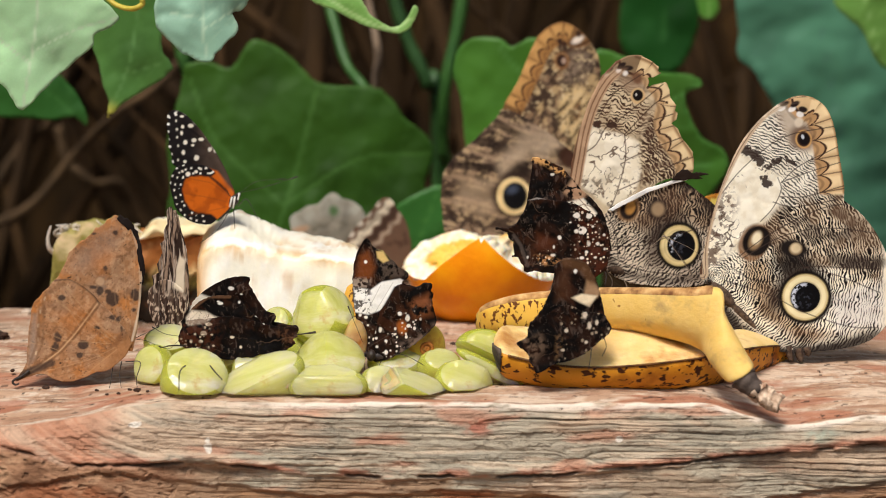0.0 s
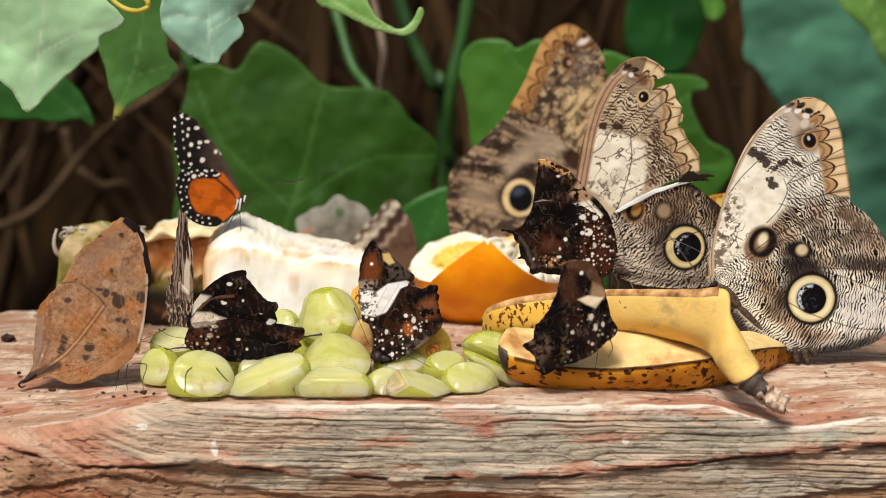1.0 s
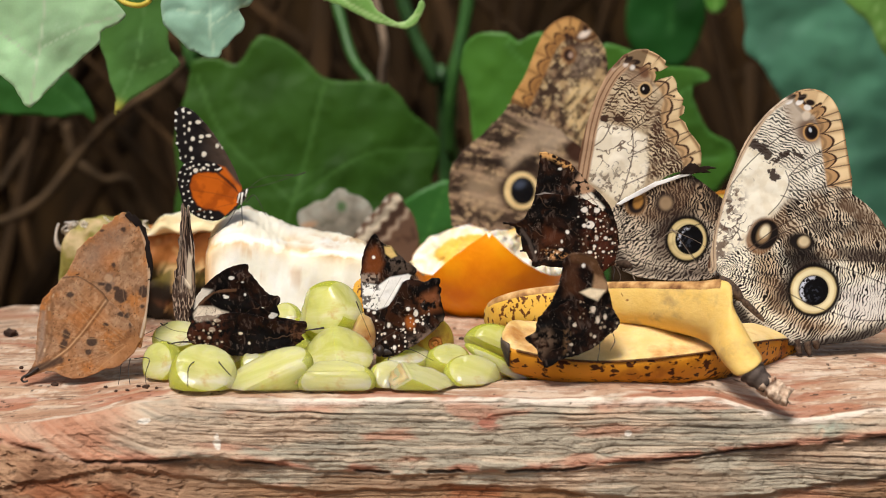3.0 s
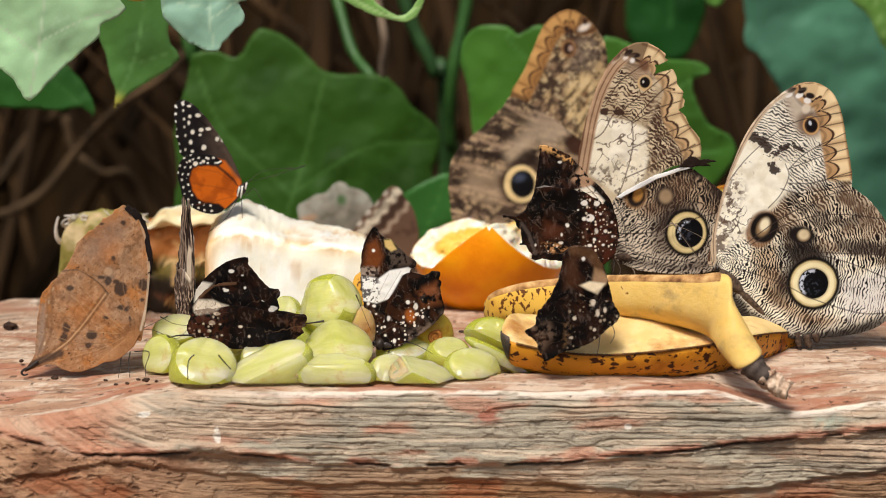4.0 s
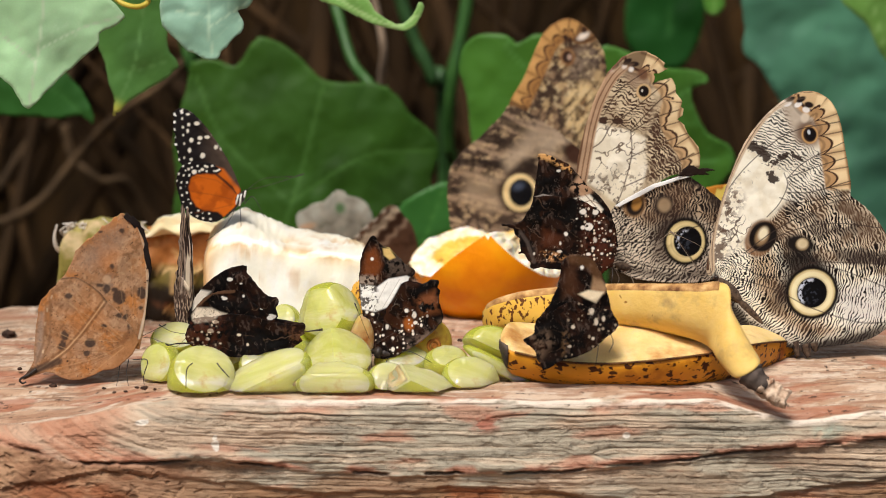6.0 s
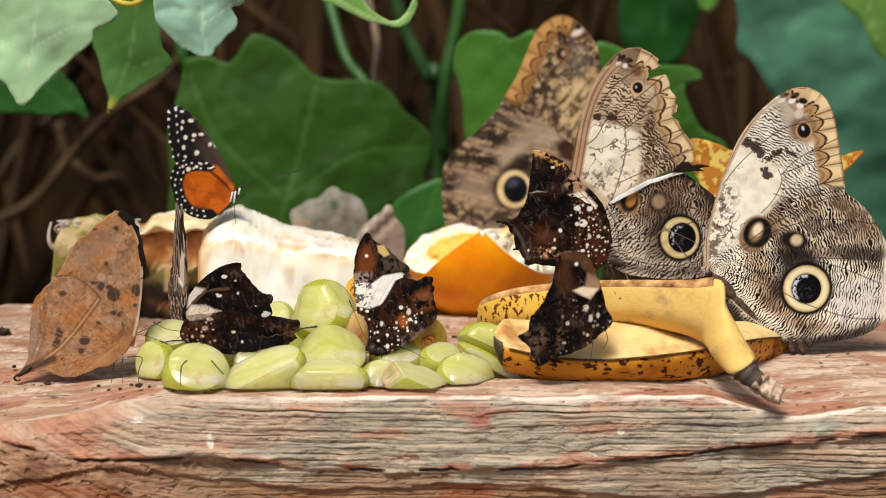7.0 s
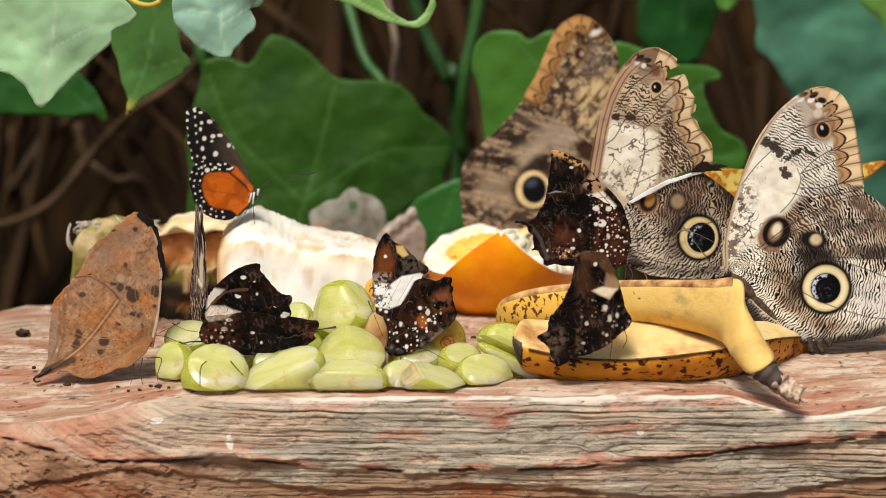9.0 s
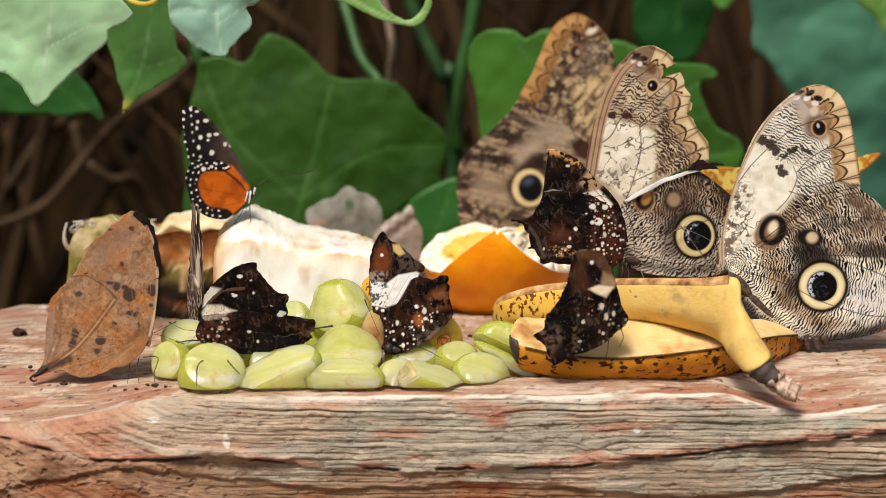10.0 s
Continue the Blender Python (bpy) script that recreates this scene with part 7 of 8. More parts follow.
def edge_on():
    """A butterfly seen almost along its closed wings; it turns a little, as keyed below."""
    t = thing("dusky_butterfly", pose(-0.0755, 0.0040, 1.0105), "bark-grey butterfly with closed ragged wings seen nearly edge on", "butterfly", "dusky white-spotted butterflies")
    bend = lambda x, z: 0.012 * (x + 8) ** 2 * 0.4

    def paint(x, z):
        c = canvas(x, C(150, 126, 106))
        mixin(c, C(52, 38, 31), ramp(cloud(x * 0.9, z * 0.2, 301), 0.46, 0.56))
        mixin(c, C(34, 25, 21), 0.8 * ramp(cloud(x * 1.6, z * 0.35, 307), 0.56, 0.64))
        mixin(c, C(190, 172, 154), 0.85 * ramp(cloud(x * 1.6, z * 0.2, 303), 0.58, 0.68))
        area(c, x, z, [(-3.5, 14), (1, 13), (1.5, 23), (-1, 24), (-2.5, 20)], C(222, 206, 180), 0.5)
        lower = ramp(-z, -14, -10)
        mixin(c, C(56, 36, 28), lower * 0.8)
        mixin(c, C(212, 190, 166), lower * ramp(cloud(x * 1.5, z * 0.9, 305, 2), 0.60, 0.66))
        return c

    out = [(1.0, -0.5), (2.8, 8), (3.2, 15), (1.8, 25), (-2.0, 34), (-5.0, 38.5), (-7.5, 36.5), (-7, 33), (-9, 31), (-8.6, 28), (-11, 26.5), (-10, 24), (-13, 20), (-12, 17.5), (-16, 16), (-15, 13.5), (-19, 11), (-16, 9), (-17, 6), (-12, 3), (-6, 0), (-2, -1.5)]
    sheet("forewing", out, 0.3, paint, M_wing, t, bend, 0.15, 2, 0.0)
    sheet("forewing", [(p[0] * 0.96 - 0.3, p[1] * 0.97) for p in out], 0.6, paint, M_wing, t, lambda x, z: -bend(x, z), 0.15, 2, 1.6)
    lower = [(1.2, -1.0), (2.5, 7), (0.5, 14), (-8, 16), (-15, 13), (-19, 8), (-15, 2), (-7, -1)]
    sheet("hindwing", lower, 0.4, paint, M_wing, t, bend, 0.15, 3, -0.4)
    sheet("hindwing", lower, 0.8, paint, M_wing, t, lambda x, z: -bend(x, z), 0.15, 3, 2.0)
    insect(t, (1.0, -2.5), (-9, 4), 1.5, 0.8, legs=[((1, -2), (3.0, -5.0), (3.6, -9.5)), ((-1, -2), (-2.0, -5.0), (-2.0, -9.5))], feelers=[((1, -2), (-6, 2, -1), (-9, 6, -2)), ((1, -2), (4, 2), (6, 6))])
    return t


def leaf_like():
    t = thing("leaf_butterfly", pose(-0.0915, -0.0120, 1.0048), "orange-brown dead-leaf butterfly with closed spotted wings on the tray", "butterfly")
    bend = lambda x, z: 0.0035 * (x + 12) ** 2

    def leafy(x, z, seed):
        c = canvas(x, C(176, 132, 94))
        mixin(c, C(192, 128, 68), 0.8 * ramp(cloud(x * 0.13, z * 0.13, seed), 0.46, 0.66))
        mixin(c, C(168, 140, 114), 0.55 * ramp(cloud(x * 0.17 + 3, z * 0.17, seed + 2), 0.48, 0.64))
        mixin(c, C(206, 172, 136), 0.45 * ramp(cloud(x * 0.8, z * 0.8, seed + 3), 0.54, 0.7))
        mixin(c, C(126, 90, 62), 0.55 * ramp(cloud(x * 1.1, z * 1.1, seed + 5), 0.55, 0.70))
        mixin(c, C(60, 44, 36), ramp(cloud(x * 1.1, z * 1.1, seed + 7, 2), 0.87, 0.92))
        mixin(c, C(62, 50, 44), 0.8 * ramp(cloud(x * 2.4, z * 2.4, seed + 9, 2), 0.79, 0.86))
        mixin(c, C(196, 124, 60), 0.5 * patch(x, z, [(-8.3, 35.6), (-2.5, 32.3), (-5.1, 25.6), (-9.2, 28.9)], 2.0) + 0.4 * patch(x, z, [(-18.7, 14.7), (-10.3, 17.2), (-7.1, 12.1), (-15.5, 7.1)], 2.5))
        mixin(c, C(150, 130, 114), 0.6 * patch(x, z, [(-15.0, 29.0), (-8.2, 39.0), (0.1, 41.5), (-0.8, 35.6), (-10.9, 27.3)], 3.0))
        mixin(c, C(140, 122, 108), 0.7 * patch(x, z, [(-7.6, 25.9), (-4.1, 25.9), (-4.2, 22.2), (-7.2, 21.9)], 1.0) * ramp(cloud(x * 0.8, z * 0.8, 319), 0.38, 0.55))
        mixin(c, C(160, 144, 130), 0.7 * patch(x, z, [(-28.0, -1.3), (-26.3, 14.7), (-24.7, 14.7), (-25.6, 1.2)], 0.9))
        mixin(c, C(120, 78, 48), 0.5 * patch(x, z, [(-4.9, -3.1), (-3.0, 7.1), (2.9, 10.4), (4.1, 5.3), (-1.6, -2.3)], 2.0))
        c *= (0.80 + 0.40 * cloud(x * 2.2, z * 2.2, seed + 15, 3))[:, None]
        return c * np.array((0.90, 0.83, 0.78))

    marks = [((-2.7, 19.2), 1.9, 1.1), ((-3.8, 21.3), 1.0, 0.8), ((4.0, 20.2), 1.5, 1.1), ((-2.6, 13.8), 0.8, 0.9), ((-0.9, 13.2), 0.7, 1.0), ((-11.4, 5.6), 1.5, 0.85), ((-12.5, 2.4), 1.0, 0.8), ((-19.7, 4.7), 1.1, 1.3), ((-19.0, 7.8), 1.1, 1.3),
             ((-17.6, 19.7), 1.0, 0.9), ((-7.3, 10.6), 0.7, 0.7), ((0.0, 10.6), 0.5, 1.5), ((-4.5, 28.3), 0.5, 1.2), ((-7.8, 38.5), 0.6, 0.6), ((-8.1, 22.6), 1.0, 0.6), ((-1.5, 38.7), 0.7, 1.0), ((-6.3, 21.6), 1.0, 1.2), ((3.4, 15.9), 0.6, 0.8)]

    def toned(c, x, z):
        for (px, pz), r, q in marks:
            d = np.hypot(x - px, (z - pz) / q) + 1.0 * (cloud(x * 0.9, z * 0.9, 317) - 0.5)
            mixin(c, C(56, 46, 42), 0.88 * ramp(r - d, -0.35, 0.35))

    def fore(x, z):
        c = leafy(x, z, 311)
        toned(c, x, z)
        mixin(c, C(206, 168, 130), 0.7 * ramp(-np.hypot(x + 6.2, z - 24.4), -1.6, -0.9))
        mixin(c, C(216, 196, 170), 0.8 * ramp(-away(x, z, [(5.1, 35.3), (6.3, 27.0), (5.4, 16.9), (2.9, 6.8)])[0], -0.5, -0.2))
        for pts in ([(1.7, 4.2), (-3.1, 13.5), (-7.2, 18.2), (-12.0, 23.6)], [(1.4, 5.1), (-1.8, 18.6), (-3.0, 31.1)], [(1.8, 5.9), (1.2, 20.2), (0.7, 33.7)], [(1.9, 6.8), (3.5, 20.2), (4.0, 32.0)], [(0.6, 6.8), (-4.8, 13.5), (-9.1, 20.2)]):
            line(c, x, z, pts, 0.2, C(196, 158, 120), 0.22)
        line(c, x, z, [(3.6, 5.1), (4.7, 13.5), (5.5, 23.6), (5.3, 32.0), (3.5, 38.7)], 0.35, C(216, 188, 156), 0.6)
        return c

    def hind(x, z):
        c = leafy(x, z, 321)
        for q in range(9):
            v = [(-2.0 - 0.3 * q, 5.5 - 0.4 * q), (-9.0 - 0.9 * q, 13.0 - 2.0 * q), (-17.0 - 1.2 * q, 20.5 - 3.2 * q)]
            line(c, x, z, smooth_line(v, 3), 0.16, C(128, 90, 60), 0.5)
        toned(c, x, z)
        rib, _ = away(x, z, [(-30.1, -4.1), (-24.2, -0.8), (-18.3, 3.7), (-14.0, 8.5), (-10.2, 13.5), (-6.8, 18.1)])
        mixin(c, C(206, 168, 126), 0.65 * ramp(-rib, -0.30, -0.1))
        # shadow line beside the rib, painted into the wing colour
        mixin(c, C(110, 76, 50), 0.6 * ramp(-np.abs(rib - 0.6), -0.5, -0.1))
        for pts in ([(-1.5, 6.8), (-7.3, 12.2), (-12.2, 17.7), (-16.2, 22.8)], [(-2.1, 6.4), (-10.6, 12.7), (-19.1, 18.6)], [(-14.0, 8.5), (-19.2, 12.2), (-23.8, 14.9)], [(-16.0, 6.4), (-21.0, 8.5), (-25.6, 10.1)], [(-18.3, 3.7), (-22.7, 5.1), (-27.0, 5.9)], [(-3.2, 5.8), (-10.7, 6.4), (-17.4, 6.8)], [(-2.1, 4.7), (-9.1, 1.4), (-20.9, -2.0)], [(-1.6, 4.1), (-6.7, 0.0), (-10.9, -3.4)], [(-12.3, 11.0), (-15.5, 16.0), (-20.1, 19.9)]):
            line(c, x, z, smooth_line(pts, 4), 0.2, C(200, 160, 116), 0.38)
        row, s_ = away(x, z, [(-22.1, 20.2), (-23.8, 16.0), (-24.6, 11.0), (-24.7, 5.9), (-26.2, 0.0)])
        mixin(c, C(222, 194, 156), 0.8 * ramp(-row, -0.4, -0.15) * ramp(np.sin(s_ * 1.5), 0.5, 0.8))
        join, _ = away(x, z, smooth_line([(-19.5, 24.9), (-15.3, 25.3), (-11.2, 23.1), (-8.0, 20.4), (-6.5, 18.2)], 5))
        mixin(c, C(86, 62, 46), 0.8 * ramp(-join, -0.9, -0.2))
        fold_, _ = away(x, z, [(-23.5, 16.9), (-24.0, 6.8), (-26.8, -0.8)])
        mixin(c, C(122, 88, 62), 0.5 * ramp(-np.abs(fold_ - 0.7), -0.6, -0.1))
        edge, _ = away(x, z, [(-24.9, 6.8), (-23.5, 13.5), (-22.6, 20.2), (-17.0, 23.6)])
        mixin(c, C(134, 96, 66), 0.5 * ramp(-np.abs(edge - 0.0), -1.0, -0.3))
        dark, _ = away(x, z, [(-32.6, -5.9), (-29.2, -3.4), (-20.8, 0.0)])
        mixin(c, C(70, 56, 48), 0.85 * ramp(-dark, -1.6, -0.5))
        low = ramp(-z + (x * 0.85), --3.4 + -13.7 * 0.85, --3.4 + -13.7 * 0.85 + 3)
        mixin(c, C(196, 138, 86), 0.3 * low)
        return c

    pair(t, "forewing", [(2.9, 3.4), (4.3, 9.3), (5.3, 16.9), (6.1, 25.3), (5.7, 31.1), (4.6, 36.2), (2.8, 40.0), (0.6, 42.7), (-0.4, 42.0), (-1.1, 43.7), (-1.9, 44.0), (-2.9, 42.7), (-3.9, 42.7), (-4.6, 41.5), (-6.8, 40.0), (-7.4, 40.3), (-8.4, 38.7), (-11.0, 36.3), (-11.8, 36.3), (-13.2, 34.8), (-15.2, 32.8), (-16.2, 30.0), (-17.3, 28.0), (-18.3, 26.0), (-19.3, 24.9), (-13.8, 20.2), (-8.9, 11.8), (-4.1, 5.1)], 0.26, fore, M_wing, -0.3, bend, smooth=1)
    pair(t, "hindwing", [(2.9, 5.9), (1.0, 10.1), (-3.1, 15.2), (-6.5, 18.2), (-8.0, 20.4), (-11.2, 23.1), (-15.3, 25.3), (-19.3, 24.9), (-20.7, 23.6), (-21.4, 22.3), (-23.0, 21.3), (-24.1, 19.6), (-25.8, 18.2), (-26.5, 16.0), (-26.7, 13.5), (-27.4, 10.5), (-27.7, 6.8), (-28.1, 3.4), (-28.3, 0.0), (-29.6, -2.5), (-31.3, -4.6), (-31.6, -5.8), (-28.3, -4.4), (-25.2, -3.4), (-22.6, -3.4), (-20.6, -4.7), (-17.6, -5.6), (-14.3, -5.4), (-10.6, -4.1), (-7.5, -2.5), (-5.5, -2.5), (-3.4, -1.7), (0.9, 2.0)], 0.26, hind, M_wing, -0.6, lambda x, z: bend(x, z) - 0.07 * np.exp(-(away(x, z, [(-30.1, -4.1), (-24.2, -0.8), (-18.3, 3.7), (-14.0, 8.5), (-6.8, 18.1)])[0] / 0.7) ** 2), smooth=1)
    bm = bmesh.new()
    tube(bm, [(p[0] / 1000, 0.0002, p[1] / 1000) for p in ((-27.5, -2.4), (-29.9, -4.2), (-31.6, -4.9), (-32.5, -5.8), (-31.8, -6.6), (-30.6, -6.3))], 0.0005, 0.00025, 6, 4)
    part("tail", bm, M_leg, t, "dark curled wing tail")

    def inner(x, z):
        c = canvas(x, C(34, 27, 25))
        dots(c, x, z, [((2.6, 38.7), 0.75, 1.2)])
        return c

    sheet("wing_edge", [(-1.1, 43.0), (-0.1, 44.2), (1.2, 43.0), (1.9, 43.3), (2.9, 42.0), (3.8, 41.3), (4.0, 40.0), (4.8, 39.0), (5.3, 36.7), (6.1, 35.0), (6.2, 32.7), (6.8, 30.0), (6.9, 27.0), (6.4, 23.9), (5.5, 22.8), (5.3, 28.6), (4.4, 33.7), (2.5, 38.7), (0.9, 41.0)], 0.3, inner, M_dark_wing, t, bend, 0.1, 1, -0.25, "dark upper side of the far wing along its edge")
    insect(t, (1.9, 4.7), (-5.0, 1.7), 1.2, 2.2, legs=[((-3.2, -1.4), (-3.1, -4.1, -2.0), (-3.5, -7.1, -4.0)), ((-0.5, 0.0), (-0.5, -2.7, -3.0), (0.4, -7.1, -6.0)), ((0.8, 0.0), (5.9, 1.2, -5.0), (4.8, -3.4, -6.0), (5.4, -7.8, -7.0))], feelers=[((3.6, 6.8), (6.8, 6.8, 0), (10.2, 5.1, 1)), ((3.6, 7.1), (7.6, 9.3, 0), (11.0, 11.0, 0))], leg_mat=M_leg)
    return t


def longwing():
    t = thing("longwing_butterfly", pose(-0.0643, 0.0500, 1.0433), "black and orange butterfly with white spots perched on pineapple", "butterfly")
    bend = lambda x, z: 0.004 * (x + 8) ** 2

    def fore(x, z):
        c = canvas(x, C(26, 22, 22))
        mixin(c, C(70, 57, 48), 0.8 * ramp(x, -13.4, -6.4))
        area(c, x, z, [(-6.5, 12.4), (-4.0, 11.7), (1.3, 4.9), (0.0, 2.3), (-3.5, 6.3)], C(196, 98, 30), 0.5)
        line(c, x, z, [(-14.9, 26.9), (-6.0, 19.8), (0.1, 9.9), (1.8, 3.6)], 0.35, C(22, 18, 18))
        mixin(c, C(92, 76, 64), 0.5 * ramp(-away(x, z, [(-7.4, 24.5), (-2.2, 14.7), (0.4, 8.4)])[0], -3.2, -0.8))
        dots(c, x, z, [((-12.4, 26.1), 1.05, 0.7), ((-14.9, 25.8), 0.6, 1.2), ((-15.3, 23.8), 0.55, 1.4), ((-14.1, 20.8), 0.75, 1.2), ((-11.4, 21.5), 0.9, 0.9), ((-11.8, 19.9), 0.65, 0.7), ((-9.2, 21.8), 1.05, 0.65), ((-6.4, 18.6), 0.75, 1.2), ((-4.8, 18.3), 0.55, 1.5), ((-14.8, 17.6), 0.65, 1.5), ((-10.6, 15.9), 1.05, 1.0), ((-14.3, 14.7), 0.6, 1.0), ((-15.2, 29.0), 0.75, 0.6),
                       ((-16.9, 30.3), 0.35, 1.2), ((-17.0, 27.6), 0.35, 1.3), ((-16.8, 24.9), 0.4, 1.2), ((-16.7, 22.4), 0.35, 1.3), ((-16.4, 19.7), 0.35, 1.3), ((-16.5, 15.2), 0.35, 1.3), ((-16.0, 12.9), 0.35, 1.0)], C(228, 220, 202))
        d, s = away(x, z, [(-16.6, 30.0), (-19.6, 28.7), (-19.9, 22.5), (-18.9, 17.1), (-18.3, 13.1)])
        mixin(c, C(236, 232, 222), ramp(-d, -0.75, -0.5) * ramp(np.sin(s * 2.6), 0.4, 0.7))
        return c

    def hind(x, z):
        c = canvas(x, C(190, 92, 18))
        mixin(c, C(160, 74, 14), ramp(cloud(x * 0.3, z * 0.3, 331), 0.45, 0.65))
        edge, s = away(x, z, [(-7.0, 13.5), (-13.3, 13.5), (-16.9, 11.7), (-18.7, 6.3), (-17.7, 0.9), (-15.3, -2.7), (-11.7, -4.7), (-7.2, -5.2)])
        mixin(c, C(24, 20, 20), ramp(-edge - 0.6 * (cloud(x * 0.8, z * 0.8, 333) - 0.5), -3.9, -3.0))
        mixin(c, C(236, 230, 216), ramp(-np.abs(edge - 0.8), -0.34, -0.16) * ramp(np.sin(s * 2.7), 0.45, 0.75))
        mixin(c, C(236, 230, 216), ramp(-np.abs(edge - 2.5), -0.36, -0.16) * ramp(np.sin(s * 2.7 + 1.4), 0.5, 0.8))
        dots(c, x, z, [((-13.3, 10.8), 1.0, 0.9), ((-10.8, 11.5), 0.7, 0.8), ((-9.3, 12.4), 0.5, 0.9), ((-15.1, 11.7), 0.5, 1.0)], C(232, 222, 204))
        for pts in ([(0.0, 3.6), (-6.2, 8.1), (-13.3, 9.5)], [(-0.3, 1.8), (-8.0, 3.6), (-14.3, 4.5)], [(-0.9, 0.5), (-8.1, -1.3), (-13.1, -2.3)]):
            line(c, x, z, pts, 0.22, C(120, 60, 22), 0.5)
        line(c, x, z, [(0.6, 3.6), (-3.5, 7.7), (-7.0, 10.6)], 0.6, C(30, 24, 22), 0.8)
        return c

    pair(t, "forewing", [(1.3, 2.7), (0.3, 7.2), (-2.2, 13.1), (-5.7, 19.2), (-9.9, 25.2), (-13.9, 29.3), (-16.6, 30.7), (-18.4, 30.7), (-19.8, 29.6), (-19.7, 27.5), (-20.0, 25.2), (-19.2, 22.5), (-19.6, 19.8), (-18.6, 17.1), (-18.4, 14.4), (-16.8, 12.8), (-11.5, 9.9), (-4.4, 4.5)], 0.22, fore, M_wing, 0.5, bend, smooth=2)
    pair(t, "hindwing", [(0.6, 2.3), (-1.7, 7.2), (-4.7, 11.3), (-8.2, 13.5), (-13.2, 13.9), (-16.5, 13.1), (-18.5, 10.8), (-19.1, 7.2), (-18.4, 3.6), (-17.4, 0.0), (-14.4, -3.2), (-10.8, -4.9), (-6.3, -5.1), (-2.7, -2.3), (-0.2, 0.2)], 0.22, hind, M_wing, 0.0, bend, smooth=3)

    insect(t, (2.0, 3.6), (-3.8, -3.6), 1.5, 1.2, fur=M_leg, legs=[((0.9, 0.5), (1.4, -4.5, -2.0), (1.9, -9.2, -6.0)), ((-0.2, -0.5), (-3.7, -6.3, -2.0), (-9.6, -10.8, -4.0)), ((2.3, 0.5), (5.4, 3.1, -2.0), (8.9, -3.1, -3.0))], feelers=[((2.7, 4.9), (9.9, 6.7, -2.0), (21.6, 10.6, -4.0)), ((2.7, 4.5), (8.1, 8.1, 4.0), (17.1, 8.5, 8.0))])
    bm = bmesh.new()
    for a, b in (((0.6, 3.6), (-0.2, 0.5)), ((1.5, 3.8), (0.9, 0.0)), ((2.9, 4.9), (2.4, 2.7))):
        tube(bm, [(a[0] / 1000, -0.0006, a[1] / 1000), (b[0] / 1000, -0.0008, b[1] / 1000)], 0.00032, 0.00026, 6, 2)
    part("body_stripes", bm, plain("white body stripe", [(0.3, C(200, 194, 184)), (0.7, C(232, 228, 220))], 300, 0.7, 0.2, 0.2), t, "white stripes on the thorax")


dusky_large()
dusky_on_banana()
dusky_banded()
G_FAR, G_NEAR = dusky_spread()
EDGE_ON = edge_on()
leaf_like()
longwing()


def brown_behind():
    """The brown one behind the pineapple, whose wings open a little during the clip."""
    t = thing("brown_butterfly", pose(-0.0171, 0.1550, 1.0089), "brown striped butterfly behind the pineapple, wings half closed", "butterfly")
    bend = lambda x, z: 0.004 * x ** 2

    def paint(x, z):
        c = canvas(x, C(110, 84, 66))
        u = x * 0.65 + z * 0.76
        w = -x * 0.76 + z * 0.65 + 0.5 * np.sin(u * 1.3)
        mixin(c, C(216, 204, 178), ramp(-np.abs(w - 14.0), -1.9, -0.9))
        mixin(c, C(226, 216, 196), 0.8 * ramp(w, 16.0, 17.2) * ramp(np.sin(u * 1.3), -0.3, 0.3))
        mixin(c, C(66, 48, 38), 0.9 * ramp(-np.abs(w - 10.8), -1.7, -0.7))
        mixin(c, C(186, 166, 142), 0.7 * ramp(-np.abs(w - 8.2), -1.3, -0.4))
        mixin(c, C(70, 52, 42), 0.5 * ramp(cloud(x * 0.5, z * 0.5, 341), 0.5, 0.65))
        return c

    def pale(x, z):
        c = canvas(x, C(150, 130, 114))
        u, w = 0.72 * x + 0.69 * z, -0.69 * x + 0.72 * z
        k = -0.69 * -4.7 + 0.72 * 14.9
        w = w - k + 0.4 * np.sin(u * 1.5)
        mixin(c, C(216, 202, 182), ramp(-np.abs(w - 0.2), -1.9, -1.0))
        mixin(c, C(92, 72, 60), 0.9 * ramp(-np.abs(w + 2.9), -1.3, -0.4))
        mixin(c, C(104, 82, 68), 0.8 * ramp(-np.abs(w - 2.9), -0.9, -0.3))
        mixin(c, C(206, 192, 172), 0.9 * ramp(w, 3.4, 4.4) * ramp(np.sin(u * 1.9), -0.5, 0.3))
        mixin(c, C(184, 166, 150), 0.8 * ramp(-np.abs(w + 5.4), -1.2, -0.4))
        mixin(c, C(112, 90, 76), 0.5 * ramp(cloud(x * 0.4, z * 0.4, 345), 0.48, 0.62))
        return c

    near = sheet("hindwing", [(4.1, -1.6), (-12.2, 6.2), (-13.8, 10.3), (-10.1, 15.4), (-5.6, 20.1), (-2.0, 24.6), (1.1, 25.4), (3.1, 23.3), (4.5, 20.9), (7.1, 17.4), (8.6, 12.3), (9.2, 6.2), (7.1, 0.0)], 0.5, paint, M_wing, t, bend, 0.15, 3, 0.0)
    far = sheet("hindwing", [(4.5, -1.6), (-10.1, 6.2), (-10.5, 9.2), (-8.9, 11.9), (-7.7, 13.9), (-5.6, 15.2), (-4.4, 16.8), (-2.0, 18.0), (-0.8, 20.1), (0.7, 20.7), (1.9, 19.3), (2.5, 16.8), (4.5, 14.4), (6.1, 11.9), (6.5, 6.2), (6.1, 0.0)], 0.5, pale, M_wing, t, bend, 0.15, 3, 2.4)
    insect(t, (7.1, -4.1), (-2.1, -7.2), 2.4, 1.2, legs=[((4.1, -4.1), (3.2, -10.3, -2.0), (2.4, -14.0, -3.0)), ((-0.0, -5.1), (-0.8, -10.3, -2.0), (-1.3, -14.0, -3.0))])
    return near, far


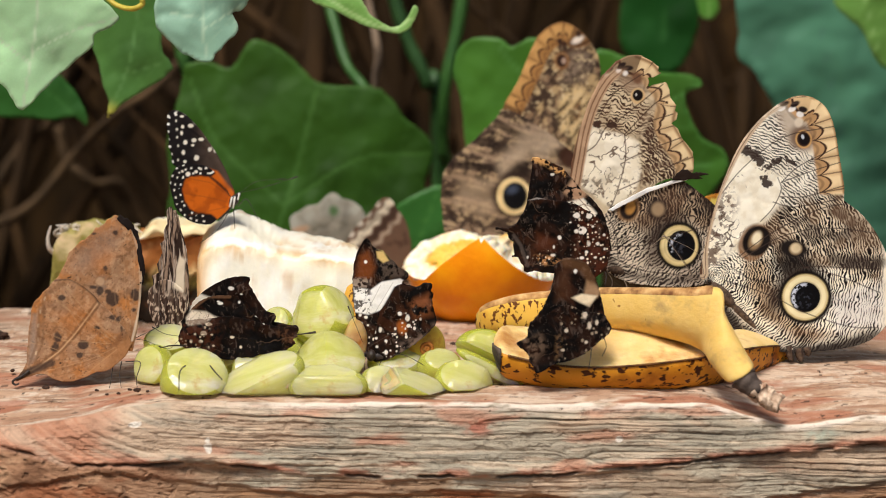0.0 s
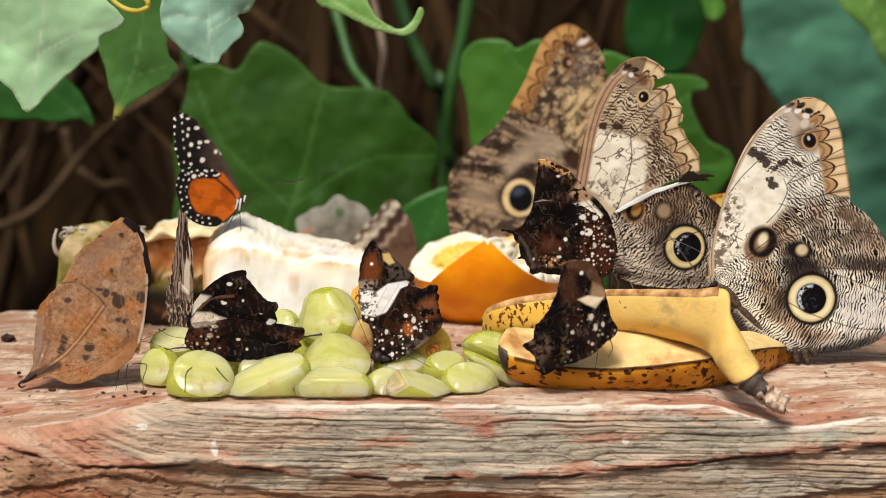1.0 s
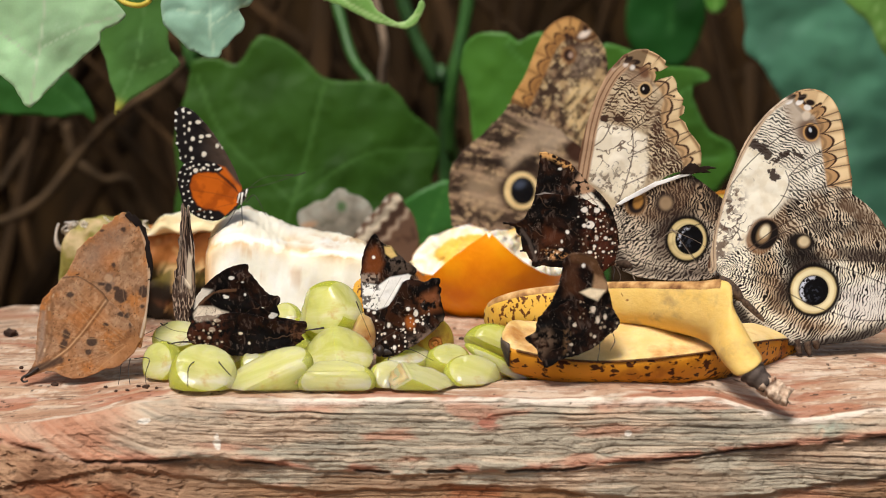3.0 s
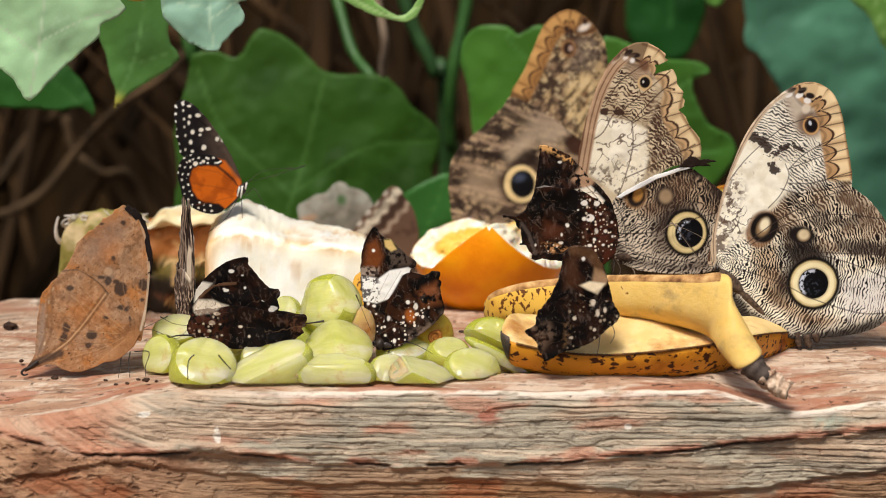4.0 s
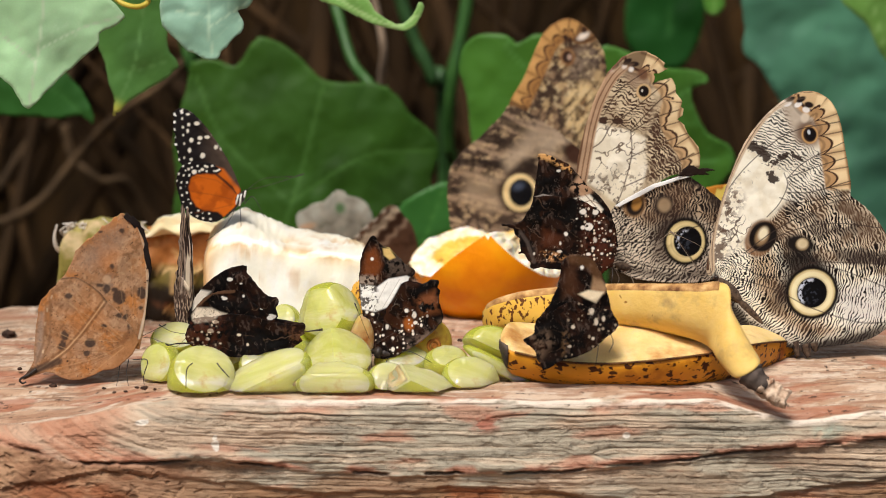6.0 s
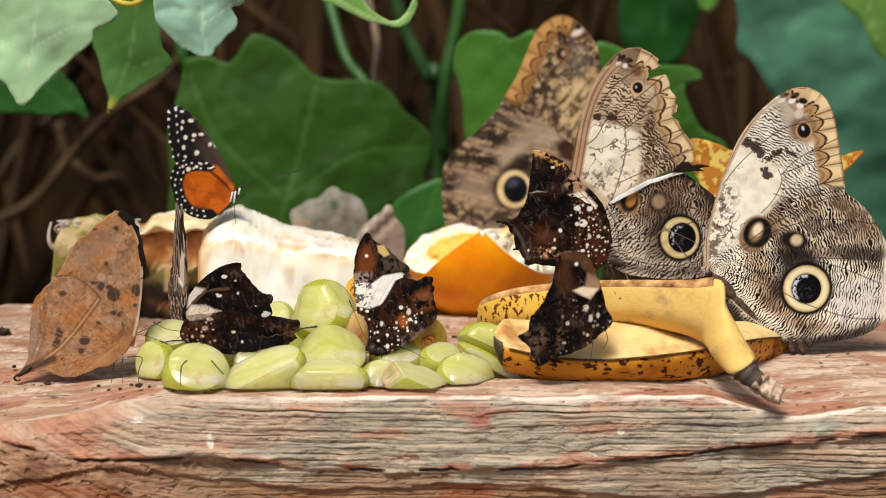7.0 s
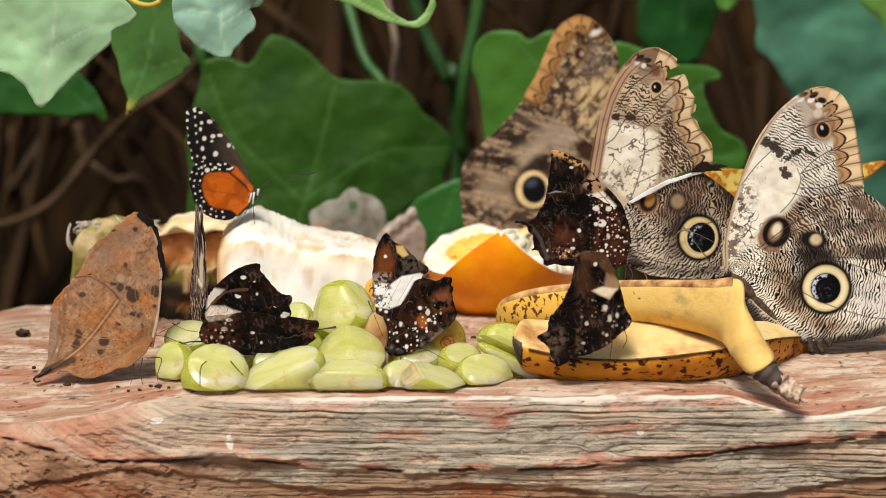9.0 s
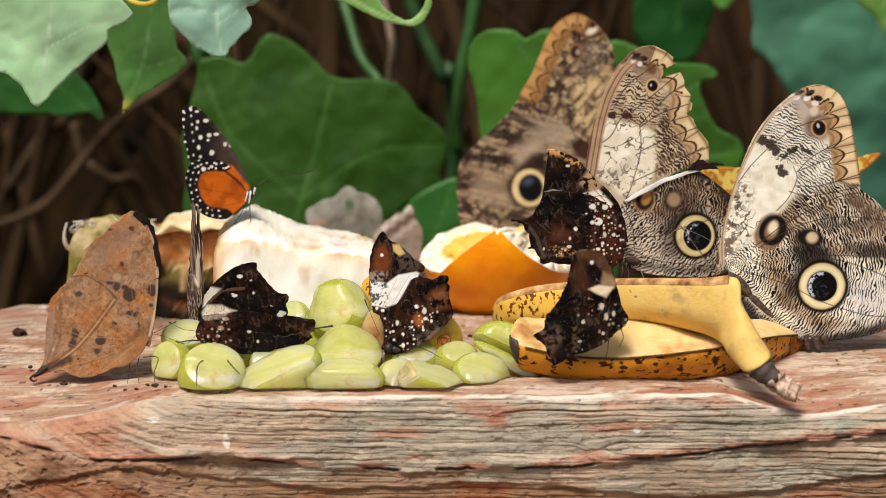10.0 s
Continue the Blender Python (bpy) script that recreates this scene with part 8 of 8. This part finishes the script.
def grey_behind():
    t = thing("grey_butterfly", pose(-0.0403, 0.1780, 1.0202), "pale grey butterfly with half-open wings behind the pineapple", "butterfly")

    def paint(x, z):
        c = canvas(x, C(128, 124, 110))
        r = np.hypot(x - 4.4, z + 8.2)
        a = np.arctan2(z + 8.2, x - 4.4)
        mixin(c, C(168, 166, 152), ramp(r, 12.0, 16.0))
        mixin(c, C(100, 94, 80), 0.7 * ramp(-np.abs(r - 10.6 - 0.5 * np.sin(a * 9)), -1.3, -0.3))
        mixin(c, C(96, 92, 78), 0.4 * ramp(-np.abs(np.sin(a * 9 + 0.5)), -0.25, -0.05))
        mixin(c, C(156, 148, 132), 0.5 * ramp(cloud(x * 0.4, z * 0.4, 351), 0.45, 0.62))
        spot(c, x, z, (3.7, 6.5), 1.8, 1.9, C(70, 104, 58), 0, 0.5, 0.9)
        spot(c, x, z, (-8.5, -0.4), 3.0, 1.2, C(196, 150, 110), 0.2, 0.6, 0.7)
        return c

    outline = [(-12.6, 2.3), (-11.7, 4.8), (-8.4, 6.5), (-5.9, 8.2), (-2.1, 9.0), (-0.0, 11.1), (2.5, 13.0), (5.0, 12.7), (6.6, 11.1), (9.9, 10.2), (12.8, 8.5), (14.9, 5.6), (15.7, 1.4), (14.8, -8.2), (-6.0, -8.2), (-11.2, -2.9)]
    sheet("hindwing", outline, 0.5, paint, M_wing, t, lambda x, z: 0.006 * x ** 2 + 0.5 * np.sin(x * 0.8), 0.15, 3, 0.0)
    sheet("hindwing", [(p[0] * 0.94 + 0.4, p[1] * 0.93) for p in outline], 0.8, paint, M_wing, t, lambda x, z: -0.006 * x ** 2, 0.15, 3, 3.0)
    insect(t, (10.4, -10.5), (-2.2, -14.7), 2.4, 1.4, legs=[((6.2, -12.6), (5.3, -21.0, -2.0), (4.4, -27.4, -3.0)), ((2.0, -13.0), (1.1, -21.0, -2.0), (0.7, -27.4, -3.0))])


def golden_behind():
    """The golden one hidden behind the pale owl butterfly; it lifts its wings late in the clip."""
    t = thing("golden_butterfly", pose(0.1118, 0.0750, 1.0467), "orange and yellow patched butterfly mostly hidden behind the owl butterfly", "butterfly")

    def paint(x, z):
        c = canvas(x, C(190, 126, 44))
        cell = cloud(x * 0.5, z * 0.5, 361, 2)
        mixin(c, C(226, 200, 100), ramp(cell, 0.46, 0.52))
        mixin(c, C(176, 92, 30), ramp(-np.abs(cell - 0.49), -0.03, -0.012))
        mixin(c, C(190, 106, 36), ramp(np.abs(x), 24, 30))
        return c

    wing = [(0, 0), (-8, 6), (-18, 11), (-26, 13), (-29, 12), (-30, 9), (-27, 3), (-24, -3), (-18, -8), (-8, -9)]
    a = sheet("forewing", wing, 0.5, paint, M_wing, t, lambda x, z: 0.01 * x ** 2 * 0.3, 0.15, 3, 0.0)
    b = sheet("forewing", [(-p[0], p[1] * 0.3 + 3.0 * (p[0] / 30) ** 2) for p in wing], 0.5, paint, M_wing, t, lambda x, z: 0.01 * x ** 2 * 0.3, 0.15, 3, 0.0)
    insect(t, (0, 2), (0, -16), 1.8, 0.5, legs=[((0, -4), (-2, -25, 2.0), (-2, -45, 2.0)), ((0, -6), (2, -25, 2.0), (2, -45, 2.0))])
    return a, b


K_NEAR, K_FAR = brown_behind()
grey_behind()
M_LEFT, M_RIGHT = golden_behind()


# ---- leaves, stems and roots ----
def blade(name, outline, place, label, tone, vein, ribs, res=1.2, smooth=2, curl=0.002, wave=0.6, lean=0.0, stalk=None, group="vine leaves", tip=None, rib=1.0):
    """A leaf: a curled blade with paler ribs, and its stalk."""
    t = thing(name, pose(*place), label, "leaf", group)

    def paint(x, z):
        c = canvas(x, tone)
        mixin(c, tuple(v * 0.66 for v in tone), ramp(cloud(x * 0.03, z * 0.03, 71, 2), 0.38, 0.66))
        mixin(c, tuple(min(1, v * 1.3) for v in tone), 0.35 * ramp(cloud(x * 0.06, z * 0.06, 73), 0.45, 0.7))
        d, _ = away(x, z, outline, True)
        mixin(c, vein, 0.35 * ramp(-d, -1.0, -0.2))
        for i, pts in enumerate(ribs):
            line(c, x, z, smooth_line(pts, 4), (0.55 if i == 0 else 0.42) * rib, vein, 0.8)
            for j in range(1, 6):
                p, q = pts[0], pts[-1]
                o = (p[0] + (q[0] - p[0]) * j / 6.5, p[1] + (q[1] - p[1]) * j / 6.5)
                u = ((q[0] - p[0]) / 6, (q[1] - p[1]) / 6)
                for sgn in (-1, 1):
                    line(c, x, z, [o, (o[0] + u[0] - sgn * u[1] * 1.3, o[1] + u[1] + sgn * u[0] * 1.3)], 0.28 * rib, vein, 0.18)
        if tip:
            mixin(c, C(206, 196, 84), 0.8 * ramp(-np.hypot(x - tip[0], z - tip[1]), -7, -1.5))
        return c

    def bend(x, z):
        y = curl * (x - outline[0][0] * 0.3) ** 2 + lean * z + wave * (cloud(x * 0.07, z * 0.07, 79) - 0.5) * 6
        for pts in ribs:
            y = y + 0.16 * ramp(-away(x, z, pts)[0], -2.2, 0.0)
        return y

    sheet("blade", outline, res, paint, M_leaf, t, bend, 0.3, smooth, 0.0)
    if stalk:
        bm = bmesh.new()
        pts = [Vector((p[0], p[2] if len(p) > 2 else 0, p[1])) / 1000 for p in stalk]
        if pts[-1].z > pts[0].z:
            pts[-1] = Vector((pts[-1].x, 0.14 - place[1], 1.196 - place[2]))
        else:
            pts[-1] = Vector((pts[-1].x, pts[-1].y, -0.02 - place[2]))
        pts.insert(-1, pts[-2].lerp(pts[-1], 0.12))
        tube(bm, pts, 0.0011, 0.0013, 8, 5)
        part("stalk", bm, M_stem, t)
    return t


PALE, TEAL = C(180, 220, 168), C(84, 138, 108)
blade("vine_leaf", [(0.3, -0.7), (-2.5, 2.1), (-4.5, 6.0), (-6.8, 8.2), (-9.2, 9.9), (-19.4, 13.7), (-29.4, 22.2), (-32.4, 37.5), (-18.5, 47.7), (2.0, 49.4), (17.1, 42.6), (23.8, 34.1), (30.1, 27.4), (25.3, 23.9), (21.8, 21.9), (22.1, 19.2), (19.2, 16.8), (14.8, 12.9), (10.0, 8.9), (5.8, 4.3)], (-0.1250, 0.0200, 1.0772), "large pale green leaf with a pointed tip", PALE, C(196, 214, 180), [[(0.3, 0.0), (2.5, 12.0), (4.8, 25.6), (6.1, 42.6)], [(3.3, 17.1), (16.8, 23.9), (28.8, 27.4)], [(2.9, 13.7), (-8.9, 22.2), (-22.4, 27.4)]], res=0.9, curl=0.002, stalk=[(6.1, 42.6), (9.1, 66.2, 10), (3.1, 99.5, 30)])
blade("vine_leaf", [(2.7, -1.1), (-1.8, -0.9), (-4.4, 0.9), (-7.1, 1.8), (-9.3, 5.0), (-13.2, 8.0), (-14.6, 11.5), (-14.9, 15.9), (-13.0, 23.0), (-7.6, 30.0), (1.3, 33.5), (10.1, 28.3), (15.7, 23.0), (13.9, 16.8), (11.7, 15.0), (9.0, 14.2), (11.1, 10.6), (10.2, 7.1), (8.1, 5.7), (5.9, 2.7), (4.1, 1.4)], (-0.0727, 0.0500, 1.0907), "pale blue-green leaf with a nibbled edge", C(150, 190, 164), C(186, 212, 184), [[(1.3, 0.9), (-0.0, 10.6), (-0.2, 24.7)], [(0.3, 8.9), (8.2, 14.2), (13.5, 17.7)], [(-0.0, 12.4), (-9.6, 14.2)]], res=0.9, wave=1.0, stalk=[(0.2, 28.3), (1.5, 49.3, 12), (-1.7, 75.3, 30)])
blade("vine_leaf", [(-0.0, -1.3), (1.0, 4.8), (-0.8, 10.5), (-2.5, 18.2), (-4.7, 24.9), (-4.2, 31.5), (-1.1, 42.9), (11.4, 50.5), (20.7, 42.9), (19.0, 27.7), (19.5, 22.0), (22.7, 16.7), (16.5, 11.5), (8.7, 6.7), (3.9, 2.9)], (-0.1109, 0.1100, 1.0668), "mid green leaf with a yellowing tip", C(86, 134, 64), C(104, 150, 84), [[(0.4, 1.0), (8.0, 18.2), (11.2, 39.1)], [(6.0, 14.4), (18.5, 18.2)]], tip=(0.4, 0.0), stalk=[(11.3, 44.8), (12.0, 69.3, 8), (8.4, 101.1, 20)])
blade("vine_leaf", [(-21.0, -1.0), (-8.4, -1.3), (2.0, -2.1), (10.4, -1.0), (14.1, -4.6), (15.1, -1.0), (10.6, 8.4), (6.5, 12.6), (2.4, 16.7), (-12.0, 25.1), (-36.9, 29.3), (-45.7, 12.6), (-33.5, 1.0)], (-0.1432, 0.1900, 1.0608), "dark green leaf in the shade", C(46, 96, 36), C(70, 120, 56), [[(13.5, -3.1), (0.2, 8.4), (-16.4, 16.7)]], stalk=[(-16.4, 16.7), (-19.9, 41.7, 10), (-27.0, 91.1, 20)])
blade("vine_leaf", [(-31.4, 10.0), (-27.0, 7.8), (-21.4, 5.6), (-15.8, 2.6), (-8.4, 0.0), (-2.4, -0.9), (1.3, 0.9), (3.2, 4.6), (3.9, 7.4), (2.4, 8.5), (1.3, 5.9), (-1.3, 2.6), (-3.5, 1.1), (-7.4, 2.2), (-11.7, 5.2), (-13.9, 8.3), (-17.6, 14.8), (-32.5, 18.5)], (-0.0091, 0.0900, 1.0975), "narrow bright green leaf with a curled tip", C(132, 182, 92), C(190, 216, 150), [[(-26.9, 11.1), (-15.8, 4.6), (-4.7, 0.4), (1.9, 4.1)]], res=0.8, smooth=2, stalk=[(-26.9, 13.9), (-32.4, 31.4, 6), (-35.8, 68.0, 20)])
blade("vine_leaf", [(-54.9, 3.3), (-52.9, 15.5), (-54.9, 30.9), (-51.6, 44.0), (-48.7, 54.9), (-47.0, 63.2), (-37.6, 64.1), (-30.1, 61.1), (-25.6, 66.9), (-20.8, 72.8), (-12.6, 70.6), (-6.1, 65.8), (0.4, 59.3), (4.7, 56.0), (13.5, 54.9), (24.4, 54.9), (33.1, 49.5), (37.0, 42.9), (44.0, 37.5), (49.6, 30.4), (47.4, 22.1), (45.7, 15.5), (47.2, 11.1), (39.5, 7.7), (30.8, 6.2), (26.4, 0.0), (8.7, -15.5), (-22.1, -17.8), (-48.5, -11.1)], (-0.0492, 0.2300, 1.0134), "broad lobed dark green leaf behind the fruit", C(58, 98, 28), C(84, 128, 56), [[(-13.2, -6.7), (-4.2, 22.1), (3.6, 52.8)], [(-8.7, 8.8), (-34.7, 33.1), (-45.4, 57.1)], [(-8.7, 8.8), (19.9, 26.5), (47.2, 28.7)], [(-11.0, 0.0), (-30.7, 4.4), (-50.4, 6.6)]], res=1.4, wave=0.7, lean=0.1, rib=2.2, stalk=[(-13.2, -6.7), (-9.1, -35.6, 10), (-5.2, -112.5, 60)])
blade("vine_leaf", [(-48.8, 25.4), (-48.4, 32.8), (-44.6, 38.1), (-38.3, 40.2), (-30.9, 39.3), (-27.7, 36.4), (-23.5, 38.5), (-19.3, 40.2), (-10.9, 38.1), (1.8, 33.9), (6.0, 36.0), (16.6, 32.2), (27.2, 27.1), (36.7, 26.5), (43.7, 24.4), (44.6, 21.2), (38.3, 19.1), (40.1, 10.6), (44.9, 2.1), (53.0, -2.1), (55.7, -8.5), (51.1, -17.1), (42.7, -23.5), (10.9, -27.8), (-31.7, -19.2), (-42.4, -10.7), (-44.9, 4.3), (-46.2, 17.0)], (0.0564, 0.2000, 1.0494), "large mid green leaf behind the owl butterflies", C(76, 128, 42), C(94, 150, 72), [[(6.5, -19.2), (-10.7, 10.6), (-31.9, 36.0)], [(6.5, -19.2), (21.1, 6.4), (42.1, 22.3)], [(6.5, -19.2), (31.9, -10.7), (53.1, -7.5)]], res=1.6, wave=0.7, rib=1.8, stalk=[(6.5, -19.2), (6.8, -53.6, 6), (3.3, -141.1, 40)])
blade("vine_leaf", [(-30.4, 46.7), (-29.4, 56.8), (-31.2, 68.1), (-28.8, 86.0), (-2.1, 101.7), (36.5, 86.0), (55.7, 45.5), (57.0, 0.0), (44.3, -36.8), (30.6, -41.5), (16.7, -32.2), (7.2, -18.4), (-2.3, 0.0), (-9.5, 18.3), (-15.3, 27.4), (-20.7, 36.5), (-24.7, 42.8)], (0.1518, 0.2700, 1.0311), "large blue-green leaf at the edge of the clearing", TEAL, C(84, 130, 108), [[(25.8, -29.9), (10.9, 22.8), (-1.7, 81.6)], [(13.4, 13.7), (-12.2, 41.0), (-27.1, 50.1)], [(18.3, -4.6), (42.7, 22.8), (53.4, 45.5)]], res=2.2, wave=1.2, stalk=[(25.8, -29.9), (31.3, -69.4, 10), (33.7, -164.0, 40)])
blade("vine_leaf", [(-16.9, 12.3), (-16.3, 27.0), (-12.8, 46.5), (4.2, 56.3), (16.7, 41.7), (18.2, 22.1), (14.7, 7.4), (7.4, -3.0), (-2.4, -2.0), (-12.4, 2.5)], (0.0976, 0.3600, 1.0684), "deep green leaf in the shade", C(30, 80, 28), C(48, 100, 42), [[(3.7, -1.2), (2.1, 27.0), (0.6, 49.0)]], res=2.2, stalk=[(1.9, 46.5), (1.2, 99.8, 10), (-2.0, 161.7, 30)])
blade("vine_leaf", [(-8.9, 15.0), (-6.7, 10.7), (-1.2, 6.4), (3.8, 1.1), (7.0, -6.4), (15.4, -12.9), (28.0, 0.0), (23.0, 25.7), (5.7, 29.9), (-7.0, 23.5)], (0.1605, 0.2200, 1.0884), "bright yellow-green leaf in the light", C(112, 160, 72), C(150, 190, 110), [[(8.7, -4.3), (4.0, 12.9), (1.6, 25.7)]], res=1.6, stalk=[(2.6, 25.7), (0.9, 55.4, 8), (-4.7, 109.9, 20)])
blade("vine_leaf", [(-4.7, 4.6), (-2.8, -0.5), (1.2, -1.9), (4.2, 1.9), (3.4, 6.9), (-0.2, 13.9), (-5.3, 11.6)], (0.1130, 0.3000, 1.0933), "small bright green leaf", C(92, 150, 56), C(130, 180, 90), [[(0.5, -1.2), (-0.6, 11.6)]], res=1.4, stalk=[(-0.6, 11.6), (-1.2, 50.7, 8), (-3.9, 109.6, 20)])
blade("vine_leaf", [(-17.0, 0.0), (-8.5, 7.5), (-1.1, 10.7), (4.2, 12.8), (7.4, 7.5), (7.5, -4.3), (2.1, -15.0), (-10.7, -17.2), (-17.1, -10.7)], (-0.0009, 0.2000, 1.0216), "mid green leaf low behind the orange", C(56, 112, 46), C(80, 136, 62), [[(-6.4, -12.9), (2.1, 8.6)]], res=1.8, stalk=[(-6.4, -12.9), (-6.4, -38.8, 6), (-8.7, -113.4, 40)])


def stems():
    for pts, r, mat, label in [
        ([(0.0141, 0.3000, 1.1256), (0.0107, 0.3000, 1.0933), (0.0049, 0.3000, 1.0630), (0.0038, 0.3100, 1.0363), (0.0062, 0.3200, 0.9967), (0.0041, 0.3600, 0.7105)], 0.0028, M_stem, "slim green climbing stem among leaves"),
        ([(-0.0469, 0.2900, 1.1121), (-0.0408, 0.2800, 1.0920), (-0.0349, 0.2700, 1.0744), (-0.0256, 0.2600, 1.0616), (-0.0191, 0.2700, 1.0311), (-0.0190, 0.3600, 0.7373)], 0.0022, M_stem, "slim green climbing stem among leaves"),
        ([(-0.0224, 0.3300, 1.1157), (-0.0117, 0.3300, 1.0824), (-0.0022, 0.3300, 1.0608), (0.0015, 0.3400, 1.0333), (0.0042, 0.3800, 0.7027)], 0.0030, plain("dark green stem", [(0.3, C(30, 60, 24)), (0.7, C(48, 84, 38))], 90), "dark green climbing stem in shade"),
        ([(-0.0302, 0.3100, 1.1115), (-0.0263, 0.3100, 1.0928), (-0.0233, 0.3100, 1.0764), (-0.0248, 0.3200, 1.0568), (-0.0230, 0.3400, 0.9989), (-0.0247, 0.3800, 0.7027)], 0.0016, M_pale_twig, "pale dry vine hanging straight down"),
        ([(-0.1007, 0.2500, 1.0868), (-0.0975, 0.2500, 1.0735), (-0.0971, 0.2600, 1.0593), (-0.1114, 0.3600, 0.7373)], 0.0028, M_stem, "green climbing stem between the leaves"),
        ([(-0.62, 0.3, -0.05), (-0.60, 0.26, 0.5), (-0.52, 0.18, 1.10), (-0.35, 0.14, 1.19), (0.0, 0.14, 1.197), (0.35, 0.14, 1.19), (0.52, 0.18, 1.10), (0.6, 0.3, -0.05)], 0.006, M_twig, "brown branch arching over the tray"),
        ([(-0.2228, 0.4000, 0.9858), (-0.1864, 0.4000, 0.9988), (-0.1627, 0.4000, 1.0247), (-0.1420, 0.3800, 1.0444), (-0.1139, 0.3800, 1.0671), (-0.0923, 0.4000, 1.1241)], 0.0022, M_twig, "brown woody vine crossing the bank"),
        ([(-0.2087, 0.4400, 1.0019), (-0.1922, 0.4400, 1.0260), (-0.1759, 0.4400, 1.0446), (-0.1695, 0.4600, 1.1072)], 0.0026, M_twig, "brown woody vine crossing the bank"),
        ([(-0.1731, 0.4200, 1.0358), (-0.1695, 0.4200, 1.0200), (-0.1580, 0.4200, 1.0095), (-0.1423, 0.4400, 0.9912), (-0.1434, 0.5000, 0.8344)], 0.0022, M_twig, "brown woody vine crossing the bank")]:
        bm = bmesh.new()
        tube(bm, pts, r, r * 0.85, 8, 6, lambda s: 1 + 0.06 * math.sin(s * 40))
        ob = part("vine", bm, mat, None)
        tagged(ob, label, "vine", "climbing vines")


stems()
# roots and dead stems in front of the bank, past counting
bm = bmesh.new()
rnd = random.Random(7)
for i in range(360):
    x, y = rnd.uniform(-0.7, 0.7), rnd.uniform(0.42, 0.74)
    z, lean, r = rnd.uniform(-0.1, 0.9), rnd.uniform(-0.35, 0.35) if i % 3 else rnd.uniform(-1.4, 1.4), rnd.uniform(0.0012, 0.008)
    pts = [(x + lean * s + rnd.uniform(-0.02, 0.02), y + rnd.uniform(-0.02, 0.02), z + s * 0.9) for s in (0, 0.25, 0.5, 0.75, 1.0)]
    tube(bm, pts, r, r * 0.6, 7, 4)
roots = part("roots", bm, plain("root bark", [(0.25, C(24, 18, 10)), (0.55, C(60, 43, 24)), (0.8, C(112, 84, 54))], 30, 0.9, 0.15, 0.8, (1, 1, 0.3)), None)
tagged(roots, "tangle of dark brown roots and dead stems", "roots", kind="stuff")

bm = bmesh.new()
tube(bm, [(-0.1038, 0.0600, 1.1091), (-0.1000, 0.0580, 1.1067), (-0.0953, 0.0560, 1.1059), (-0.0921, 0.0560, 1.1075), (-0.0933, 0.0580, 1.1106), (-0.0998, 0.0800, 1.1181), (-0.1033, 0.1000, 1.1620)], 0.0008, 0.0010, 8, 6)
tagged(part("tendril", bm, plain("yellow tendril", [(0.3, C(176, 156, 44)), (0.7, C(212, 192, 80))], 120), None), "curled yellow vine tendril", "tendril")


# ---- what moves ----
def motions():
    x, y, z = -0.0755, 0.0040, 1.0105
    walk(EDGE_ON, [(t, pose(x, y, z, 0, 0, yaw)) for t, yaw in (
        (0.0, -50), (0.4, -52), (0.8, -60), (1.2, -64), (2.5, -66), (4.0, -69), (5.5, -70), (7.0, -70), (8.5, -72), (10.0, -73))])
    walk(G_FAR, [(t, pose(0, 0, 0, 0, turn, 0)) for t, turn in ((0.0, 9), (0.4, 7), (0.8, 1), (1.2, 0), (5.0, 0), (10.0, 0))])
    walk(G_NEAR, [(t, pose(0, 0, 0, 0, turn, 0)) for t, turn in ((0.0, 4), (0.4, 3), (0.8, 0.5), (1.2, 0), (5.0, 0), (10.0, 0))])
    walk(K_NEAR, [(t, pose(0, 0, 0, lift, 0, 0)) for t, lift in ((0.0, 0), (5.7, 0), (6.1, 40), (6.7, 96), (10.0, 100))])
    walk(K_FAR, [(t, pose(0, 0, 0, lift, turn, 0)) for t, lift, turn in (
        (0.0, 0, 0), (5.7, 0, 0), (6.7, -10, 0), (7.0, -10, 1), (7.5, -12, 3), (8.2, -14, 6), (9.0, -16, 7), (10.0, -16, 8))])
    walk(M_LEFT, [(t, pose(0, 0, 0, 0, turn, 0)) for t, turn in (
        (0.0, -36), (0.5, -35), (1.2, -34), (2.5, -37), (3.9, -40), (5.7, -40), (6.6, -6), (6.8, -10), (6.9, 3), (7.1, 1), (7.5, -12), (7.8, -19), (10.0, -20))])
    walk(M_RIGHT, [(t, pose(0, 0, 0, 0, turn, 0)) for t, turn in (
        (0.0, 40), (5.7, 40), (6.6, 6), (6.8, 2), (6.9, -4), (7.1, -8), (7.5, 2), (8.0, 2), (9.0, 0), (10.0, -4))])


motions()
